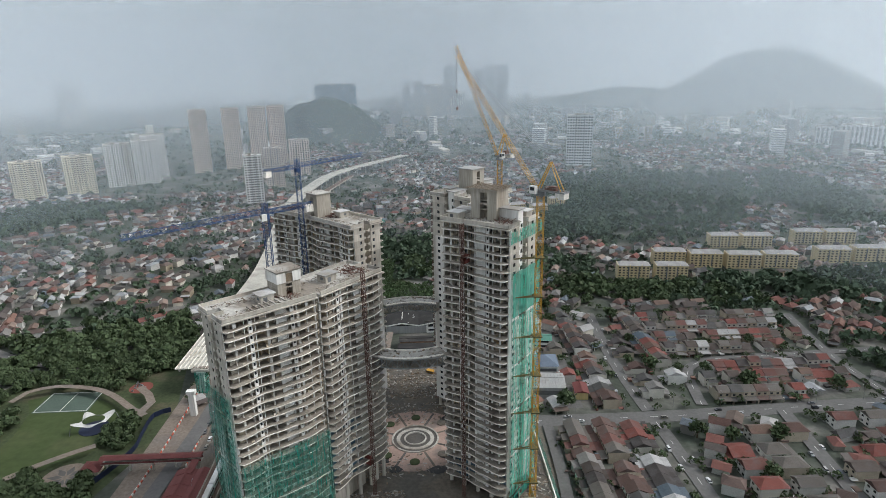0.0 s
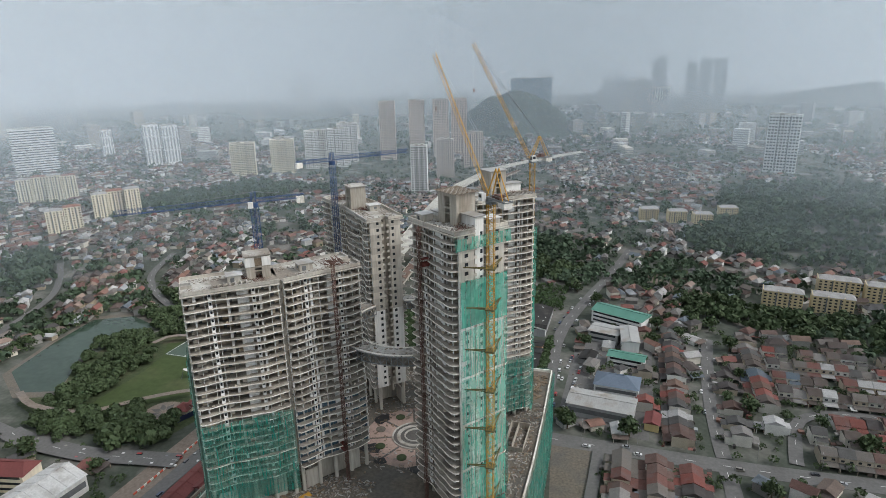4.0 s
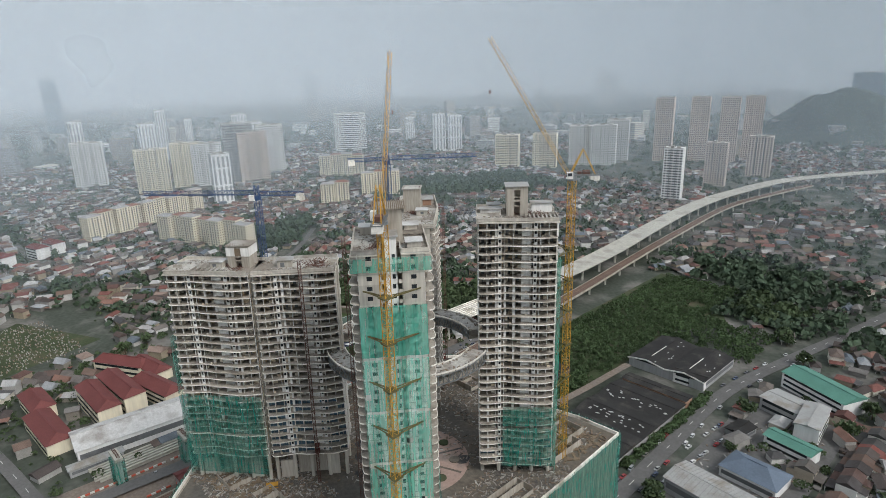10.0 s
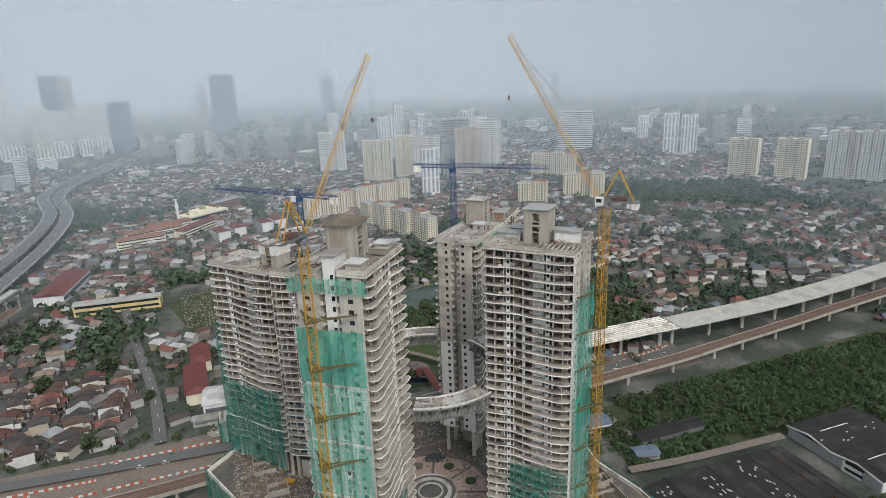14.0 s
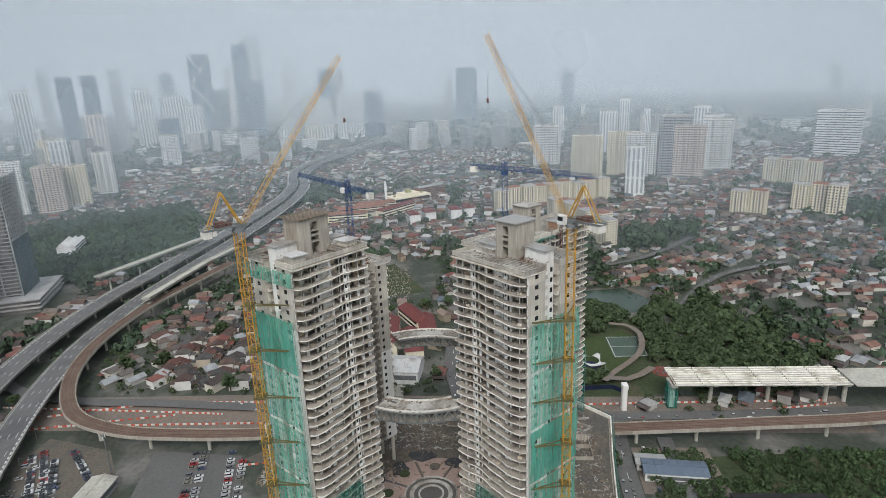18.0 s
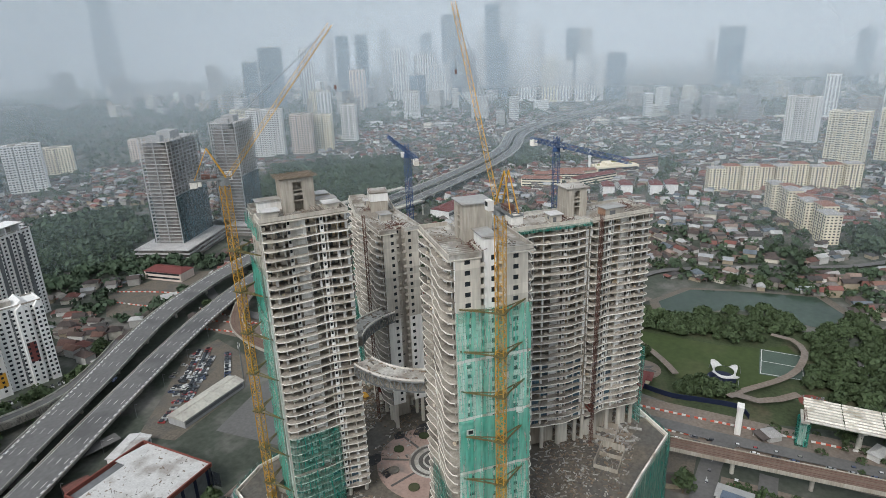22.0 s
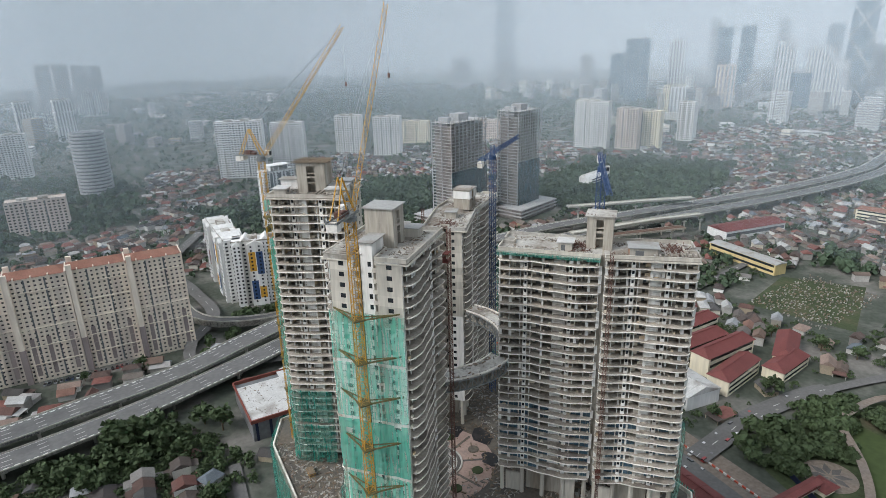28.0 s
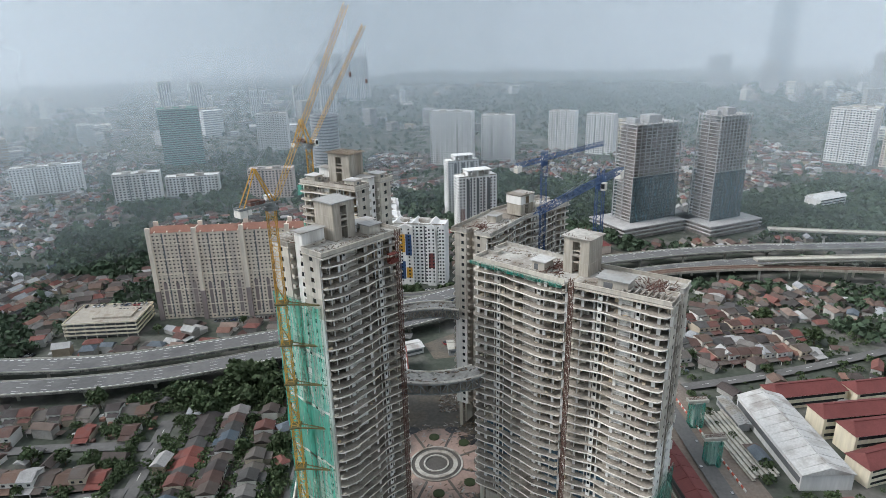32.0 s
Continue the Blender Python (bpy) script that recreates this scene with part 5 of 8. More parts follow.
for x, y, h, netted in ((-143, 337, 17, 0), (-147, 366, 15, 1), (-150, 155, 15, 1), (-143, 187, 15, 1)):
    pier = thing("viaduct_pier", "netted unfinished viaduct pier" if netted else "tall white unfinished viaduct pier", "pier", x, y, 0, group="unfinished piers")
    part("shaft", Geo().box(-1.7, 1.7, -1.5, 1.5, 0, h - 2.2), WHITE, pier)
    part("pier_head", Geo().box(-2.6, 2.6, -1.7, 1.7, h - 2.2, h), WHITE, pier)
    if netted:
        part("crosshead", Geo().box(-5.6, 5.6, -1.9, 1.9, h, h + 1.5), DECK, pier, "pale concrete hammerhead beam")
        part("rebar_cage", lattice(Geo(), (-5.2, 0, h + 2.2), (5.2, 0, h + 2.2), 1.2, 1.0, 0.08, 0.06), RUST, pier, "rusty reinforcement cage")
        part("net_wrap", Geo().box(-3.4, 3.4, -2.8, 2.8, 0.2, h - 0.5), NET_DARK, pier, "dark green netting")
    block(x - 5, x + 5, y - 5, y + 5)
train = thing("train", "white commuter train on the raised railway", "train", -106, 262, 10.45, 91)
for k in range(3):
    car = part("coach", Geo().box(k * 20 - 30, k * 20 - 10.6, -3.4, -0.6, 0.5, 3.6).box(k * 20 - 29.5, k * 20 - 11, -3.2, -0.8, 3.6, 3.9), OFFWHITE, train)
    part("window_band", Geo().box(k * 20 - 29, k * 20 - 11.6, -3.45, -3.41, 1.6, 2.7).box(k * 20 - 29, k * 20 - 11.6, -0.59, -0.55, 1.6, 2.7), PANE, car)
    part("bogie", Geo().box(k * 20 - 28, k * 20 - 24, -3.1, -0.9, 0.0, 0.5).box(k * 20 - 17, k * 20 - 13, -3.1, -0.9, 0.0, 0.5), RUST, car)

# park: field, court, pond, paths, tent
FIELD = [(-243, 258), (-242, 320), (-247, 345), (-258, 362), (-243, 369), (-217, 363), (-200, 353), (-182, 335), (-182, 312), (-190, 298), (-207, 286), (-224, 266)]
sheet("park_field", FIELD, 0.06, GRASS, "mown green park field", "grass")
sheet("park_verge", [(-290, 262), (-240, 246), (-200, 250), (-168, 262), (-158, 300), (-158, 350), (-170, 400), (-270, 404), (-300, 340)], 0.03, SCRUB, "rough green park verge", "grass")
road([(-234, 254), (-222, 268), (-207, 284), (-192, 296), (-184, 301)], 4.2, lanes=False, label="pale curved park footpath", name="footpath", surface=WORKS)
road([(-262, 352), (-259, 364), (-243, 371), (-217, 366), (-200, 356), (-180, 338), (-170, 331)], 4.2, lanes=False, label="pale curved park footpath", name="footpath", surface=WORKS)
road([(-174, 333), (-172, 346), (-178, 356), (-188, 366)], 5, lanes=False, label="pink park footpath", name="footpath", surface=WORKS)
solid("playground", Geo().tube(-191, 374, 0, 0.12, 7.5, n=28), PLAY, "round red rubber playground floor", "playground", kind="structure")
g, rng = Geo(), random.Random(12)
for _ in range(14):
    x, y = -191 + rng.uniform(-5, 5), 374 + rng.uniform(-5, 5)
    g.box(x - 0.5, x + 0.5, y - 0.4, y + 0.4, 0.12, rng.uniform(0.6, 2.0))
solid("play_equipment", g, STEEL, "small coloured play equipment", "playground", kind="stuff")
fence = smooth([(-159, 342, 0), (-167, 336, 0), (-166, 318, 0), (-164, 302, 0), (-168, 285, 0), (-174, 270, 0)], 4)
solid("hoarding", ribbon(fence, -0.15, 0.15, 0, 3.2), TARP, "dark navy site hoarding along the park", "hoarding")
flower = thing("flower_plaza", "round pale plaza with dark petal-shaped paving", "plaza", -190, 280, 0, kind="structure")
part("disc", Geo().tube(0, 0, 0, 0.14, 12, n=36), WORKS, flower)
for k in range(8):
    a = k * math.pi / 4
    tip = [(1.5, 0), (5, 1.9), (9.8, 0), (5, -1.9)]
    part("petal", Geo().prism([(x * math.cos(a) - y * math.sin(a), x * math.sin(a) + y * math.cos(a)) for x, y in tip], 0.144, 0.17), DARKPAVE, flower)
road([(-293, 268), (-270, 258), (-240, 258), (-230, 264)], 4.5, lanes=False, label="dusty park footpath", name="footpath", surface=WORKS)
sheet("sports_court", [(-247, 346), (-212, 346), (-214, 371), (-247, 371)], 0.12, COURT, "green sports court with white lines", "sports court")
g = Geo()
for a, b in (((-246, 347), (-213, 347)), ((-246, 370), (-214, 370)), ((-246, 347), (-246, 370)), ((-213.5, 347), (-214.5, 370)), ((-230, 347), (-230, 370))):
    g.beam((*a, 0.15), (*b, 0.15), 0.4, 0.04)
solid("court_lines", g, PAINT, "white painted court lines", "markings", kind="structure")
pond_pts = [(-278, 282), (-300, 274), (-334, 294), (-347, 340), (-354, 384), (-326, 400), (-293, 388), (-298, 370), (-312, 352), (-303, 322), (-288, 300)]
sheet("pond", pond_pts, 0.08, WATER, "still dark green pond", "water")
sheet("pond_bank", [(x + (x + 312) * 0.12, y + (y - 335) * 0.12) for x, y in pond_pts], 0.05, DIRT, "bare earth pond bank", "bank")
block(-350, -160, 250, 402)
tent = thing("tent_canopy", "white tensile canopy with pointed corners", "canopy", -198, 327, 0)
g, n, m = Geo(), 48, 4
vs = []
for j in range(m + 1):
    for i in range(n):
        a = 2 * math.pi * i / n
        q = abs(math.sin(2 * a)) ** 3
        r_in, r_out = 5.9, 7.0 + 5.2 * q * (0.75 + 0.25 * math.sin(a * 2))
        r = r_in + (r_out - r_in) * j / m
        vs.append((r * math.cos(a) * 1.05, r * math.sin(a) * 0.92, 5.4 - 1.2 * (j / m) * (1 - q) + 1.6 * q * (j / m) ** 2))
g.add(vs, [(j * n + i, j * n + (i + 1) % n, (j + 1) * n + (i + 1) % n, (j + 1) * n + i) for j in range(m) for i in range(n)])
g.add([(x, y, z + 0.06) for x, y, z in vs], [(j * n + i, j * n + (i + 1) % n, (j + 1) * n + (i + 1) % n, (j + 1) * n + i) for j in range(m) for i in range(n)])
part("membrane", g, WHITEROOF, tent)
for sx in (-1, 1):
    for sy in (-1, 1):
        part("mast", Geo().beam((sx * 10.4, sy * 9.0, 0), (sx * 9.1, sy * 8.0, 5.8), 0.25), STEEL, tent)
part("stage", Geo().tube(0, -1, 0, 0.5, 8.2, n=28), TARP, tent)

# open land
sheet("factory_yard", [(44, 334), (96, 328), (100, 400), (98, 480), (60, 500), (46, 470)], 0.05, ASPHALT, "grey asphalt factory yard", "yard")
sheet("allotment_grass", [(84, 570), (100, 640), (140, 640), (138, 566)], 0.05, BUSHGRASS, "bright green grass plot", "grass")
for k in range(5):
    sheet("tilled_bed", [(96 + k * 7.5, 582 + k), (101.5 + k * 7.5, 582 + k), (104 + k * 7.5, 622), (98.5 + k * 7.5, 622)], 0.09, WORKS, "bare brown tilled bed", "soil")
sheet("scrubland", [(-95, 360), (-40, 352), (-34, 440), (-36, 520), (-10, 560), (-60, 640), (-108, 640), (-105, 500)], 0.05, SCRUB, "overgrown scrub field", "scrub")
road([(-34, 346), (-31, 372), (-29, 397), (-28, 420), (-27, 440)], 5, lanes=False, label="rutted dirt track", name="dirt_track", surface=WORKS)
sheet("car_park", [(-100, 66), (-96, 118), (-36, 140), (-30, 80)], 0.06, ASPHALT, "dark asphalt car park", "car park")
sheet("works_strip", [(-215, -118), (-196, -150), (-132, -156), (-104, -118), (-112, -84), (-170, -92)], 0.05, DIRT, "muddy works strip beside the motorway", "yard")
BLOCKED.extend([(-150, -126, 26, 0, 1), (-190, -132, 22, 0, 1), (-122, -112, 18, 0, 1)])
sheet("works_yard", [(-92, 120), (-128, 160), (-128, 320), (-84, 320), (-84, 150)], 0.04, DIRT, "dusty works yard with barriers", "yard")
sheet("works_strip", [(-120, -40), (-118, 470), (-158, 470), (-158, 300), (-162, 100), (-158, -40)], 0.03, WORKS, "dusty brown works strip beside the railway", "yard")
sheet("site_track", [(52, 180), (66, 180), (66, 316), (44, 316), (50, 260)], 0.05, DIRT, "dusty track beside the site", "yard")
sheet("cemetery", [(-330, 130), (-405, 108), (-440, 158), (-352, 200)], 0.06, SCRUB, "overgrown hillside cemetery", "cemetery")
g, rng = Geo(), random.Random(5)
for _ in range(800):
    u, v = rng.random(), rng.random()
    x, y = -335 - 95 * u, 128 + 60 * v - 12 * u
    g.box(x - 0.5, x + 0.5, y - 0.3, y + 0.3, 0, rng.uniform(0.4, 1.0))
solid("gravestones", g, RUBBLE, "rows of small pale gravestones", "gravestones", kind="stuff")
block(-445, -325, 105, 205)
block(-112, -8, -8, 145)
block(-160, -100, -40, 340)
sheet("car_lot", [(-112, -4), (-100, 40), (-70, 62), (-14, 66), (-8, 44), (-40, 24), (-84, -6)], 0.05, DIRT, "bare earth car lot", "car park")
block(-130, -30, 330, 640)
block(-34, 26, 496, 560)
block(-30, 28, 340, 500)

# ---- buildings of the town ----
def slab_block(name, label, x, y, turn, w, d, h, wall, storeys, cols, style="window", roof=None, roof_h=0.0, category="apartment block", single=False, group=""):
    """A block with built windows: holes are dark panes set back behind sills and mullion strips."""
    own = thing(name, label, category, x, y, 0, turn, group=group)
    body = Geo().box(-w / 2, w / 2, -d / 2, d / 2, 0, h)
    part("body", body, wall, own)
    fh, s = h / (storeys + 0.6), w / cols
    win, ledge = Geo(), Geo()
    dcols = max(1, round(d / s))
    sd = d / dcols
    panes = []
    for k in range(storeys):
        z = fh * (k + 0.55)
        if style == "ribs":
            continue
        if style == "band":
            win.box(-w / 2 - 0.06, w / 2 + 0.06, -d / 2 - 0.06, d / 2 + 0.06, z, z + fh * 0.38)
        else:
            for i in range(cols):
                cx = -w / 2 + s * (i + 0.5)
                wd = s * (0.25 if style == "window" else 0.2 if style == "small" else 0.32)
                for sgn in (-1, 1):
                    y0 = sgn * d / 2
                    panes.append((cx, y0, z, wd, fh * (0.36 if style == "small" else 0.47), 0))
                    if style == "balcony" and i % 2 == 0:
                        ledge.box(cx - s * 0.48, cx + s * 0.48, min(y0, y0 + sgn * 1.1), max(y0, y0 + sgn * 1.1), z - fh * 0.2, z + fh * 0.16)
            for i in range(dcols):
                cy = -d / 2 + sd * (i + 0.5)
                for sgn in (-1, 1):
                    panes.append((sgn * w / 2, cy, z, sd * 0.25, fh * 0.45, 1))
        ledge.box(-w / 2 - 0.22, w / 2 + 0.22, -d / 2 - 0.22, d / 2 + 0.22, z - fh * 0.1, z - fh * 0.02) if style in ("balcony", "band") or k % 3 == 0 else None
    if style == "ribs":
        # dark upright strips between pale piers, and two plant storeys
        for i in range(cols):
            cx = -w / 2 + s * (i + 0.5)
            win.box(cx - s * 0.24, cx + s * 0.24, -d / 2 - 0.12, d / 2 + 0.12, 5, h - 4)
        for i in range(dcols):
            cy = -d / 2 + sd * (i + 0.5)
            win.box(-w / 2 - 0.12, w / 2 + 0.12, cy - sd * 0.24, cy + sd * 0.24, 5, h - 4)
        for z in (h * 0.36, h * 0.7):
            ledge.box(-w / 2 - 0.3, w / 2 + 0.3, -d / 2 - 0.3, d / 2 + 0.3, z, z + 2.4)
    if single:
        ref = {}
        for cx, cy, z, hw, hh, side in panes:
            if side not in ref:
                a, b = (0.07, hw) if side else (hw, 0.07)
                ref[side] = Geo().box(-a, a, -b, b, 0, hh).mesh("window", PANE)
            link("window", ref[side], own, pose(cx, cy, z))
    else:
        for cx, cy, z, hw, hh, side in panes:
            if side:
                o = cx + (0.08 if cx > 0 else -0.08)
                q = [(o, cy - hw, z), (o, cy + hw, z), (o, cy + hw, z + hh), (o, cy - hw, z + hh)]
            else:
                o = cy + (0.08 if cy > 0 else -0.08)
                q = [(cx - hw, o, z), (cx + hw, o, z), (cx + hw, o, z + hh), (cx - hw, o, z + hh)]
            win.add(q, [(0, 1, 2, 3)])
        if win.v:
            tagged(part("windows", win, FARWIN if style == "ribs" else PANE if wall is not GLASSWALL else FARGLASS, own), kind="stuff")
    if ledge.v:
        tagged(part("ledges", ledge, wall, own), kind="stuff")
    # dark upright strips, slightly proud, painted as the shade of wall slots
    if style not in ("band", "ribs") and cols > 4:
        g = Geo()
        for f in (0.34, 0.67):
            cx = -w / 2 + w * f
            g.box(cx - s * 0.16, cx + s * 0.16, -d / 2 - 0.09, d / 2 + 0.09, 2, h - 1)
        tagged(part("recesses", g, DARKFILL, own, "dark strips painted as recess shade"), kind="stuff")
    # upright fins that break up the long sides
    if style not in ("band", "ribs") and cols > 5:
        fin = Geo()
        for i in range(0, cols + 1, 3):
            cx = -w / 2 + s * i
            fin.box(cx - 0.35, cx + 0.35, -d / 2 - 0.7, d / 2 + 0.7, 0, h + 0.8)
        tagged(part("fins", fin, wall, own), kind="stuff")
    if roof is not None and roof_h > 0:
        g = Geo()
        o = 0.7
        g.add([(-w / 2 - o, -d / 2 - o, h), (w / 2 + o, -d / 2 - o, h), (w / 2 + o, d / 2 + o, h), (-w / 2 - o, d / 2 + o, h), (-w / 2 + d * 0.3, 0, h + roof_h), (w / 2 - d * 0.3, 0, h + roof_h)], [(3, 2, 1, 0), (0, 1, 5, 4), (2, 3, 4, 5), (1, 2, 5), (3, 0, 4)])
        part("roof", g, roof, own)
    else:
        g = Geo().box(-w / 2 - 0.3, w / 2 + 0.3, -d / 2 - 0.3, -d / 2, h, h + 1.0).box(-w / 2 - 0.3, w / 2 + 0.3, d / 2, d / 2 + 0.3, h, h + 1.0)
        g.box(-w * 0.22, -w * 0.05, -d * 0.2, d * 0.2, h, h + 3.2).box(w * 0.12, w * 0.3, -d * 0.25, d * 0.15, h, h + 2.6)
        part("rooftop", g, roof or ROOF_SLAB, own)
    r = math.hypot(w, d) / 2 + 3
    BLOCKED.append((x, y, r, 0, 1))
    return own


sb = slab_block
# north-west: beige towers by the viaduct
for x, y in ((-455, 1300), (-400, 1340), (-352, 1368), (-318, 1400)):
    sb("apartment_tower_block", "tall pinkish-beige apartment tower", x, y, 20, 34, 24, 128, PINKWALL, 34, 9, "window", group="beige towers by the viaduct")
for x, y, h in ((-662, 1050, 64), (-596, 1088, 67)):
    sb("apartment_block", "cream apartment block with many small windows", x, y, 30, 46, 22, h, CREAM, 18, 12, "balcony", group="cream blocks")
for x, y, h in ((-560, 1160, 78), (-520, 1185, 80), (-535, 1258, 84)):
    sb("apartment_block", "grey-white apartment block with many balconies", x, y, 25, 44, 22, h, OFFWHITE, 22, 11, "balcony", group="grey-white blocks")
sb("office_tower", "slim white tower with dark glass stripes", -260, 958, 15, 26, 18, 78, OFFWHITE, 20, 6, "wide")
sb("apartment_block", "pale pink apartment block", -262, 1110, 15, 32, 20, 70, PINKWALL, 19, 8, "window")
sb("apartment_block", "pale pink apartment block", -240, 1235, 15, 38, 22, 70, PINKWALL, 19, 8, "window")
sb("hotel_slab", "wide grey slab building behind the hill", -296, 2275, 8, 145, 36, 152, GLASSWALL, 24, 20, "band", category="hotel")
sb("office_tower", "white tower with dark upright stripes", 334, 1275, -15, 52, 22, 104, OFFWHITE, 18, 10, "wide")
# west: cream slabs and cluster
for x, y, w, t, h in ((-728, 361, 189, 112, 30), (-566, 379, 147, 21, 30), (-641, 706, 63, 50, 36), (-635, 612, 42, 50, 32), (-840, 765, 84, 45, 40)):
    for i in range(w // 21):
        u = (i + 0.5) * 21 - w / 2
        s = 3.2 if i % 2 else -3.2
        ca, sa = math.cos(radians(t)), math.sin(radians(t))
        sb("apartment_unit", "cream walk-up apartment unit with low brown roof", x + ca * u - sa * s, y + sa * u + ca * s, t, 20, 15, h + (i % 3) * 1.5, CREAM, 10, 5, "window", TERRACOTTA if i % 2 else ROOFS, 2.4, group="cream apartment slabs")
for x, y, h, mt in ((-950, 450, 76, CREAM), (-976, 520, 78, CREAM), (-958, 550, 76, OFFWHITE), (-942, 605, 108, GREYWALL), (-1130, 396, 80, OFFWHITE), (-925, 625, 92, PINKWALL), (-1000, 700, 95, OFFWHITE)):
    sb("apartment_block", "high apartment block in pale render", x, y, 70, 52, 22, h, mt, 22, 12, "balcony", group="apartment cluster")
sb("office_block", "white office block with dark ribbon windows", -1143, 1000, 55, 80, 30, 92, OFFWHITE, 18, 14, "band", category="office block")
sb("office_tower", "dark blue glass office tower", -2480, 625, 80, 52, 36, 184, GLASSWALL, 30, 8, "band")
# city centre skyline
for x, y, w, h, mt in ((-1486, -1262, 52, 144, GLASSWALL), (-1424, -1111, 78, 191, GLASSWALL), (-1578, -1089, 49, 182, OFFWHITE), (-2149, -1416, 39, 250, GREYWALL), (-1859, -1137, 52, 221, GLASSWALL), (-1902, -1077, 49, 223, GLASSWALL), (-2292, -1214, 46, 246, GREYWALL), (-1681, -777, 56, 174, OFFWHITE), (-1770, -725, 82, 156, OFFWHITE), (-2211, -961, 53, 222, GLASSWALL), (-1661, -614, 64, 123, OFFWHITE), (-1926, -643, 71, 159, GREYWALL), (-2225, -714, 34, 245, OFFWHITE), (-2150, -635, 58, 315, GLASSWALL), (-1879, -506, 76, 184, GLASSWALL)):
    sb("skyscraper", "hazy high-rise of the distant city centre", x, y, math.degrees(math.atan2(y - 230, x)) + 96, w * 0.92, w * 0.6, h, mt, int(h / 7), max(4, int(w / 9)), "band" if mt is GLASSWALL else "ribs", category="skyscraper", group="city centre skyline")
for x, y, w, h, mt in ((-2631, -781, 39, 374, GREYWALL), (-2646, -744, 38, 379, GREYWALL), (-2019, -423, 33, 245, OFFWHITE), (-2407, -526, 34, 227, GREYWALL), (-1776, -359, 62, 125, OFFWHITE), (-1753, -277, 51, 134, CREAM), (-1767, -232, 50, 125, OFFWHITE), (-1773, -178, 46, 139, OFFWHITE), (-1813, -144, 48, 135, OFFWHITE), (-2255, -347, 52, 220, GLASSWALL), (-2365, -325, 49, 219, GREYWALL), (-1856, -94, 63, 139, GLASSWALL), (-1816, -41, 18, 91, GREYWALL), (-1436, -784, 53, 118, PINKWALL), (-1600, -811, 42, 83, GREYWALL), (-1537, -630, 52, 96, GLASSWALL), (-1604, -1565, 51, 131, GREYWALL), (-1251, -1951, 85, 127, GREYWALL), (-1347, -1770, 63, 105, GREYWALL), (-1213, -745, 40, 74, OFFWHITE)):
    sb("skyscraper", "hazy high-rise of the distant city centre", x, y, math.degrees(math.atan2(y - 230, x)) + 96, w * 0.92, w * 0.6, h, mt, int(h / 7), max(4, int(w / 9)), "band" if mt is GLASSWALL else "ribs", category="skyscraper", group="city centre skyline")
# towers scattered in the haze beyond the town
for x, y, w, h in ((155, 3031, 67, 210), (292, 3026, 47, 189), (348, 3022, 56, 205), (406, 3017, 55, 206), (-54, 2726, 40, 147), (-3, 2729, 49, 147), (73, 2631, 91, 134), (154, 2531, 70, 107), (-670, 2615, 96, 88), (-1400, 2540, 50, 155), (-1358, 2563, 39, 151), (1004, 1494, 42, 46), (1054, 1459, 62, 52), (1068, 1387, 59, 54), (-1493, 464, 31, 96), (-2425, 129, 30, 163), (-2425, 172, 30, 158), (-2403, 1668, 38, 164)):
    sb("distant_tower", "pale tower standing in the haze beyond the town", x, y, math.degrees(math.atan2(y - 230, x)) + 98, w * 0.9, w * 0.5, h, OFFWHITE if h < 160 else GREYWALL, int(h / 7), max(4, int(w / 9)), "ribs", group="towers in the haze")
for x, y, w, h in ((-1266, 551, 43, 96), (-1305, 595, 24, 120), (-1240, 632, 16, 101), (-1186, 1234, 27, 65), (-950, 1127, 34, 90), (-924, 1155, 37, 86), (259, -1862, 46, 160), (215, -1916, 47, 161), (162, -1870, 46, 155), (118, -1872, 37, 152), (187, -1266, 42, 96), (643, -1370, 38, 109), (568, -1395, 36, 101), (417, -1433, 24, 78), (392, -1438, 23, 76), (275, -1357, 36, 90), (-773, 494, 31, 79), (-1196, 762, 46, 87), (-1255, 758, 38, 102)):
    sb("distant_tower", "pale tower standing in the haze beyond the town", x, y, math.degrees(math.atan2(y - 230, x)) + 98, w * 0.9, w * 0.5, h, OFFWHITE, int(h / 6), max(4, int(w / 7)), "ribs", group="towers in the haze")
sb("office_tower", "dark glass tower with rounded front in the haze", -2330, 205, 92, 84, 40, 205, GLASSWALL, 26, 10, "band")
braced = sb("skyscraper", "dark glass skyscraper with white diagonal bracing", -1768, -624, 121, 60, 48, 272, GLASSWALL, 40, 8, "band", category="skyscraper")
for z in (50, 140, 225):
    part("brace", Geo().beam((-31, -25.5, z - 42), (31, -25.5, z + 42), 3).beam((31, -25.5, z - 42), (-31, -25.5, z + 42), 3).beam((-31, 25.5, z - 42), (31, 25.5, z + 42), 3).beam((31, 25.5, z - 42), (-31, 25.5, z + 42), 3), EDGE, braced, "white diagonal brace")
spire = thing("skyscraper", "immense tapering blue glass tower lost in haze", "skyscraper", -1760, -2380, 0, 56, group="city centre skyline")
g = Geo()
vs = [(sx * w, sy * w, z) for w, z in ((58, 0), (54, 150), (46, 340), (34, 480), (10, 540)) for sx, sy in ((-1, -1), (1, -1), (1, 1), (-1, 1))]
g.add(vs, [(4 * k + i, 4 * k + (i + 1) % 4, 4 * k + 4 + (i + 1) % 4, 4 * k + 4 + i) for k in range(4) for i in range(4)] + [(16, 17, 18, 19)])
part("shaft", g, GLASSWALL, spire)
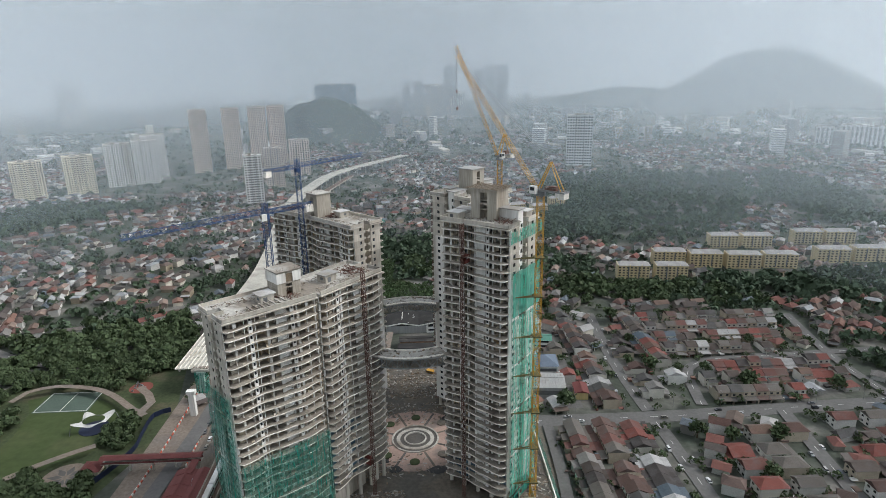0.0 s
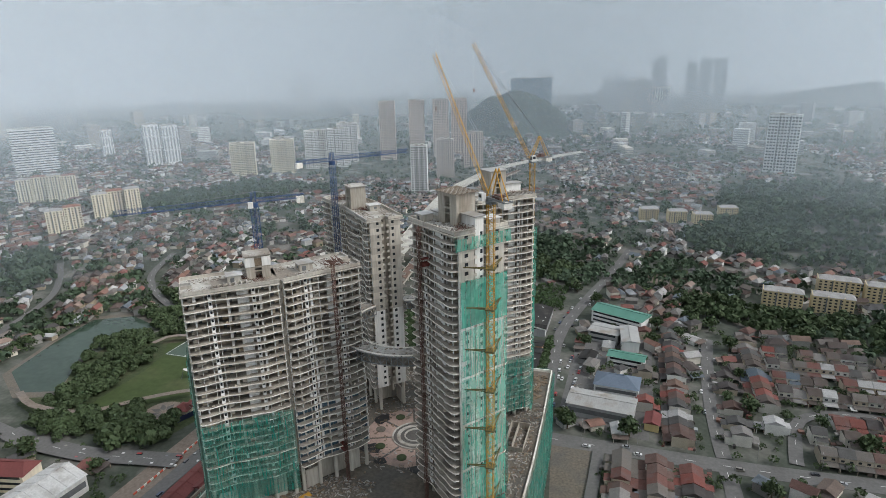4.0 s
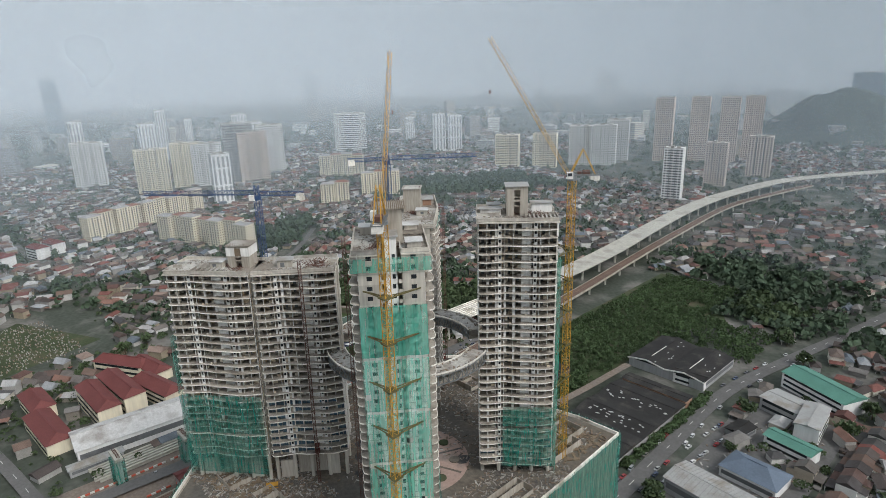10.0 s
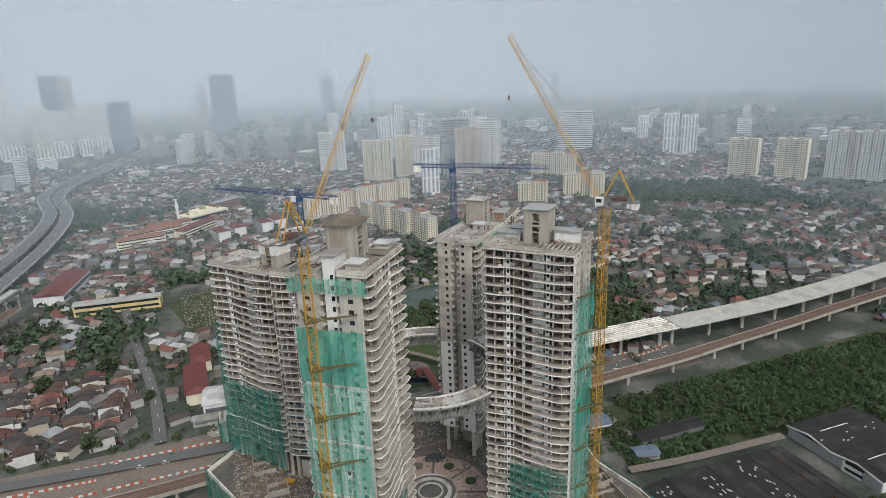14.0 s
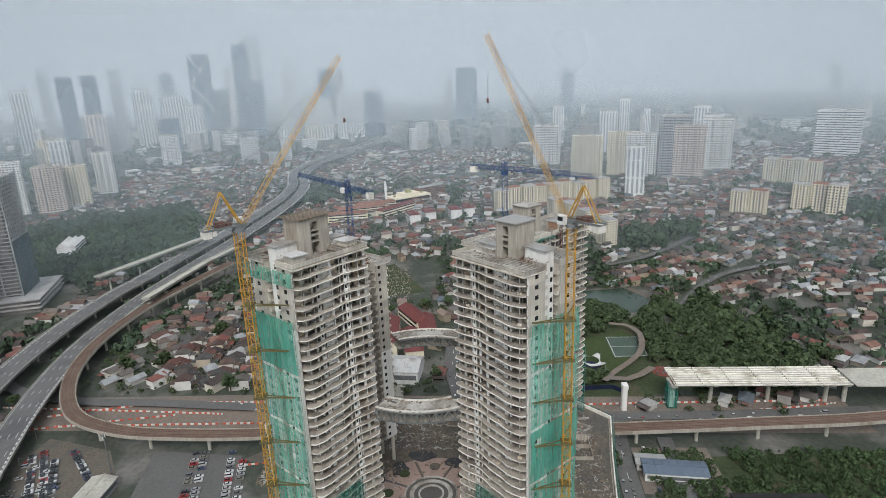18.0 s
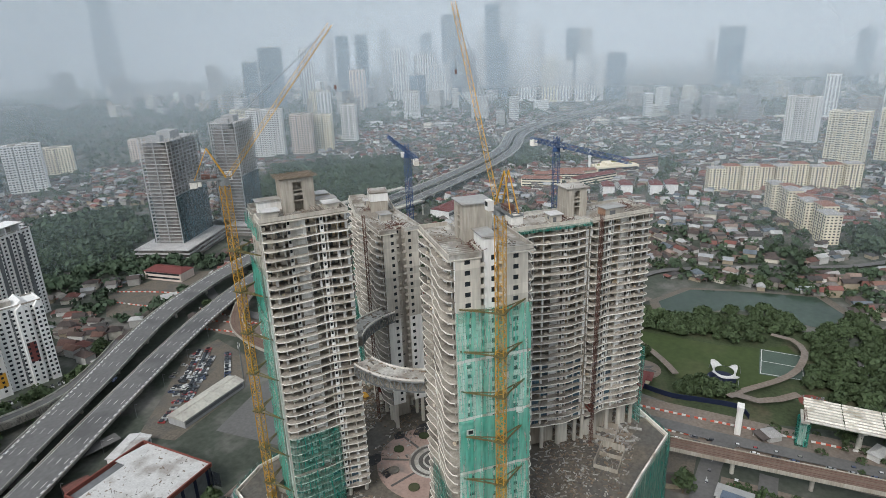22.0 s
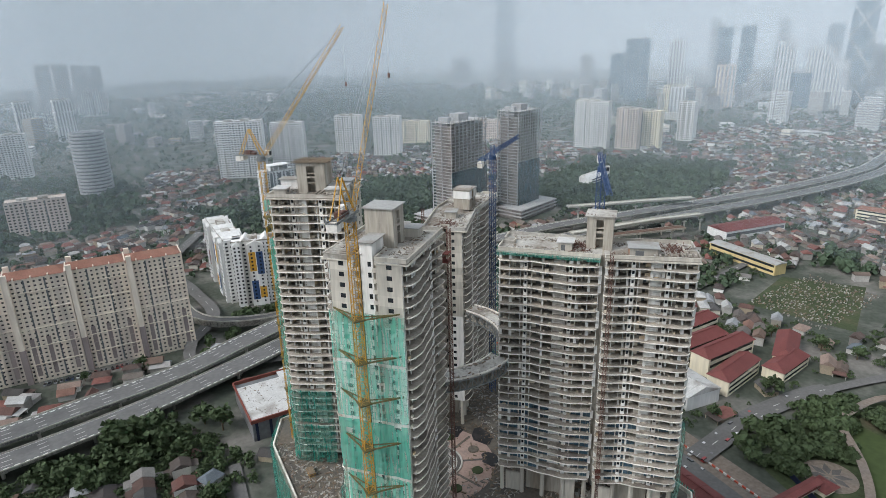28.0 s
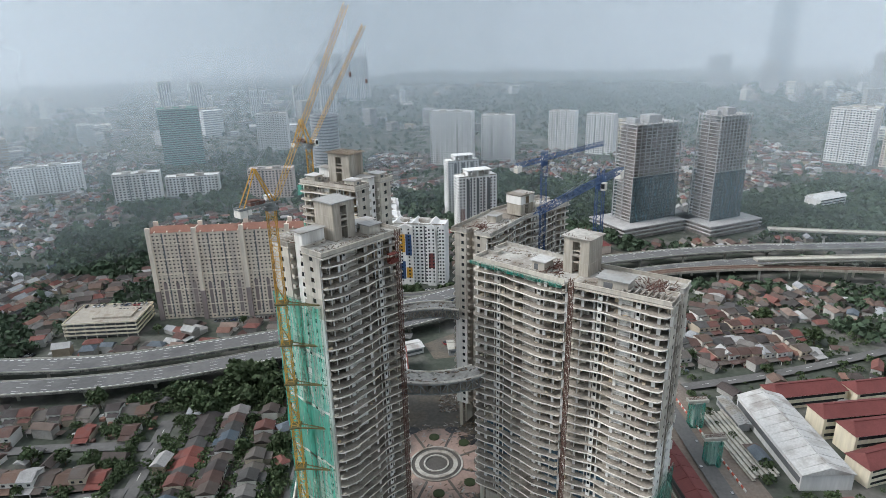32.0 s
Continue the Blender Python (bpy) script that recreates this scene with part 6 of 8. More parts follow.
for x, y, w, h, mt in ((-1243, -784, 52, 74, CREAM), (-1267, -498, 40, 72, OFFWHITE), (-918, -452, 30, 75, OFFWHITE), (-717, -500, 64, 86, OFFWHITE), (-760, -450, 40, 74, PINKWALL), (-800, -440, 50, 68, CREAM), (-999, -836, 60, 49, CREAM), (-307, -715, 50, 72, OFFWHITE), (-362, -658, 50, 71, OFFWHITE), (-88, -608, 72, 89, OFFWHITE), (-170, -632, 54, 78, OFFWHITE), (251, -825, 60, 72, OFFWHITE), (228, -1521, 80, 78, OFFWHITE), (298, -455, 70, 27, OFFWHITE), (360, -420, 58, 40, OFFWHITE), (180, -420, 60, 40, PINKWALL), (-460, -760, 70, 45, CREAM), (-620, -700, 80, 40, PINKWALL), (520, -500, 90, 40, OFFWHITE), (600, -300, 80, 36, CREAM)):
    sb("apartment_block", "pale high-rise block among trees", x, y, math.degrees(math.atan2(y - 230, x)) + 75, w, 20, h, mt, int(h / 3.6), max(5, int(w / 4.5)), "balcony" if h > 60 else "window", group="high-rises beyond the motorway")
sb("office_tower", "tower wrapped in green construction netting", 385, -690, 20, 66, 44, 100, GREENROOF, 26, 8, "band", category="tower under construction")
drum = thing("round_tower", "round grey tower with stacked ribbon balconies", "office tower", 123, -600, 0)
part("drum", Geo().tube(0, 0, 0, 92, 21, n=32), DARKFILL, drum, "dark glazed drum")
for k in range(18):
    part("balcony_ring", ring(21, 23, 5 + k * 4.9, 7.6 + k * 4.9, n=32), GREYWALL, drum)
# two dark towers under construction beside the motorway
for x, y, w, h, t in ((-262, -205, 62, 118, 20), (-338, -196, 44, 124, 20)):
    own = thing("tower_shell", "dark unfinished concrete tower shell beside the motorway", "tower under construction", x, y, 0, t, group="unfinished towers by the motorway")
    part("core", Geo().box(-w * 0.14, w * 0.14, -7, 7, 0, h + 5), GREYWALL, own)
    part("core", Geo().box(w * 0.34, w * 0.44, -7, 7, 0, h + 3), GREYWALL, own)
    for k in range(int(h / 3.6)):
        part("floor_slab", Geo().box(-w / 2, w / 2, -15, 15, k * 3.6 + 3.3, k * 3.6 + 3.6), RAWSLAB, own)
    for i in range(10):
        for yy in (-14.6, 0.0, 14.6):
            if yy or i % 3 == 0:
                cx = -w / 2 + 0.5 + i * (w - 1) / 9
                part("column", Geo().box(cx - 0.45, cx + 0.45, yy - 0.45, yy + 0.45, 0, h), RAWSLAB, own)
    part("infill_wall", Geo().box(-w / 2 + 2.4, w / 2 - 2.4, -11.5, 11.5, 12.6, h - 8), RAWBLOCK, own, "grey-brown block infill walls")
    for y0 in (-15.6, 15.6):
        part("net_sheet", Geo().box(-w / 2 - 0.4, w / 2 + 0.4, y0 - 0.05, y0 + 0.05, 12.6, h * 0.52), MESH, own, "bluish site netting over the lower storeys")
    for k in range(3):
        part("podium_deck", Geo().box(-w * 0.85, w * 0.85, -26, 32, 3.6 + k * 4, 4.6 + k * 4), RAWSLAB, own)
    part("podium", Geo().box(-w * 0.8, w * 0.8, -24, 30, 0, 12.2), RAWBLOCK, own)
    BLOCKED.append((x, y, 55, 0, 1))
# long flats with red roofs by the motorway
for x, y, t in ((177, -30, 2), (143, -28, 2), (109, -30, 2), (75, -28, 2)):
    own = sb("apartment_slab", "tall off-white flats with terracotta roof and mauve bays", x, y, t, 33.4, 18, 70, FLATWALL, 24, 11, "small", TERRACOTTA, 3.0, group="long red-roofed flats")
    for s in (-1, 1):
        part("stair_bay", Geo().box(13.4, 16.6, s * 9.6 - 1.2, s * 9.6 + 1.2, 24, 74), FLATWALL, own, "tall cream stair bay")
        part("stair_base", Geo().box(13.2, 16.7, s * 9.6 - 1.3, s * 9.6 + 1.3, 0, 24), MAUVE, own, "mauve lower stair bay")
        for c in (-12.5, 0.0, 9.0):
            part("mauve_strip", Geo().box(c - 1.3, c + 1.3, s * 9.1 - 0.12, s * 9.1 + 0.12, 4, 30), MAUVE, own, "mauve painted strip")
        for k in range(5):
            part("ledge", Geo().box(-16.6, 13, s * 9.4 - 0.4, s * 9.4 + 0.4, 12 + k * 12.2, 12.5 + k * 12.2), FLATWALL, own)
for x, y, t, w, h in ((-9, -77, -14, 52, 54), (16, -124, 92, 80, 54), (-72, -176, 14, 40, 72), (-70, -294, 14, 38, 66)):
    own = sb("apartment_block", "white apartment block with red, blue and yellow panels" if w > 45 else "white apartment tower with stepped roof", x, y, t, w, 16, h, OFFWHITE, int(h / 3.1), int(w / 3.6), "window", group="white blocks by the motorway")
    if w < 45:
        part("roof_canopy", Geo().box(-w * 0.36, w * 0.3, -6, 9.5, h + 6.0, h + 6.5), OFFWHITE, own, "flat white roof canopy")
        for i in (-0.3, 0.0, 0.26):
            part("canopy_post", Geo().box(w * i - 0.5, w * i + 0.5, -5.5, 8.5, h, h + 6.0), OFFWHITE, own)
            # the strip stands proud; its dark colour gives the shade of recessed balconies
            part("balcony_strip", Geo().box(w * i - 1.6, w * i + 1.6, -8.5, 8.5, 4, h - 3), DARKFILL, own, "dark strip painted as shade of a balcony recess")
    if w > 45:
        for i, mt, z0, z1 in ((-0.28, REDROOF, 0.3, 0.55), (0.10, BLUE, 0.5, 0.85), (0.21, YELLOW, 0.55, 0.85), (0.10, YELLOW, 0.12, 0.3), (0.21, BLUE, 0.1, 0.4)):
            for s in (-1, 1):
                part("colour_panel", Geo().box(w * i - 2.6, w * i + 2.6, s * 11.0 - 0.06, s * 11.0 + 0.06, h * z0, h * z1), mt, own)
        for i, bw in ((-0.28, 3.6), (0.155, 6.4), (0.42, 3.2), (-0.45, 2.6)):
            for s in (-1, 1):
                y0, y1 = sorted((s * 8.0, s * 11.0))
                bay = part("bay", Geo().box(w * i - bw, w * i + bw, y0, y1, 0, h - 2).add([(w * i - bw, y0, h - 2), (w * i + bw, y0, h - 2), (w * i, y0, h + 1), (w * i - bw, y1, h - 2), (w * i + bw, y1, h - 2), (w * i, y1, h + 1)], [(0, 1, 2), (3, 5, 4), (0, 2, 5, 3), (1, 4, 5, 2)]), OFFWHITE, own, "projecting white bay")
                g = Geo()
                for k in range(int(h / 3.1) - 1):
                    for u in (-0.5, 0.5):
                        g.box(w * i + u * bw - 0.7, w * i + u * bw + 0.7, s * 11.0 - 0.12, s * 11.0 + 0.12, 3 + k * 3.1, 4.5 + k * 3.1)
                tagged(part("bay_windows", g, PANE, bay), kind="stuff")
        for i in (-0.3, 0.0, 0.3):
            part("roof_gable", Geo().add([(w * i - 4, -8, h), (w * i + 4, -8, h), (w * i, -8, h + 3.4), (w * i - 4, 8, h), (w * i + 4, 8, h), (w * i, 8, h + 3.4)], [(0, 1, 2), (3, 5, 4), (0, 2, 5, 3), (1, 4, 5, 2)]), OFFWHITE, own)
# low flats to the north-east and north
for x, y, t, w in ((205, 560, -9, 37), (241, 556, -9, 37), (257, 602, -9, 39), (291, 591, -9, 39), (327, 584, -9, 40), (364, 582, -9, 39), (341, 656, -7, 38), (377, 652, -7, 39), (442, 662, -7, 38), (477, 658, -7, 39), (426, 593, -7, 40), (466, 593, -7, 40), (100, 850, 10, 30), (135, 845, 10, 30), (165, 835, 10, 30), (200, 880, 10, 30)):
    sb("low_flats", "five-storey yellow flats with brown pitched roof", x, y, t, w - 7, 12, 15, OCHRE, 5, 8, "window", ROOFS, 3.0, group="yellow low flats", single=x < 200)


def ring_dome(x, y, z, r, h):
    """An upright half-dome of rings."""
    n, m = 20, 6
    vs = [(x + r * math.cos(q) * math.cos(a), y + r * math.cos(q) * math.sin(a), z + h * math.sin(q)) for q in (1.5 * j / m for j in range(m + 1)) for a in (2 * math.pi * i / n for i in range(n))]
    return Geo().add(vs, [(j * n + i, j * n + (i + 1) % n, (j + 1) * n + (i + 1) % n, (j + 1) * n + i) for j in range(m) for i in range(n)] + [tuple(range(m * n, m * n + n))])


def shed(name, label, x, y, turn, w, d, h, rise, wall, roof, category="warehouse", ribs=0, bays=0, bands=0, lights=0, hip=0.0):
    own = thing(name, label, category, x, y, 0, turn)
    g = Geo().box(-w / 2, w / 2, -d / 2, d / 2, 0, h)
    part("wall", g, wall, own)
    n = max(1, bays)
    for k in range(n):
        y0, y1 = -d / 2 - 0.6 + k * (d + 1.2) / n, -d / 2 - 0.6 + (k + 1) * (d + 1.2) / n
        ym = (y0 + y1) / 2
        x0, x1 = -w / 2 - 0.8, w / 2 + 0.8
        part("roof", Geo().add([(x0, y0, h), (x1, y0, h), (x1 - hip, ym, h + rise), (x0 + hip, ym, h + rise), (x1, y1, h), (x0, y1, h)], [(0, 1, 2, 3), (3, 2, 4, 5), (0, 3, 5), (1, 4, 2), (5, 4, 1, 0)]), roof, own)
        part("ridge_cap", Geo().beam((x0 + hip, ym, h + rise + 0.1), (x1 - hip, ym, h + rise + 0.1), 0.8, 0.25), roof, own)
    for i in range(ribs):
        xx = -w / 2 + (i + 0.5) * w / ribs
        part("roof_rib", Geo().beam((xx, -d / 2, h + 0.15), (xx, 0, h + rise + 0.2), 0.3).beam((xx, d / 2, h + 0.15), (xx, 0, h + rise + 0.2), 0.3), roof, own)
    # proud dark bands: window rows, and painted shade where galleries stand open
    for k in range(bands):
        z = h * (k + 0.45) / bands
        part("corridor", Geo().box(-w / 2 + 1.5, w / 2 - 1.5, -d / 2 - 0.05, d / 2 + 0.05, z, z + h / bands * 0.42), PANE, own, "dark band painted for window rows and shaded open galleries")
    if lights:
        r = random.Random(int(w * d))
        me = Geo().box(-0.7, 0.7, -0.3, 0.3, 0.02, 0.14).mesh("skylight", WHITEROOF)
        for _ in range(lights):
            k = r.randrange(n)
            y0, dy = -d / 2 + k * d / n, d / n / 2
            f = r.uniform(0.2, 0.8)
            link("skylight", me, own, pose(r.uniform(-w / 2 + 2, w / 2 - 2), y0 + f * dy, h + rise * f, math.degrees(math.atan2(rise, dy))))
    if not bands:
        part("window_band", Geo().box(-w / 2 + 1, w / 2 - 1, -d / 2 - 0.05, d / 2 + 0.05, h * 0.35, h * 0.72), DARKFILL, own, "dark band painted for windows and shaded open sides")
    steps = max(1, round(w / d))
    for k in range(steps):
        u = (k + 0.5) * w / steps - w / 2
        BLOCKED.append((x + u * math.cos(radians(turn)), y + u * math.sin(radians(turn)), d * 0.62 + 2, 0, 1))
    return own


shed("assembly_hall", "long white barrel-roofed hall", -189, 177, 85, 66, 24, 9, 4.0, OFFWHITE, WHITEROOF, "hall", ribs=10)
shed("platform_shelter", "low grey sheltered platform roof", -174, 150, 87, 26, 6, 4.5, 0.8, GREYWALL, GREYROOF, "shelter", ribs=16)
for x, y, t, w, d, h in ((-230, 167, 2, 44, 13, 13), (-236, 182, 4, 46, 13, 13), (-224, 200, 12, 40, 13, 10), (-222, 138, 4, 44, 14, 8), (-262, 140, 4, 30, 13, 8), (-280, 196, 30, 40, 13, 8), (-262, 208, 10, 34, 13, 7)):
    shed("school_block", "school block with red pitched roof and white walls", x, y, t, w, d, h, 4.0, CREAM, REDROOF, "school building", hip=4, bands=3 if h > 9 else 2)
shed("station_hall", "long red-roofed old station building beside the railway", -123, 224, 90, 98, 11, 6, 2.0, MAUVE, REDROOF, "station", ribs=12)
shed("station_hall", "red-roofed platform canopy beside the railway", -115, 246, 90, 54, 6, 6.5, 1.2, MAUVE, REDROOF, "station")
walkway = thing("covered_walkway", "raised footbridge with a red sheet roof", "footbridge", -146, 284, 0)
part("deck", Geo().box(-26, 26, -1.8, 1.8, 5.0, 5.4), DECK, walkway)
for s in (-1.8, 1.65):
    part("side_panel", Geo().box(-26, 26, s, s + 0.15, 5.4, 6.5), REDROOF, walkway)
part("roof", Geo().add([(-26.5, -2.6, 8.2), (26.5, -2.6, 8.2), (26.5, 0, 9.2), (-26.5, 0, 9.2), (26.5, 2.6, 8.2), (-26.5, 2.6, 8.2)], [(0, 1, 2, 3), (3, 2, 4, 5), (5, 4, 1, 0), (1, 4, 2), (0, 3, 5)]), REDROOF, walkway, "red sheet roof")
for k in range(5):
    part("pier", Geo().box(-24.4 + k * 12, -23.6 + k * 12, -0.6, 0.6, 0, 5.0).box(-24.1 + k * 12, -23.9 + k * 12, -1.7, -1.5, 5.4, 8.2).box(-24.1 + k * 12, -23.9 + k * 12, 1.5, 1.7, 5.4, 8.2), DECK, walkway)
part("stair_roof", Geo().box(22, 26, -14, -2.6, 7.0, 7.4).box(22.4, 25.6, -13.6, -13.2, 0, 7.0), REDROOF, walkway, "red roof over the stair")
part("gate_roof", Geo().add([(-37, -5, 3.2), (-26, -5, 3.2), (-26, 5, 3.2), (-37, 5, 3.2), (-31.5, 0, 6.4)], [(0, 1, 4), (1, 2, 4), (2, 3, 4), (3, 0, 4), (3, 2, 1, 0)]), REDROOF, walkway, "red hipped gate roof")
part("gate_wall", Geo().box(-35.5, -27.5, -3.5, 3.5, 0, 3.2), CREAM, walkway)
block(-184, -118, 276, 292)
shed("shop_row", "yellow shop row with grey-brown roof", -410, 68, 86, 72, 14, 10, 1.5, YELLOWWALL, GREYROOF, "shop row", bands=2)
shed("market_hall", "long hall with faded red sheet roof", -490, 8, -7, 80, 26, 9, 3, OFFWHITE, REDROOF, "hall", ribs=14)
for x, y, t, w, d, h in ((-646, 64, 103, 56, 13, 11), (-686, 128, 146, 74, 13, 11), (-692, 76, 112, 72, 12, 9), (-722, 92, 112, 60, 12, 9)):
    shed("school_block", "long cream school block with brown-orange tiled roof", x, y, t, w, d, h, 3.2, CREAM, TERRACOTTA if y < 100 else REDROOF, "school building", hip=3, bands=3)
for x, y, t in ((-628, 160, 20), (-642, 180, 20), (-654, 216, 15), (-664, 234, 15)):
    shed("red_roofed_flats", "white walk-up flats with dull red hipped roof", x, y, t, 24, 15, 13, 3.4, OFFWHITE, REDROOF, "flats", hip=5, bands=4)
shed("office_block", "orange-brick office block with pale window bands", -822, 168, 132, 52, 14, 15, 2.0, TERRACOTTA, GREYROOF, "office block", bands=4)
prayer = thing("prayer_hall", "cream prayer hall with gilded dome and slim minaret", "mosque", -780, 136, 0, 128)
part("hall", Geo().box(-34, 34, -14, 14, 0, 9).box(-16, 16, -11, 11, 9, 13), CREAM, prayer)
# no openings are cut: a dark band gives their shade
part("arcade", Geo().box(-32, 32, -14.06, 14.06, 2, 6.4), PANE, prayer, "dark band painted as shade in the arcade")
part("dome", ring_dome(0, 0, 13, 5.5, 6), GILT, prayer, "dull gilded green dome")
for i in (-26, 26):
    part("small_dome", ring_dome(i, 0, 9, 2.6, 2.8), GILT, prayer)
part("minaret", Geo().tube(-38, 6, 0, 30, 1.9, n=12).tube(-38, 6, 22, 23.2, 3.2, n=12).tube(-38, 6, 30, 35, 1.1, n=12), OFFWHITE, prayer, "slim white minaret")
BLOCKED.extend([(-796, 156, 18, 0, 1), (-780, 136, 18, 0, 1), (-764, 116, 18, 0, 1)])
shed("site_office", "two-storey red-roofed building beside the motorway works", -187, -143, 100, 40, 18, 8, 3.2, PINKWALL, REDROOF, "office building", hip=6, bands=2)
shed("villa_block", "white terraced villas with broken rooflines among trees", -505, -250, 20, 46, 20, 14, 3.0, OFFWHITE, OFFWHITE, "villas", bands=4, bays=3)
showroom = thing("showroom", "blue and white showroom with red-edged flat white roof", "showroom", 25, 92, 0, 2)
showroom.scale = (0.74, 0.96, 1)
# a solid wall, coloured dark for the shade inside the open front
part("wall", Geo().box(-28, 28, -23, 23, 0, 11.4), DARKFILL, showroom, "solid dark wall painted as shade in the open showroom front")
part("roof", Geo().prism([(-28.5, 23.5), (-28.5, -20), (-6, -24), (-6, -16), (28.5, -16), (28.5, 23.5)], 12.6, 13.0), WHITEROOF, showroom, "stained flat white roof")
for x0, x1, y0, y1 in ((-29, -28, -23.5, 24), (28, 29, -23.5, 24), (-28, 28, 23.2, 24), (-28, 28, -24, -23.2)):
    part("fascia", Geo().box(x0, x1, y0, y1, 11.4, 13.5), PLAY, showroom, "red fascia band")
for k in range(6):
    part("blue_pier", Geo().box(-28.5, -27.2, -22 + k * 8.6, -20 + k * 8.6, 0, 11.4), TARP, showroom)
    part("blue_pier", Geo().box(-26 + k * 10, -24 + k * 10, 22.2, 23.4, 0, 11.4), TARP, showroom)
    part("shop_window", Geo().box(-28.2, -28.02, -19.6 + k * 8.6, -14.2 + k * 8.6, 1, 9), PANE, showroom)
litter("roof_stains", "dark puddles and litter on a flat white roof", -19, 19, -14, 21, 150, pose(25, 92, 12.95, 0, 0, 2), 77, RUBBLE, 0.55)
block(-8, 60, 62, 122)
shed("annex", "low white annex with shallow roof", 4, 54, 20, 20, 12, 4.5, 1.0, OFFWHITE, WHITEROOF, "annex")
shed("car_park_shelter", "pale stained gabled car-park shelter", -47, 56, 1, 46, 13, 5, 1.6, GREYWALL, DECK, "shelter", ribs=6)
multi = thing("multi_storey_car_park", "grey open-decked multi-storey car park", "car park", 226, -10, 0)
for k in range(4):
    part("deck", Geo().box(-26, 26, -17, 17, 2.6 + k * 3, 2.9 + k * 3), DECK, multi)
    for x0, x1, y0, y1 in ((-26.2, -26, -17, 17), (26, 26.2, -17, 17), (-26, 26, 17, 17.2), (-26, 26, -17.2, -17)):
        part("parapet", Geo().box(x0, x1, y0, y1, 2.5 + k * 3, 3.8 + k * 3), CREAM, multi)
# solid filler, coloured dark for the shade between the parking decks
part("core", Geo().box(-24, 24, -15, 15, 0, 11.5), DARKFILL, multi, "dark block painted as shade between the decks")
for k in range(8):
    part("column", Geo().box(-25.9 + k * 7.3, -25.4 + k * 7.3, 16.5, 17, 0, 12), DECK, multi)
part("ramp_roof", Geo().box(-20, 8, -4, 10, 11.9, 13.4), CONCRETE, multi)
part("roof_deck", Geo().box(-25.9, 25.9, -16.9, 16.9, 11.9, 11.95), CONCRETE, multi)
block(196, 256, -30, 12)
shed("workshop", "small workshop with blue-grey sheet roof", -80, 348, 84, 30, 12, 5, 1.2, OFFWHITE, BLUEROOF, "workshop", ribs=8)
shed("workshop", "low white workshop annex", -88, 338, 84, 14, 9, 4, 0.8, OFFWHITE, GREYROOF, "workshop")
sheet("workshop_yard", [(-104, 332), (-66, 330), (-64, 372), (-104, 372)], 0.055, WORKS, "dusty workshop yard", "yard")
shed("old_factory", "old factory with dark mossy roof and small skylights", 2, 381, 0, 43, 74, 5, 2.0, GREYWALL, DARKROOF, "factory", bays=3, lights=75)
shed("factory_annex", "narrow flat-roofed brick factory annex", 2, 424, 0, 42, 9, 6, 0.4, BLOCKWORK, DARKROOF, "factory")
fab = shed("old_factory", "dark-roofed old factory with white gable fascia", -5, 471, 90, 46, 52, 6.5, 2.2, GREYWALL, DARKROOF, "factory", bays=2, lights=14)
for y0 in (-26.6, 0.0):
    part("gable_fascia", Geo().beam((-24.0, y0, 6.4), (-24.0, y0 + 13.3, 8.7), 0.3, 0.9).beam((-24.0, y0 + 13.3, 8.7), (-24.0, y0 + 26.6, 6.4), 0.3, 0.9), WHITE, fab, "white gable fascia")
    part("ridge_flashing", Geo().box(-16, 4, y0 + 12.9, y0 + 13.5, 8.75, 9.0), WHITE, fab, "white ridge flashing")
shed("factory_office", "small white two-storey factory office", 11, 452, 4, 20, 8, 7, 1.2, OFFWHITE, DARKROOF, "office", bands=2)
shed("open_shed", "rusty brown open shed among bushes", -58, 390, 90, 42, 9, 3.2, 1.2, DARKFILL, DARKROOF, "shed")
shed("small_shed", "small blue-grey roofed shed among bushes", -46, 365, 80, 12, 8, 3.5, 1.0, GREYWALL, BLUEROOF, "shed")
shed("factory", "green-roofed factory with white window bands", 76, 489, -24, 42, 19, 10, 3, OFFWHITE, GREENROOF, "factory", bands=3)
shed("factory", "factory wing with grey roof", 66, 458, -14, 22, 17, 8, 1.0, GREYWALL, GREYROOF, "factory", bands=2)
shed("factory", "factory office wing with pale grey roof", 83, 446, 95, 28, 12, 11, 1.0, OFFWHITE, GREYROOF, "factory", bands=3)
shed("factory", "long factory shed with green roof", 82, 418, -10, 24, 11, 7, 1.8, OFFWHITE, GREENROOF, "factory", bands=2)
shed("pavilion", "large blue-grey hipped roof", 77, 382, -4, 27, 18, 6, 4.5, OFFWHITE, BLUEROOF, "pavilion", hip=9)
shed("warehouse", "long warehouse with rusty pale ribbed roof", 69, 351, -6, 38, 19, 8, 2.0, GREYWALL, GREYROOF, "warehouse", ribs=18)
shed("shop", "small shop with orange-red roof", 98, 344, 84, 12, 8, 5, 1.5, YELLOWWALL, REDROOF, "shop")
shed("workshop", "low workshop with brown roof", 56, 418, 80, 14, 10, 4, 1.2, GREYWALL, DARKROOF, "workshop")
litter("yard_clutter", "stored goods and scrap in a factory yard", 48, 92, 366, 440, 130, pose(0, 0, 0.02), 31, RUBBLE, 1.1)


# ---- houses ----
def inside(x, y, pts):
    hit = False
    for (x0, y0), (x1, y1) in zip(pts, pts[1:] + pts[:1]):
        if (y0 > y) != (y1 > y) and x < (x1 - x0) * (y - y0) / (y1 - y0) + x0:
            hit = not hit
    return hit


NEARLINES = [(np.array(pts), hw) for pts, hw in LINES]


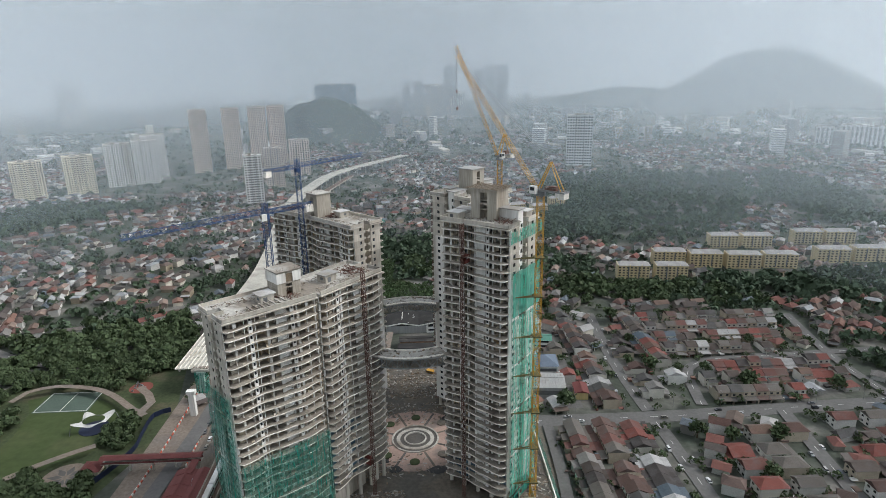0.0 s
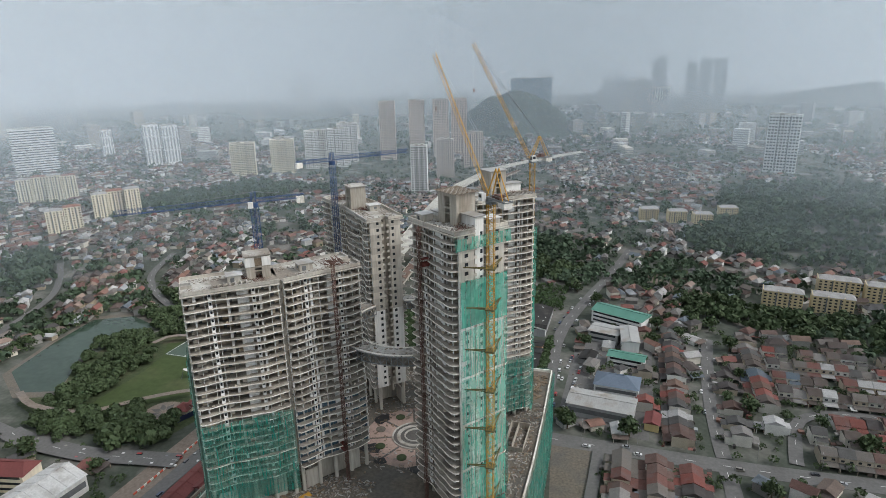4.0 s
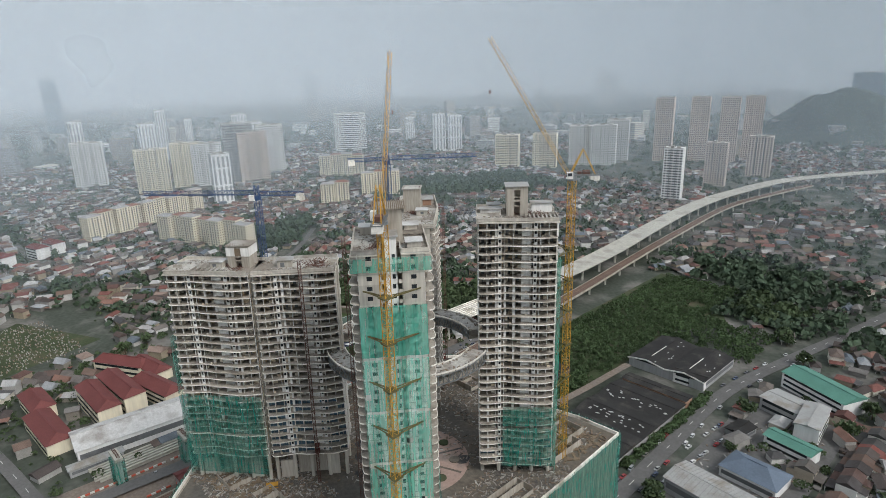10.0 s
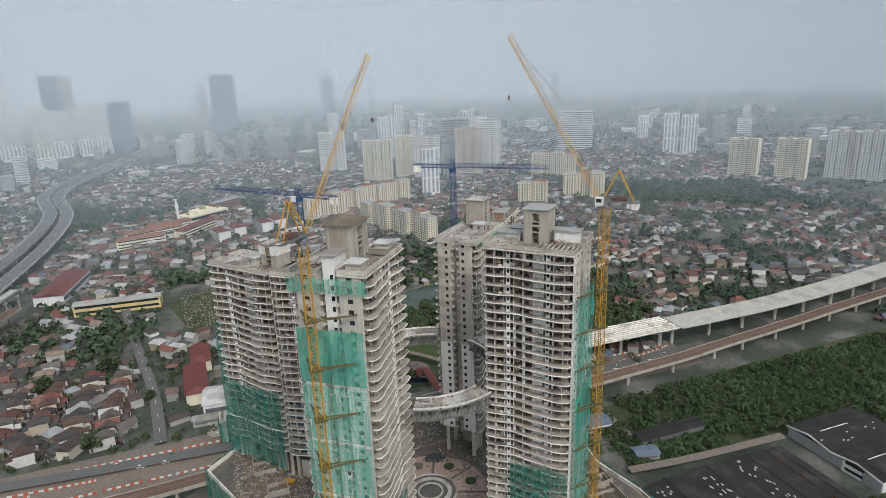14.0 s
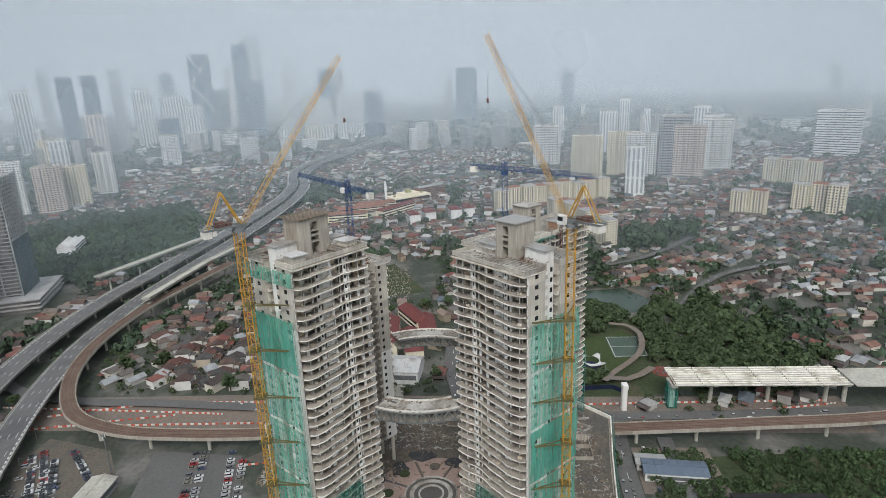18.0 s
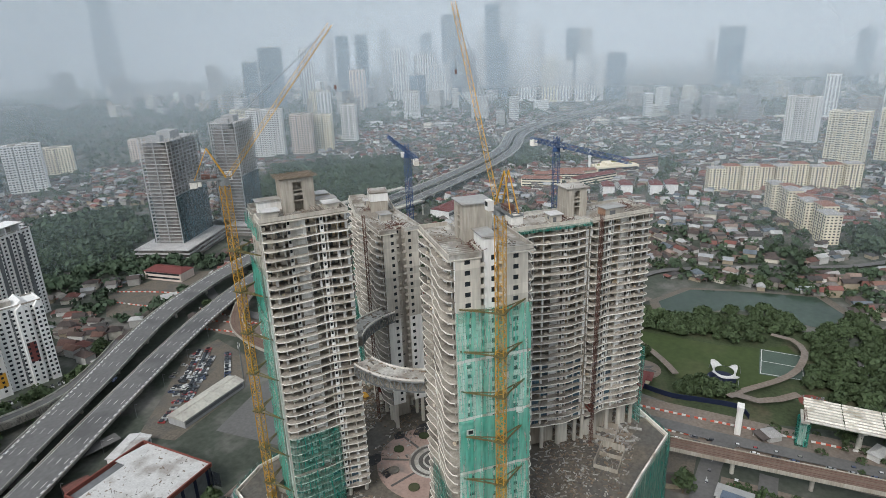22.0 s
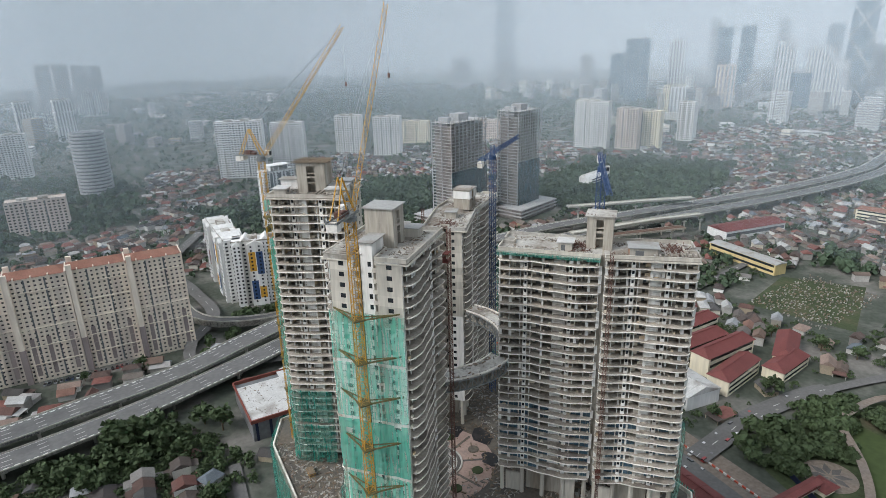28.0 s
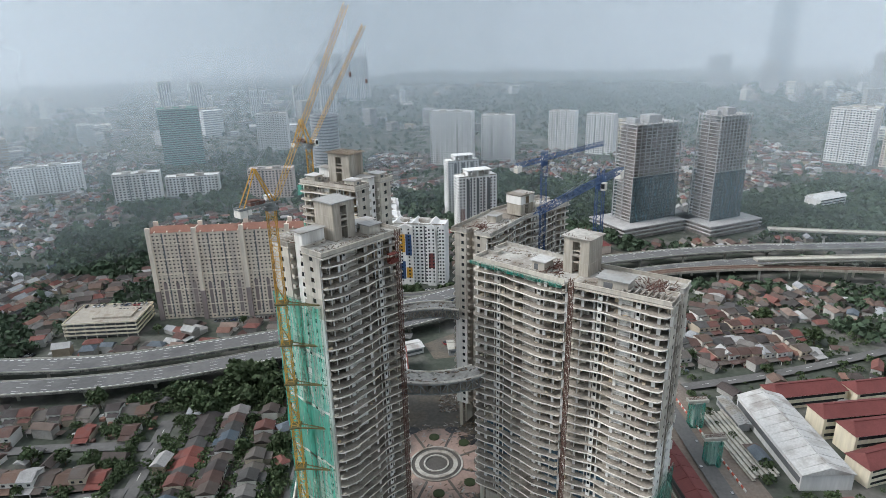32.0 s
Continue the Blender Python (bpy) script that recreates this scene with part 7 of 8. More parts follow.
def free(x, y, r):
    for a, b, c, d, disc in BLOCKED:
        if disc:
            if (x - a) ** 2 + (y - b) ** 2 < (c + r) ** 2:
                return False
        elif a - r < x < b + r and c - r < y < d + r:
            return False
    for pts, hw in NEARLINES:
        if ((pts[:, 0] - x) ** 2 + (pts[:, 1] - y) ** 2).min() < (hw + r + 3) ** 2:
            return False
    return True


WOODS = [
    [(120, 500), (250, 482), (470, 500), (480, 556), (240, 540), (126, 560)],
    [(150, 700), (330, 690), (520, 900), (600, 1120), (260, 1160), (180, 900)],
    [(-420, -110), (-330, -240), (-480, -330), (-700, -260), (-560, -110)],
    [(-230, -110), (-330, -330), (-160, -500), (20, -360), (-20, -230), (-140, -200)],
    [(-30, -1900), (-1500, -1900), (-1700, -900), (-900, -760), (-300, -900)],
    [(-160, 400), (-300, 402), (-340, 430), (-180, 470)],
    [(150, 84), (112, 58), (84, 74), (88, 104), (112, 116), (140, 108)],
    [(-160, 250), (-215, 240), (-262, 262), (-226, 262), (-165, 300)],
    [(-60, -50), (-20, -30), (30, -8), (64, 8), (62, -8), (34, -48), (-30, -54)],
    [(547, 951), (663, 1164), (693, 981), (601, 754), (526, 732)],
    [(-745, -12), (-800, -75), (-905, -110), (-960, -60), (-800, 15)],
    [(-790, 28), (-840, 30), (-850, 82), (-800, 84)],
    [(-812, 190), (-850, 196), (-846, 230), (-806, 226)],
    [(-490, 425), (-530, 425), (-590, 500), (-560, 540), (-500, 470)],
    [(-440, 100), (-490, 96), (-500, 130), (-455, 140)],
    [(60, -400), (320, -300), (500, -600), (300, -800), (100, -700)],
    [(-60, 640), (20, 560), (40, 700), (-30, 760), (-110, 700)],
    [(-700, 760), (-560, 740), (-420, 960), (-600, 980)],
    [(-412, -1560), (-1000, -3300), (-1617, -2692), (-1560, -1565), (-814, -1051), (-640, -1300)],
    [(-252, -457), (-337, -410), (-215, -225), (-168, -287)],
    [(-452, -321), (-478, -242), (-375, -145), (-395, -235)],
    [(-624, -404), (-774, -233), (-570, -112), (-430, -135), (-420, -230)],
    [(386, -271), (295, -268), (230, -177), (272, -117), (330, -129)],
    [(134, 768), (190, 898), (283, 1035), (254, 751), (170, 719)],
    [(-327, 452), (-248, 466), (-206, 498), (-180, 420), (-200, 404), (-300, 404)],
    [(-486, -2204), (-1543, -2005), (-1741, -1316), (-1080, -1305), (-368, -1345)],
]


def wooded(x, y):
    return any(inside(x, y, w) for w in WOODS)


def house_geo(w, d, h, rise, hip, porch, row=False):
    wall = Geo().box(-w / 2, w / 2, -d / 2, d / 2, 0, h)
    roof = Geo()
    if row:
        a, b = w / 2, d / 2 + 0.5
        roof.add([(-a, -b, h), (a, -b, h), (a, b, h), (-a, b, h), (-a, 0, h + rise), (a, 0, h + rise)], [(3, 2, 1, 0), (0, 1, 5, 4), (2, 3, 4, 5), (1, 2, 5), (3, 0, 4)])
        wall.box(-a + 0.2, a * 0.5, d / 2, d / 2 + 3.4, 0, h * 0.7)
        roof.add([(-a, d / 2, h * 0.7 + 0.5), (a * 0.55, d / 2, h * 0.7 + 0.5), (a * 0.55, d / 2 + 3.8, h * 0.7), (-a, d / 2 + 3.8, h * 0.7)], [(0, 1, 2, 3)])
        wall.box(-a, -a + 0.25, -d / 2 - 4.2, -d / 2 - 3.9, 0, 2.6).box(a - 0.25, a, -d / 2 - 4.2, -d / 2 - 3.9, 0, 2.6)
        p = (-a, a) if porch else (-a, a * 0.2)
        roof.add([(p[0], -d / 2 - 4.4, 2.6), (p[1], -d / 2 - 4.4, 2.6), (p[1], -d / 2, 3.1), (p[0], -d / 2, 3.1), (p[0], -d / 2 - 4.4, 2.75), (p[1], -d / 2 - 4.4, 2.75), (p[1], -d / 2, 3.25), (p[0], -d / 2, 3.25)], [(3, 2, 1, 0), (4, 5, 6, 7), (0, 1, 5, 4), (1, 2, 6, 5), (2, 3, 7, 6), (3, 0, 4, 7)])
        return wall, roof
    o = 0.6
    e = d * 0.32 if hip else 0.0
    x0, x1, y0, y1 = -w / 2 - o, w / 2 + o, -d / 2 - o, d / 2 + o
    roof.add([(x0, y0, h), (x1, y0, h), (x1, y1, h), (x0, y1, h), (0, y0 + e, h + rise), (0, y1 - e, h + rise)], [(3, 2, 1, 0), (0, 1, 4), (1, 2, 5, 4), (2, 3, 5), (3, 0, 4, 5)])
    if porch:
        wall.box(-w / 2, -w / 2 + 0.3, -d / 2 - 4, -d / 2 - 3.7, 0, 2.6).box(w / 2 - 0.3, w / 2, -d / 2 - 4, -d / 2 - 3.7, 0, 2.6)
        roof.add([(x0, -d / 2 - 4.4, 2.6), (x1, -d / 2 - 4.4, 2.6), (x1, -d / 2, 3.2), (x0, -d / 2, 3.2), (x0, -d / 2 - 4.4, 2.8), (x1, -d / 2 - 4.4, 2.8), (x1, -d / 2, 3.4), (x0, -d / 2, 3.4)], [(3, 2, 1, 0), (4, 5, 6, 7), (0, 1, 5, 4), (1, 2, 6, 5), (2, 3, 7, 6), (3, 0, 4, 7)])
    return wall, roof


ROOF_MATS = [mat(f"house_roof", c, 0.9, var=0.35, scale=0.6, stain=(c[0] * 0.6 + 0.03, c[1] * 0.6 + 0.03, c[2] * 0.6 + 0.03), stain_at=0.56, pieces=True) for c in ROOF_COLS]
WALL_MATS = [mat("house_render", c, 0.9, var=0.2, scale=0.5, pieces=True) for c in ((0.52, 0.50, 0.45), (0.6, 0.59, 0.56), (0.44, 0.38, 0.3))]
ROOF_NAMES = ["dark brown", "brick-red", "weathered brown", "pale grey", "rust-red", "charcoal", "orange-tan", "whitish sheet", "dark tiled", "blue-grey", "grey-brown", "bright red"]
KINDS = {}


def house(x, y, turn, rng, terrace, shade=None):
    """A house with its wall, roof, door side windows and porch."""
    v, rc = rng.randrange(4), rng.choice((0, 0, 1, 1, 1, 2, 3, 4, 4, 5, 5, 6, 7, 8, 8, 9, 10, 11, 11))
    if shade is not None and rng.random() < 0.3:
        rc = shade
    if shade is not None and terrace and rng.random() < 0.45:
        v = (0, 1, 3)[shade % 3]
    key = (v, rc, terrace)
    if key not in KINDS:
        w, d, h, rise, hip, porch = (7.9, 9.5, 3.6, 2.2, False, True) if terrace else ((10, 13, 4.2, 3, True, True), (9, 14, 6.5, 2.8, True, False), (12, 11, 4.0, 2.6, False, True), (8.5, 12, 6.2, 2.4, False, False))[v]
        if terrace:
            h += (0, 2.8, 0.4, 3.0)[v]
            d += (0, -0.8, 1, 0.4)[v]
            porch = v != 2
        wall, roof = house_geo(w, d, h, rise, hip, porch, terrace)
        own = thing("house", f"{'terraced' if terrace else 'detached'} house with {ROOF_NAMES[rc]} roof and pale walls", "house", x, y, 0, turn, group="houses beside the site")
        part("wall", wall, WALL_MATS[(v + rc) % 3], own)
        part("roof", roof, ROOF_MATS[rc], own)
        g = Geo()
        for s in (-1, 1):
            for i in (-0.27, 0.22):
                g.box(w * i - 0.8, w * i + 0.8, s * (d / 2) - 0.05, s * (d / 2) + 0.05, 1.0, 2.2)
                if h > 6:
                    g.box(w * i - 0.8, w * i + 0.8, s * (d / 2) - 0.05, s * (d / 2) + 0.05, 4.0, 5.2)
        tagged(part("windows", g, PANE, own), kind="stuff")
        KINDS[key] = own
        return own
    return copy_thing(KINDS[key], pose(x, y, 0, 0, 0, turn))


rng = random.Random(17)
PLACED = []


def terrace_rows(x0, x1, y0, y1, turn, gap, rows_along_x, singles):
    """Rows of houses in a plan box, as things of their own."""
    made = 0
    w = 12.5 if not singles else 15
    if rows_along_x:
        ys, xs = np.arange(y0, y1, gap), np.arange(x0, x1, 8.0 if not singles else 15)
    else:
        ys, xs = np.arange(y0, y1, 8.0 if not singles else 15), np.arange(x0, x1, gap)
    for i, yy in enumerate(ys):
        for j, xx in enumerate(xs):
            k = i if rows_along_x else j
            x, y = xx + rng.uniform(-0.1, 0.1), yy + rng.uniform(-0.1, 0.1)
            if rng.random() < 0.07 or not free(x, y, 5) or wooded(x, y):
                continue
            t = (0 if rows_along_x else 90) + (180 if k % 2 else 0) + turn
            house(x, y, t, rng, not singles, (0, 2, 8, 1, 10, 4)[(k + int(x0)) % 6])
            PLACED.append((x, y))
            made += 1
    return made


terrace_rows(82, 128, 205, 308, 0, 17, False, False)
terrace_rows(146, 204, 215, 308, 0, 19, False, True)
terrace_rows(94, 128, 330, 470, 0, 18, False, False)
terrace_rows(144, 168, 332, 470, 0, 19, False, False)
terrace_rows(184, 282, 334, 380, 0, 19, True, False)
terrace_rows(176, 282, 398, 470, 0, 19, True, False)
terrace_rows(218, 290, 225, 306, 0, 20, False, True)
terrace_rows(82, 128, 124, 204, 0, 17, False, False)
terrace_rows(148, 230, 112, 176, 0, 19, True, False)
terrace_rows(-260, -165, 30, 105, 10, 20, True, False)

# the rest of the town: many joined small houses
def pocket(x, y):
    """Where gardens and trees leave no room for houses."""
    return noise.noise((x * 0.021, y * 0.021, 7.0)) + 0.5 * noise.noise((x * 0.006, y * 0.006, 4.0)) > 0.16


def town(cx, cy, half, seed, far):
    """Joined walls and roofs of filler houses within a square."""
    r = random.Random(seed)
    wall, roof = Geo(), Geo()
    cell = 70.0
    done = 0
    gx = int(2 * half / cell)
    for a in range(gx):
        for b in range(gx):
            ox, oy = cx - half + (a + 0.5) * cell, cy - half + (b + 0.5) * cell
            v = noise.noise((ox * 0.0023, oy * 0.0023, 3.1))
            if v < -0.5 or wooded(ox, oy):
                continue
            ang = math.floor(noise.noise((ox * 0.003, oy * 0.003, 9.0)) * 8) * 0.35
            ca, sa = math.cos(ang), math.sin(ang)
            for i in range(-4, 5):
                for j in (-1.5, -0.5, 0.5, 1.5):
                    if r.random() < 0.2:
                        continue
                    lx, ly = i * 8.2 + r.uniform(-1.2, 1.2), j * 17.5 + r.uniform(-1.5, 1.5)
                    if abs(lx) > cell / 2 or abs(ly) > cell / 2:
                        continue
                    x, y = ox + ca * lx - sa * ly, oy + sa * lx + ca * ly
                    if abs(x) > 4800 or abs(y) > 4800 or wooded(x, y) or pocket(x, y) or not free(x, y, 7):
                        continue
                    if any((x - px) ** 2 + (y - py) ** 2 < 180 for px, py in PLACED) if math.hypot(x - 150, y - 300) < 260 else False:
                        continue
                    w, d = r.uniform(5.4, 7.9), r.uniform(8, 12.5)
                    h = r.choice((3.4, 3.6, 6.2))
                    m = Matrix.Translation((x, y, 0)) @ Matrix.Rotation(ang + (math.pi if j > 0 else 0) + r.uniform(-0.06, 0.06), 4, "Z")
                    wg, rg = house_geo(w, d, h, r.uniform(1.8, 3.2), r.random() < 0.4, r.random() < 0.3 and not far)
                    wall.add([tuple(m @ Vector(p)) for p in wg.v], wg.f)
                    roof.add([tuple(m @ Vector(p)) for p in rg.v], rg.f)
                    # a lean-to or awning at the back
                    if not far and r.random() < 0.7:
                        a0, b0, z0 = r.uniform(-w / 2, 0), d / 2 + 0.65, r.uniform(2.3, 3.0)
                        roof.box(a0, a0 + r.uniform(2, 4.5), b0, b0 + r.uniform(1.6, 4.0), z0, z0 + 0.18, m)
                    done += 1
                    HOUSES.setdefault((int(x // 12), int(y // 12)), []).append((x, y))
    if done:
        own = thing("town_houses", "dense low houses with red, brown and grey roofs", "houses", cx, cy, 0, kind="stuff")
        for g in (wall, roof):
            g.v = [(p[0] - cx, p[1] - cy, p[2]) for p in g.v]
        part("walls", wall, WALLS, own)
        part("roofs", roof, ROOFS, own)
    return done


HOUSES = {}


def near_house(x, y, r):
    a, b = int(x // 12), int(y // 12)
    return any((x - p) ** 2 + (y - q) ** 2 < r * r for i in (-1, 0, 1) for j in (-1, 0, 1) for p, q in HOUSES.get((a + i, b + j), ()))


for px, py in PLACED:
    HOUSES.setdefault((int(px // 12), int(py // 12)), []).append((px, py))


def infill(seed, n, limit):
    """Small houses that fill the gaps between the rows."""
    r = random.Random(seed)
    wall, roof = Geo(), Geo()
    for _ in range(n):
        a, d = r.uniform(0, 2 * math.pi), r.uniform(90, limit)
        x, y = -5 + d * math.cos(a), 232 + d * math.sin(a)
        if near_house(x, y, 11.5) or wooded(x, y) or (d > 330 and pocket(x, y)) or not free(x, y, 4.5):
            continue
        HOUSES.setdefault((int(x // 12), int(y // 12)), []).append((x, y))
        ang = math.floor(noise.noise((x * 0.003, y * 0.003, 9.0)) * 8) * 0.35 + r.choice((0, math.pi / 2))
        m = Matrix.Translation((x, y, 0)) @ Matrix.Rotation(ang + r.uniform(-0.06, 0.06), 4, "Z")
        wg, rg = house_geo(r.uniform(5.5, 8.5), r.uniform(7, 12), r.choice((3.2, 3.4, 5.8)), r.uniform(1.4, 2.6), r.random() < 0.4, r.random() < 0.4)
        wall.add([tuple(m @ Vector(p)) for p in wg.v], wg.f)
        roof.add([tuple(m @ Vector(p)) for p in rg.v], rg.f)
    own = thing("town_houses", "closely packed small houses with mixed roofs", "houses", 0, 0, 0, kind="stuff")
    part("walls", wall, WALLS, own)
    part("roofs", roof, ROOFS, own)


for i, (cx, cy) in enumerate([(-400, 700), (300, 800), (-400, 150), (420, 230), (-350, -350), (350, -350), (-1100, 500), (-1100, -150), (-1000, 1200), (0, 1500), (800, 1300), (1000, 500), (900, -500)]):
    town(cx, cy, 350, i + 100, math.hypot(cx, cy - 230) > 900)
infill(55, 9000, 620)
rng = random.Random(77)
# mid-rise blocks scattered in the distance
far_wall, far_win = Geo(), Geo()
for k in range(2300):
    a, d = (rng.uniform(0, 2 * math.pi), rng.uniform(1250, 4300)) if k > 260 else (rng.uniform(3.35, 4.15), rng.uniform(1900, 3300))
    x, y = d * math.cos(a), 230 + d * math.sin(a)
    if (wooded(x, y) and k > 260) or not free(x, y, 20):
        continue
    w, dd, h = rng.uniform(16, 48), rng.uniform(14, 26), rng.choice((10, 12, 12, 14, 16, 20, 30, 45, 60)) if k > 260 else rng.choice((16, 20, 30, 40, 50))
    m = Matrix.Translation((x, y, 0)) @ Matrix.Rotation(rng.uniform(0, 3.14), 4, "Z")
    far_wall.box(-w / 2, w / 2, -dd / 2, dd / 2, 0, h, m)
    for k in range(int(h / 5)):
        far_win.box(-w / 2 - 0.2, w / 2 + 0.2, -dd / 2 - 0.2, dd / 2 + 0.2, k * 5 + 2, k * 5 + 4, m)
far = thing("distant_blocks", "scattered pale blocks in the hazy distance", "buildings", 0, 0, 0, kind="stuff")
part("walls", far_wall, WALLS, far)
part("window_bands", far_win, FARWIN, far)

# ---- trees ----
def tree_parts(r, seed, clumps, leaves):
    """Crown of many small leaf clumps round limb ends, with gaps."""
    rg = random.Random(seed)
    crown = Geo()
    for _ in range(clumps):
        a, e, q = rg.uniform(0, 2 * math.pi), rg.uniform(-0.35, 1.45), r * rg.uniform(0.45, 0.95)
        c = Vector((q * math.cos(a) * math.cos(e), q * math.sin(a) * math.cos(e), r * 1.15 + q * math.sin(e) * 0.8))
        for _ in range(leaves):
            o = Vector((rg.gauss(0, 1), rg.gauss(0, 1), rg.gauss(0, 0.8))) * (r * 0.17)
            n = Vector((rg.gauss(0, 1), rg.gauss(0, 1), rg.gauss(0.8, 1))).normalized()
            s = n.orthogonal().normalized() * r * rg.uniform(0.10, 0.2)
            t = n.cross(s)
            p = c + o
            crown.add([tuple(p - s - t * 0.6), tuple(p + s - t), tuple(p + s * 0.7 + t), tuple(p - s * 0.8 + t * 0.7)], [(0, 1, 2, 3)])
    trunk = Geo().tube(0, 0, 0, r * 0.9, r * 0.09, r * 0.05, 8)
    for k in range(5):
        a = k * 1.26 + rg.uniform(-0.3, 0.3)
        trunk.beam((0, 0, r * (0.45 + 0.08 * k)), (r * 0.6 * math.cos(a), r * 0.6 * math.sin(a), r * 1.3), r * 0.05)
    return trunk, crown


TREES = []
for k in range(5):
    t, c = tree_parts(1.0, 300 + k, 26, 11)
    own = thing("tree", "broad dark green roadside tree", "tree", *((92, 76), (116, 96), (100, 110), (128, 104), (112, 80))[k], 0, group="trees near the site")
    own.scale = (5 + k * 0.6,) * 3
    part("trunk", t, BARK, own)
    part("crown", c, LEAF, own)
    TREES.append(own)
for k, (x, y, r) in enumerate(((100, 92, 9.5), (108, 84, 8.0), (131, 106, 7.5), (58, 95, 7.0), (86, 100, 7.5), (121, 118, 6.5), (66, 84, 6.5), (92, 84, 7.5), (140, 100, 6.5), (116, 100, 7.0), (80, 112, 6.0))):
    c = copy_thing(TREES[k % 5], pose(x, y, 0, 0, 0, 47 * k))
    c.scale = (r,) * 3
rng = random.Random(3)
spots = 0
for _ in range(1500):
    if spots >= 95:
        break
    a, d = rng.uniform(0, 2 * math.pi), rng.uniform(100, 330)
    x, y = -5 + d * math.cos(a), 232 + d * math.sin(a)
    if not (free(x, y, 2.5)) or any((x - px) ** 2 + (y - py) ** 2 < 60 for px, py in PLACED):
        continue
    k = rng.randrange(5)
    c = copy_thing(TREES[k], pose(x, y, 0, 0, 0, rng.uniform(0, 360)))
    c.scale = (rng.uniform(2.6, 6.2),) * 3
    spots += 1


def wood(name, label, pts_fn, n, seed, r0, r1, quads, leaves=LEAF_FAR, leaf=1.0):
    """Joined crowns of a wood, each a loose heap of leafy facets."""
    rg = np.random.default_rng(seed)
    pts = pts_fn(n, random.Random(seed))
    if not pts:
        return
    P = np.array(pts)
    m = len(P)
    R = rg.uniform(r0, r1, m)
    u = rg.normal(size=(m, quads, 3))
    u /= np.linalg.norm(u, axis=2, keepdims=True)
    u[:, :, 2] = np.abs(u[:, :, 2]) * 1.0 - 0.25
    c = np.zeros((m, quads, 3))
    c[:, :, :2] = P[:, None, :]
    c[:, :, 2] = R[:, None] * 0.85
    c += u * R[:, None, None] * rg.uniform(0.55, 1.0, (m, quads, 1))
    nn = u + rg.normal(scale=0.5, size=u.shape)
    nn /= np.linalg.norm(nn, axis=2, keepdims=True)
    ref = rg.normal(size=u.shape)
    s = np.cross(nn, ref)
    s /= np.linalg.norm(s, axis=2, keepdims=True)
    t = np.cross(nn, s)
    size = R[:, None, None] * rg.uniform(0.28, 0.5, (m, quads, 1)) * leaf
    s, t = s * size, t * size
    q = np.stack([c - s - 0.7 * t, c + s - t, c + 0.8 * s + t, c - s + 0.8 * t], axis=2).reshape(-1, 3)
    me = bpy.data.meshes.new(name)
    me.from_pydata(q.tolist(), [], np.arange(len(q)).reshape(-1, 4).tolist())
    me.materials.append(leaves)
    tagged(link(name, me), label, "trees", kind="stuff")


def in_woods(near, r):
    """Crowns in the woods, either those near the site or those farther off."""
    out = []
    areas = [(w, max(p[0] for p in w) - min(p[0] for p in w), max(p[1] for p in w) - min(p[1] for p in w)) for w in WOODS]
    for w, dx, dy in areas:
        k = int(min(1400, dx * dy / 75))
        x0, y0 = min(p[0] for p in w), min(p[1] for p in w)
        for _ in range(k):
            x, y = x0 + r.random() * dx, y0 + r.random() * dy
            if inside(x, y, w):
                x, y = x + r.gauss(0, 9), y + r.gauss(0, 9)
                if free(x, y, 1) and (math.hypot(x + 5, y - 232) < 400) == bool(near):
                    out.append((x, y))
    return out


def among(n, r):
    out = []
    while len(out) < n:
        a, d = r.uniform(0, 2 * math.pi), 340 + 1290 * r.random() ** 1.3
        x, y = -5 + d * math.cos(a), 232 + d * math.sin(a)
        if (pocket(x, y) or r.random() < 0.25) and free(x, y, 1.5) and not any((x - px) ** 2 + (y - py) ** 2 < 55 for px, py in (PLACED if d < 400 else ())):
            out.append((x, y))
    return out


def yards(n, r):
    out = []
    while len(out) < n:
        x, y = r.choice(((r.uniform(66, 420), r.uniform(120, 490)), (r.uniform(-420, -120), r.uniform(-40, 480)), (r.uniform(50, 170), r.uniform(90, 210))))
        if free(x, y, 0.5) and not any((x - px) ** 2 + (y - py) ** 2 < 36 for px, py in PLACED):
            out.append((x, y))
    return out


def parkland(n, r):
    groves = [[(-262, 250), (-240, 266), (-213, 278), (-182, 284), (-172, 272), (-164, 254), (-198, 241), (-248, 240)], [(-194, 322), (-180, 334), (-168, 316), (-167, 303), (-182, 299), (-186, 308)], [(-246, 262), (-246, 320), (-252, 346), (-274, 362), (-286, 330), (-272, 290), (-270, 262)], [(-274, 372), (-240, 376), (-205, 372), (-184, 392), (-166, 400), (-170, 430), (-290, 430), (-320, 404)], [(-358, 300), (-360, 400), (-372, 400), (-372, 290)], [(-276, 300), (-288, 302), (-302, 324), (-311, 352), (-297, 370), (-282, 372), (-270, 340)]]
    out = []
    while len(out) < n:
        x, y = r.uniform(-372, -160), r.uniform(238, 432)
        if any(inside(x, y, w) for w in groves) and not inside(x, y, pond_pts) and (x + 191) ** 2 + (y - 374) ** 2 > 110 and (x + 190) ** 2 + (y - 280) ** 2 > 190:
            out.append((x, y))
    return out


def distant(n, r):
    out = []
    while len(out) < n:
        a, d = r.uniform(0, 2 * math.pi), r.uniform(1300, 3800)
        x, y = -5 + d * math.cos(a), 232 + d * math.sin(a)
        if noise.noise((x * 0.004, y * 0.004, 2.0)) > r.uniform(-0.5, 0.4):
            out.append((x, y))
    return out


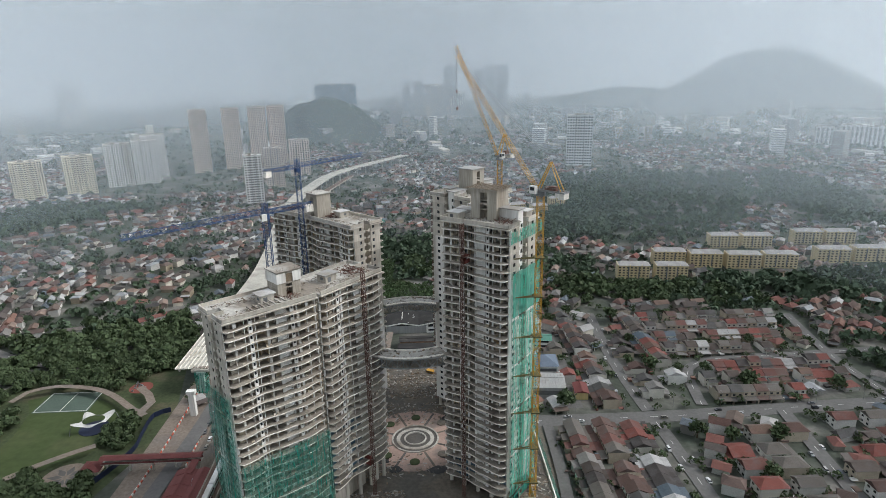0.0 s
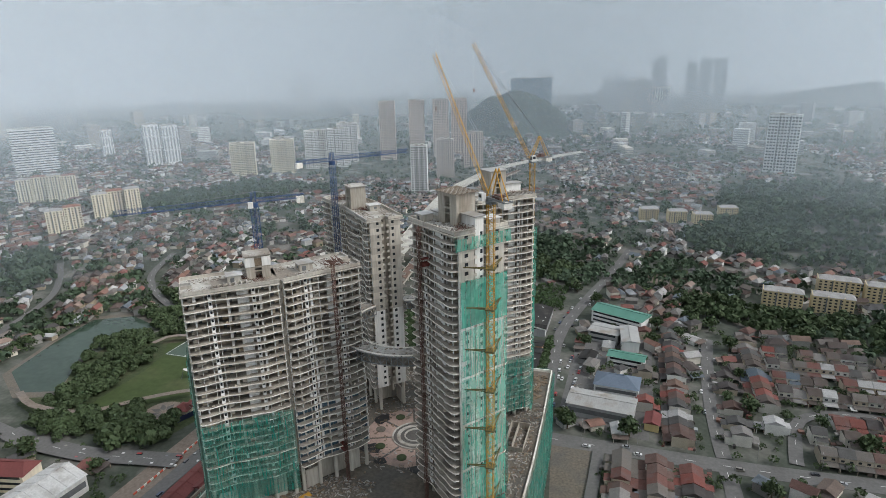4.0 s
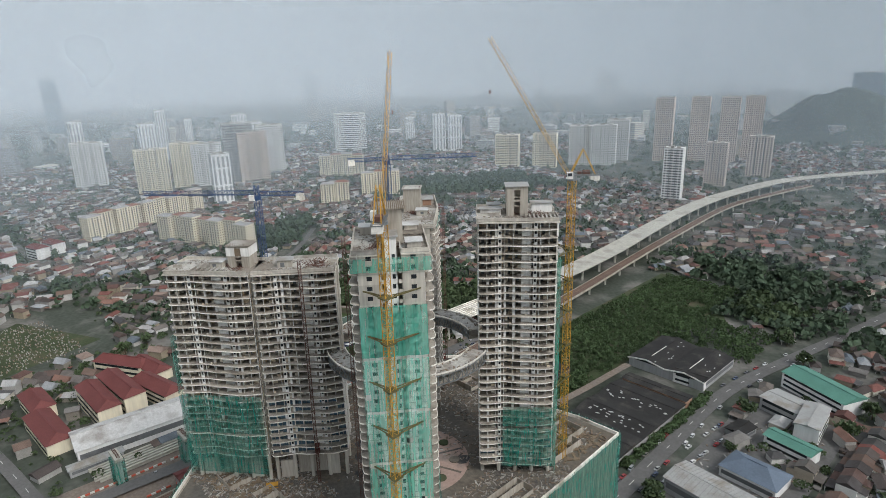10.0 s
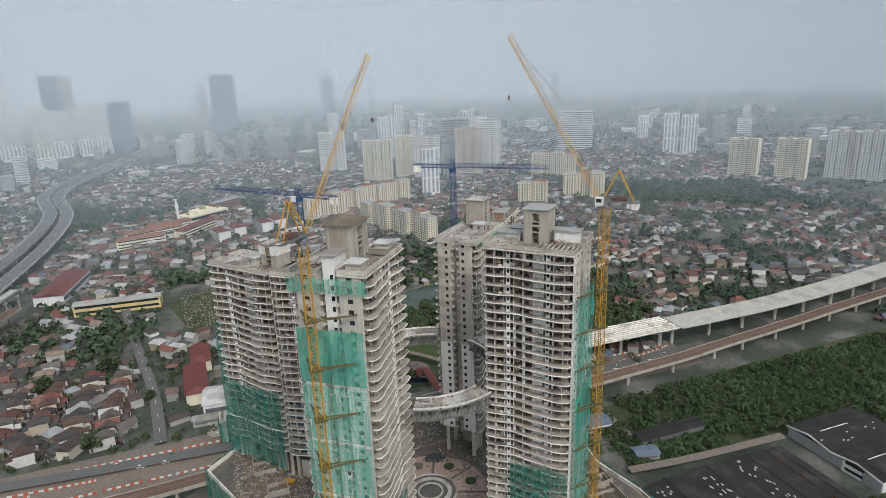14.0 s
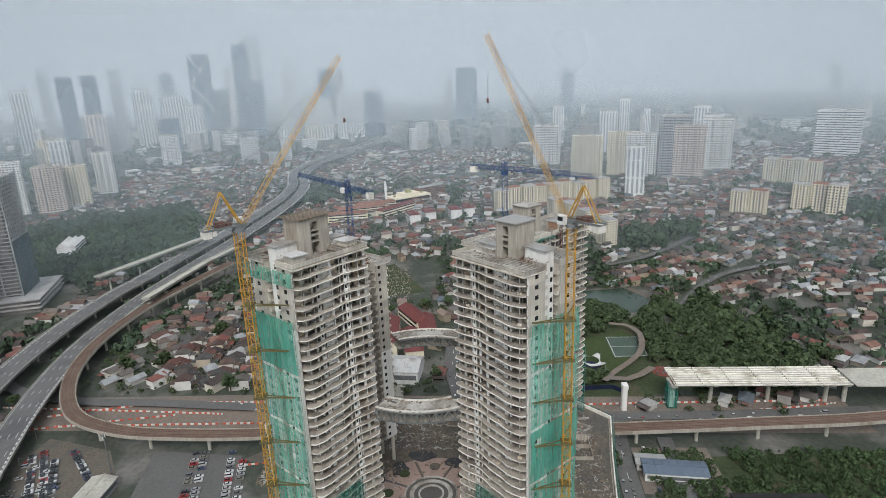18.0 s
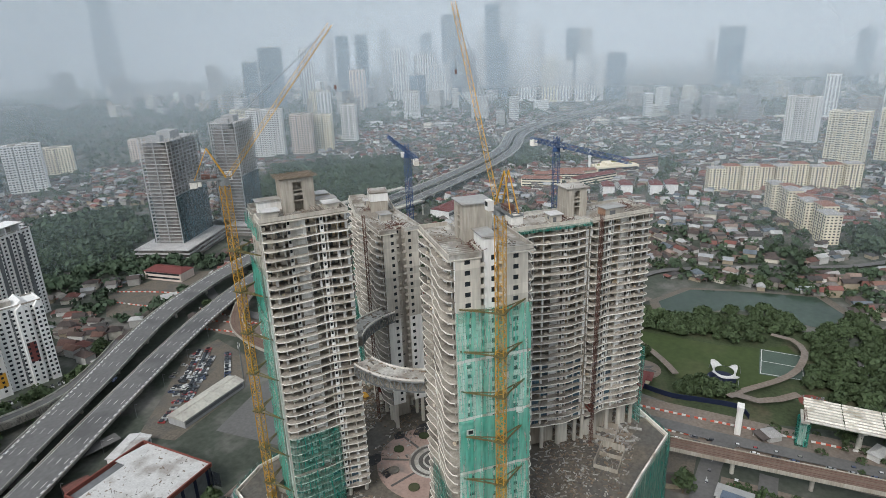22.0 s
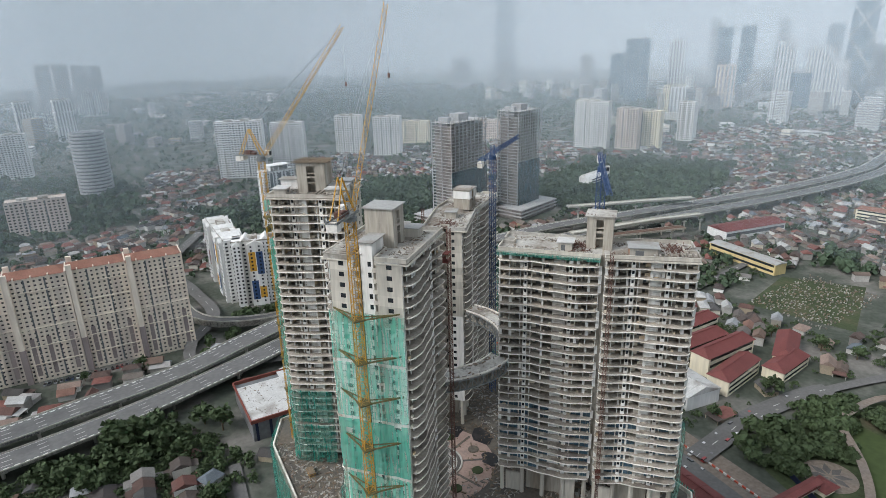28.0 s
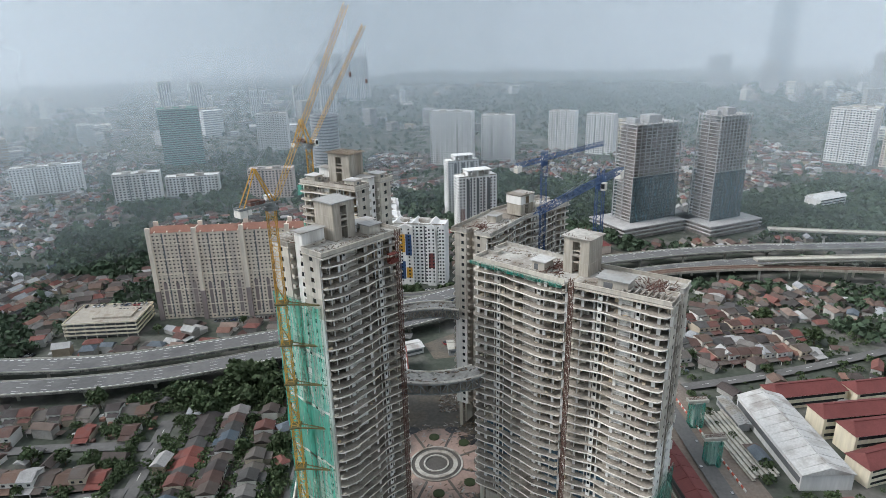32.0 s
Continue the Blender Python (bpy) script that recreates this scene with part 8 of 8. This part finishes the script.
def scrubby(n, r):
    strips = [(r.uniform(24.6, 28.6), r.uniform(345, 445)) for _ in range(n // 16)] + [(r.uniform(-32, 27), r.uniform(498, 562)) for _ in range(n // 7)]
    return strips + [(x, y) for x, y in ((r.uniform(-100, -30), r.uniform(335, 640)) for _ in range(n)) if noise.noise((x * 0.025, y * 0.025, 1.0)) > -0.38 and (x < -36 or y > 500) and not (-64 < x < -52 and 368 < y < 412) and not (-52 < x < -40 and 358 < y < 372)]


wood("woodland", "dense dark green woodland canopy", in_woods, 0, 41, 3.6, 7.4, 21, LEAF_FAR, 0.9)
wood("near_woodland", "dense leafy woodland canopy near the site", in_woods, 1, 41, 3.0, 7.2, 80, LEAF, 0.5)
wood("town_trees", "dark green trees among the houses", among, 16000, 42, 2.2, 5.6, 12, LEAF_FAR, 0.85)
wood("distant_trees", "dark green tree cover in the hazy distance", distant, 15000, 44, 5, 11, 5)
wood("yard_trees", "dark green garden trees between the houses", yards, 3600, 45, 1.1, 3.6, 44, LEAF, 0.42)
wood("scrub_bushes", "bright green bushes in the scrub field", scrubby, 4200, 43, 0.4, 2.9, 30, BUSH, 0.5)
wood("park_trees", "dark green trees round the park and pond", parkland, 560, 46, 2.6, 5.4, 170, LEAF, 0.42)

# ---- hills and haze ----
def hill(label, x, y, r, h, seed, stretch=1.0, turn=0.0):
    n, m = 48, 16
    vs, fs = [], []
    for j in range(m + 1):
        q = j / m
        for i in range(n):
            a = 2 * math.pi * i / n
            z = h * (0.5 + 0.5 * math.cos(math.pi * q)) if q < 1 else -2
            k = 1 + 0.22 * noise.noise((math.cos(a) * 1.3 + seed, math.sin(a) * 1.3, q))
            bump = 1 + 0.18 * noise.noise((q * 4 * math.cos(a) + seed, q * 4 * math.sin(a), 7))
            px, py = r * q * k * math.cos(a) * stretch, r * q * k * math.sin(a)
            vs.append((px * math.cos(turn) - py * math.sin(turn), px * math.sin(turn) + py * math.cos(turn), z * bump if q < 1 else -2))
    for j in range(m):
        for i in range(n):
            fs.append((j * n + i, j * n + (i + 1) % n, (j + 1) * n + (i + 1) % n, (j + 1) * n + i))
    ob = solid("hill", Geo().add(vs, fs), HILL, label, "hill", kind="structure", m=pose(x, y, 0))
    for poly in ob.data.polygons:
        poly.use_smooth = True


hill("steep wooded hill", -288, 1880, 215, 126, 1, 1.25)
hill("large wooded hill in the haze", 1640, 2930, 640, 262, 2, 1.2, -0.5)
hill("low wooded ridge in the haze", 1050, 3050, 320, 95, 3, 2.2, -0.3)

# haze is built as see-through shells, tinted paler and whiter farther out
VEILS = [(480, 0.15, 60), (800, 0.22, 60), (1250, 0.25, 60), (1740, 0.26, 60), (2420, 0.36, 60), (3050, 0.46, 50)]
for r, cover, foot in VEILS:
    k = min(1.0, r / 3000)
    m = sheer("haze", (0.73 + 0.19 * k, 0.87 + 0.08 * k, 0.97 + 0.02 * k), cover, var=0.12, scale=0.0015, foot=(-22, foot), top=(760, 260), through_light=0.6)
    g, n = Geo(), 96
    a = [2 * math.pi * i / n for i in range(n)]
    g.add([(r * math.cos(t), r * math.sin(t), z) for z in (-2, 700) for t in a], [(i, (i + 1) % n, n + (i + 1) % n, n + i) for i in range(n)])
    veil = solid("haze_veil", g, m, "thin grey shell standing in for haze over the town", "haze", kind="structure", m=pose(-5, 232, 0))
    for poly in veil.data.polygons:
        poly.use_smooth = True
# a self-lit shell for the farthest haze, where town and sky run together
m = sheer("far_haze_glow", (0.505, 0.545, 0.575), 0.90, var=0.06, scale=0.0012, foot=(-22, 30), top=(640, 160), glow=True)
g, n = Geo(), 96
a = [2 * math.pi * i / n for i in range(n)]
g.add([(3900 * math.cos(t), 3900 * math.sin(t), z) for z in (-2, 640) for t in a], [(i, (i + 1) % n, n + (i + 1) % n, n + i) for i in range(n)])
back = solid("backdrop", g, m, "pale glowing shell as haze along the whole horizon", "haze", kind="structure", m=pose(-5, 232, 0))
for poly in back.data.polygons:
    poly.use_smooth = True

# ---- cars, barriers and street clutter ----
CARPAINT = mat("car_paint", (0.5, 0.5, 0.5), 0.3, var=0.05, scale=0.5, pieces=True, spec=0.6, ramp=[(0.65, 0.65, 0.65), (0.30, 0.31, 0.32), (0.03, 0.03, 0.035), (0.62, 0.62, 0.61), (0.30, 0.03, 0.03), (0.05, 0.07, 0.13), (0.42, 0.42, 0.41), (0.12, 0.12, 0.13), (0.6, 0.6, 0.6), (0.2, 0.19, 0.16)])


def car_meshes(van):
    """A small car: body with bonnet and boot, a separate glasshouse."""
    body, glass = Geo(), Geo()
    h = 1.0 if not van else 1.3
    body.prism([(-2.1, -0.82), (2.0, -0.82), (2.15, -0.6), (2.15, 0.6), (2.0, 0.82), (-2.1, 0.82), (-2.2, 0.6), (-2.2, -0.6)], 0.35, h)
    for x in (-1.35, 1.35):
        for y in (-0.84, 0.64):
            n = 10
            vs = [(x + 0.33 * math.cos(2 * math.pi * i / n), y + o, 0.33 + 0.33 * math.sin(2 * math.pi * i / n)) for o in (0, 0.2) for i in range(n)]
            body.add(vs, [tuple(range(n)), tuple(range(2 * n - 1, n - 1, -1))] + [(i, n + i, n + (i + 1) % n, (i + 1) % n) for i in range(n)])
    a, b, c, d, t = (-1.75, 1.0, -1.2, 0.35, 1.5) if not van else (-2.1, 1.3, -2.0, 0.8, 2.0)
    glass.add([(a, -0.76, h), (b, -0.76, h), (b, 0.76, h), (a, 0.76, h), (c, -0.62, t - 0.05), (d, -0.62, t - 0.05), (d, 0.62, t - 0.05), (c, 0.62, t - 0.05)], [(0, 1, 5, 4), (1, 2, 6, 5), (2, 3, 7, 6), (3, 0, 4, 7)])
    body.box(c, d, -0.62, 0.62, t - 0.05, t)
    return body.mesh("car", CARPAINT), glass.mesh("window_glass", PANE)


CARS = [car_meshes(False), car_meshes(True)]
CAR_LABELS = ["small parked saloon car with dark windows", "boxy van with dark windows on a road"]


def car(x, y, z, turn, rng, where="parked"):
    k = 1 if rng.random() < 0.12 else 0
    c = new("car", CARS[k][0])
    c.matrix_basis = pose(x, y, z, 0, 0, turn)
    tagged(c, CAR_LABELS[k] if where == "parked" or k else "small saloon car driving on the road", "car", "cars about the site")
    link("window_glass", CARS[k][1], c)


rng = random.Random(8)
# car park rows
for row, (x0, y0, x1, y1, n) in enumerate(((-97, 92, -52, 104, 15), (-97, 97, -50, 110, 15), (-98, 112, -44, 128, 17), (-90, 121, -42, 134, 14), (-84, 8, -44, 26, 14), (-80, 16, -40, 36, 13), (-74, 26, -40, 44, 10), (-88, 0, -60, 10, 9))):
    for i in range(n):
        if rng.random() < 0.7:
            t = i / (n - 1)
            car(x0 + (x1 - x0) * t, y0 + (y1 - y0) * t, 0.07, math.degrees(math.atan2(y1 - y0, x1 - x0)) + 90 + rng.uniform(-4, 4), rng)
# cars along streets: offsets to either side of a line
for pts, z, every, offs, where in ((((36, 330), (34, 376), (32, 457), (47, 541)), 0.07, 9, (-5.6, 5.6), "parked"), (((60, 316), (150, 316), (221, 320), (300, 322)), 0.07, 34, (-2.6, 2.6), "moving"), (((133, 341), (133, 396), (138, 465)), 0.07, 15, (-4.8, 4.6), "parked"), (((136, 249), (135, 297)), 0.07, 12, (-4.6, 4.6), "parked"), (((-64, 322), (-108, 324)), 0.07, 6.5, (-2.6, 1.0), "moving"), (((-128, 300), (-134, 380), (-138, 460)), 0.07, 8, (-4, 0.5), "moving"), (((-146, 90), (-140, 184), (-138, 250)), 0.07, 14, (-3, 3), "moving"), (((262, 63), (163, 58), (73, 32), (-24, -7), (-110, -58), (-205, -83)), 8.58, 42, (-4, 2), "moving"), (((250, 88), (152, 80), (40, 42), (-80, -11), (-200, -49)), 5.58, 45, (-3, 4), "moving"), (((207, 255), (211, 300)), 0.07, 13, (-4.6, 4.4), "parked"), (((-66, 346), (-104, 347)), 0.07, 7, (-7.0, 8.5), "parked"), (((-146, 240), (-200, 231), (-244, 232)), 0.07, 11, (-3.4, 3.4), "moving"), (((45, 345), (52, 420)), 0.06, 5, (-1.5, 7.0), "parked")):
    line = smooth([(x, y, z) for x, y in pts], 1.0)
    for o in offs:
        side = sides(line, o)
        i = rng.uniform(0, every)
        while i < len(side) - 2:
            p, q = side[int(i)], side[int(i) + 1]
            if rng.random() < 0.68:
                car(p.x, p.y, z, math.degrees(math.atan2(q.y - p.y, q.x - p.x)) + (180 if o > 0 else 0) + rng.uniform(-2, 2), rng, where)
            i += every * rng.uniform(0.7, 1.5)

# crowded car lots: too many small cars to tell apart
LOTCARS = mat("lot_car_paint", (0.4, 0.4, 0.4), 0.35, var=0.05, scale=0.5, islands=True, spec=0.6, ramp=[(0.6, 0.6, 0.6), (0.25, 0.26, 0.27), (0.03, 0.03, 0.035), (0.6, 0.6, 0.59), (0.25, 0.03, 0.03), (0.05, 0.07, 0.13), (0.4, 0.4, 0.39), (0.1, 0.1, 0.11)])
g, w = Geo(), Geo()
for x0, y0, x1, y1, n, z in ((-98, 2, -52, 34, 26, 0.06), (-94, -2, -46, 30, 24, 0.06), (-90, 14, -44, 42, 24, 0.06), (-60, 30, -22, 46, 18, 0.06), (-98, 20, -72, 46, 16, 0.06), (204, -24, 248, -24, 16, 11.96), (204, -14, 220, -14, 6, 11.96), (262, 30, 330, 20, 24, 0.02), (262, 36, 330, 26, 24, 0.02), (150, -12, 90, -14, 20, 0.02), (270, 8, 330, 0, 20, 0.02), (-20, -40, 20, -50, 14, 0.02), (-30, -50, 12, -60, 14, 0.02)):
    for i in range(n):
        t = (i + rng.uniform(-0.2, 0.2)) / (n - 1)
        m = Matrix.Translation((x0 + (x1 - x0) * t, y0 + (y1 - y0) * t, z)) @ Matrix.Rotation(math.atan2(y1 - y0, x1 - x0) + math.pi / 2 + rng.uniform(-0.25, 0.25), 4, "Z")
        if rng.random() < 0.85:
            g.box(-2.1, 2.1, -0.83, 0.83, 0.2, 0.95, m)
            w.box(-1.5, 0.8, -0.72, 0.72, 0.95, 1.4, m)
own = thing("parked_cars", "crowded rows of small parked cars", "cars", 0, 0, 0, kind="stuff")
tagged(part("bodies", g, LOTCARS, own), kind="stuff")
tagged(part("cabins", w, PANE, own), kind="stuff")

# red and white works barriers
red, white = Geo(), Geo()
for pts in (((-152, -15), (-152, 80), (-150, 180), (-148, 290), (-150, 367), (-152, 460)), ((-124, -10), (-127, 92), (-128, 180), (-131, 312), (-142, 420), (-149, 464)), ((-146, -60), (-142, 20), (-138, 90)), ((-86, 118), (-96, 180), (-98, 250)), ((-142, -158), (-155, -126), (-163, -98)), ((-126, -140), (-131, -108), (-136, -88)), ((-130, -40), (-142, 4), (-153, 49)), ((-119, -30), (-128, 14), (-137, 60))):
    line = smooth([(x, y, 0) for x, y in pts], 2.1)
    for i in range(len(line) - 1):
        if rng.random() < 0.9:
            (red if i % 2 else white).beam(line[i] + Vector((0, 0, 0.5)), line[i] + (line[i + 1] - line[i]) * 0.94 + Vector((0, 0, 0.5)), 0.5, 0.95)
own = thing("works_barriers", "long rows of red and white works barriers", "barriers", -140, 180, 0, kind="stuff")
for g, m, nm in ((red, REDPAINT, "red_barriers"), (white, PAINT, "white_barriers")):
    g.v = [(v[0] + 140, v[1] - 180, v[2]) for v in g.v]
    tagged(part(nm, g, m, own), kind="stuff")

# precast girders stacked beside the hall
for k in range(6):
    x = -170 + 2.6 * k
    solid("precast_girder", Geo().box(-0.9, 0.9, -27, 27, 0.4, 0.7).box(-0.3, 0.3, -27, 27, 0.7, 1.9).box(-0.7, 0.7, -27, 27, 1.9, 2.2).box(-0.8, 0.8, -20, -19, 0, 0.4).box(-0.8, 0.8, 19, 20, 0, 0.4), DECK, "long pale precast concrete girder on timber bearers", "girder", "precast girders", m=pose(x, 172 + 2 * (k % 2), 0))

# yard clutter between houses: lean-tos, tanks, awnings
clutter = Geo()
for x, y in PLACED:
    for _ in range(3):
        a, d = rng.uniform(0, 6.28), rng.uniform(7, 11)
        w, l, h = rng.uniform(1.2, 3.4), rng.uniform(1.5, 4.5), rng.uniform(0.8, 3.0)
        px, py = x + d * math.cos(a), y + d * math.sin(a)
        clutter.box(-w / 2, w / 2, -l / 2, l / 2, h - 0.25 if h > 2.2 else 0, h, Matrix.Translation((px, py, 0)) @ Matrix.Rotation(rng.choice((0, 1.57)) + rng.uniform(-0.1, 0.1), 4, "Z"))
solid("yard_clutter", clutter, ROOFS, "awnings, tanks and lean-tos in house yards", "clutter", kind="stuff")

# slim street lamps
lamp_pts = [(60 + 30 * i, 323.5 + i * 0.3) for i in range(9)] + [(-117, 100 + 32 * i) for i in range(7)] + [(40 - 30 * i, 54 - 13 * i) for i in range(7)]
for x, y in lamp_pts:
    lamp = thing("street_lamp", "slim grey street lamp post beside the road", "street lamp", x, y, 0, 90, group="street lamps")
    part("post", Geo().tube(0, 0, 0, 9, 0.12, 0.07, 8), STEEL, lamp)
    part("arm", Geo().beam((0, 0, 8.9), (1.8, 0, 9.3), 0.09), STEEL, lamp)
    part("lantern", Geo().box(1.6, 2.4, -0.14, 0.14, 9.2, 9.36), GREYWALL, lamp)

# phone mast in the car park and flood-light poles
pole = thing("phone_mast", "tall slim phone mast beside the car park", "mast", -78, 54, 0)
part("pole", Geo().tube(0, 0, 0, 26, 0.45, 0.25, 10), STEEL, pole)
for k in range(3):
    part("antenna", Geo().box(0.5, 0.8, -0.2, 0.2, 22 + k, 24 + k), OFFWHITE, pole, "", Matrix.Rotation(k * 2.1, 4, "Z"))
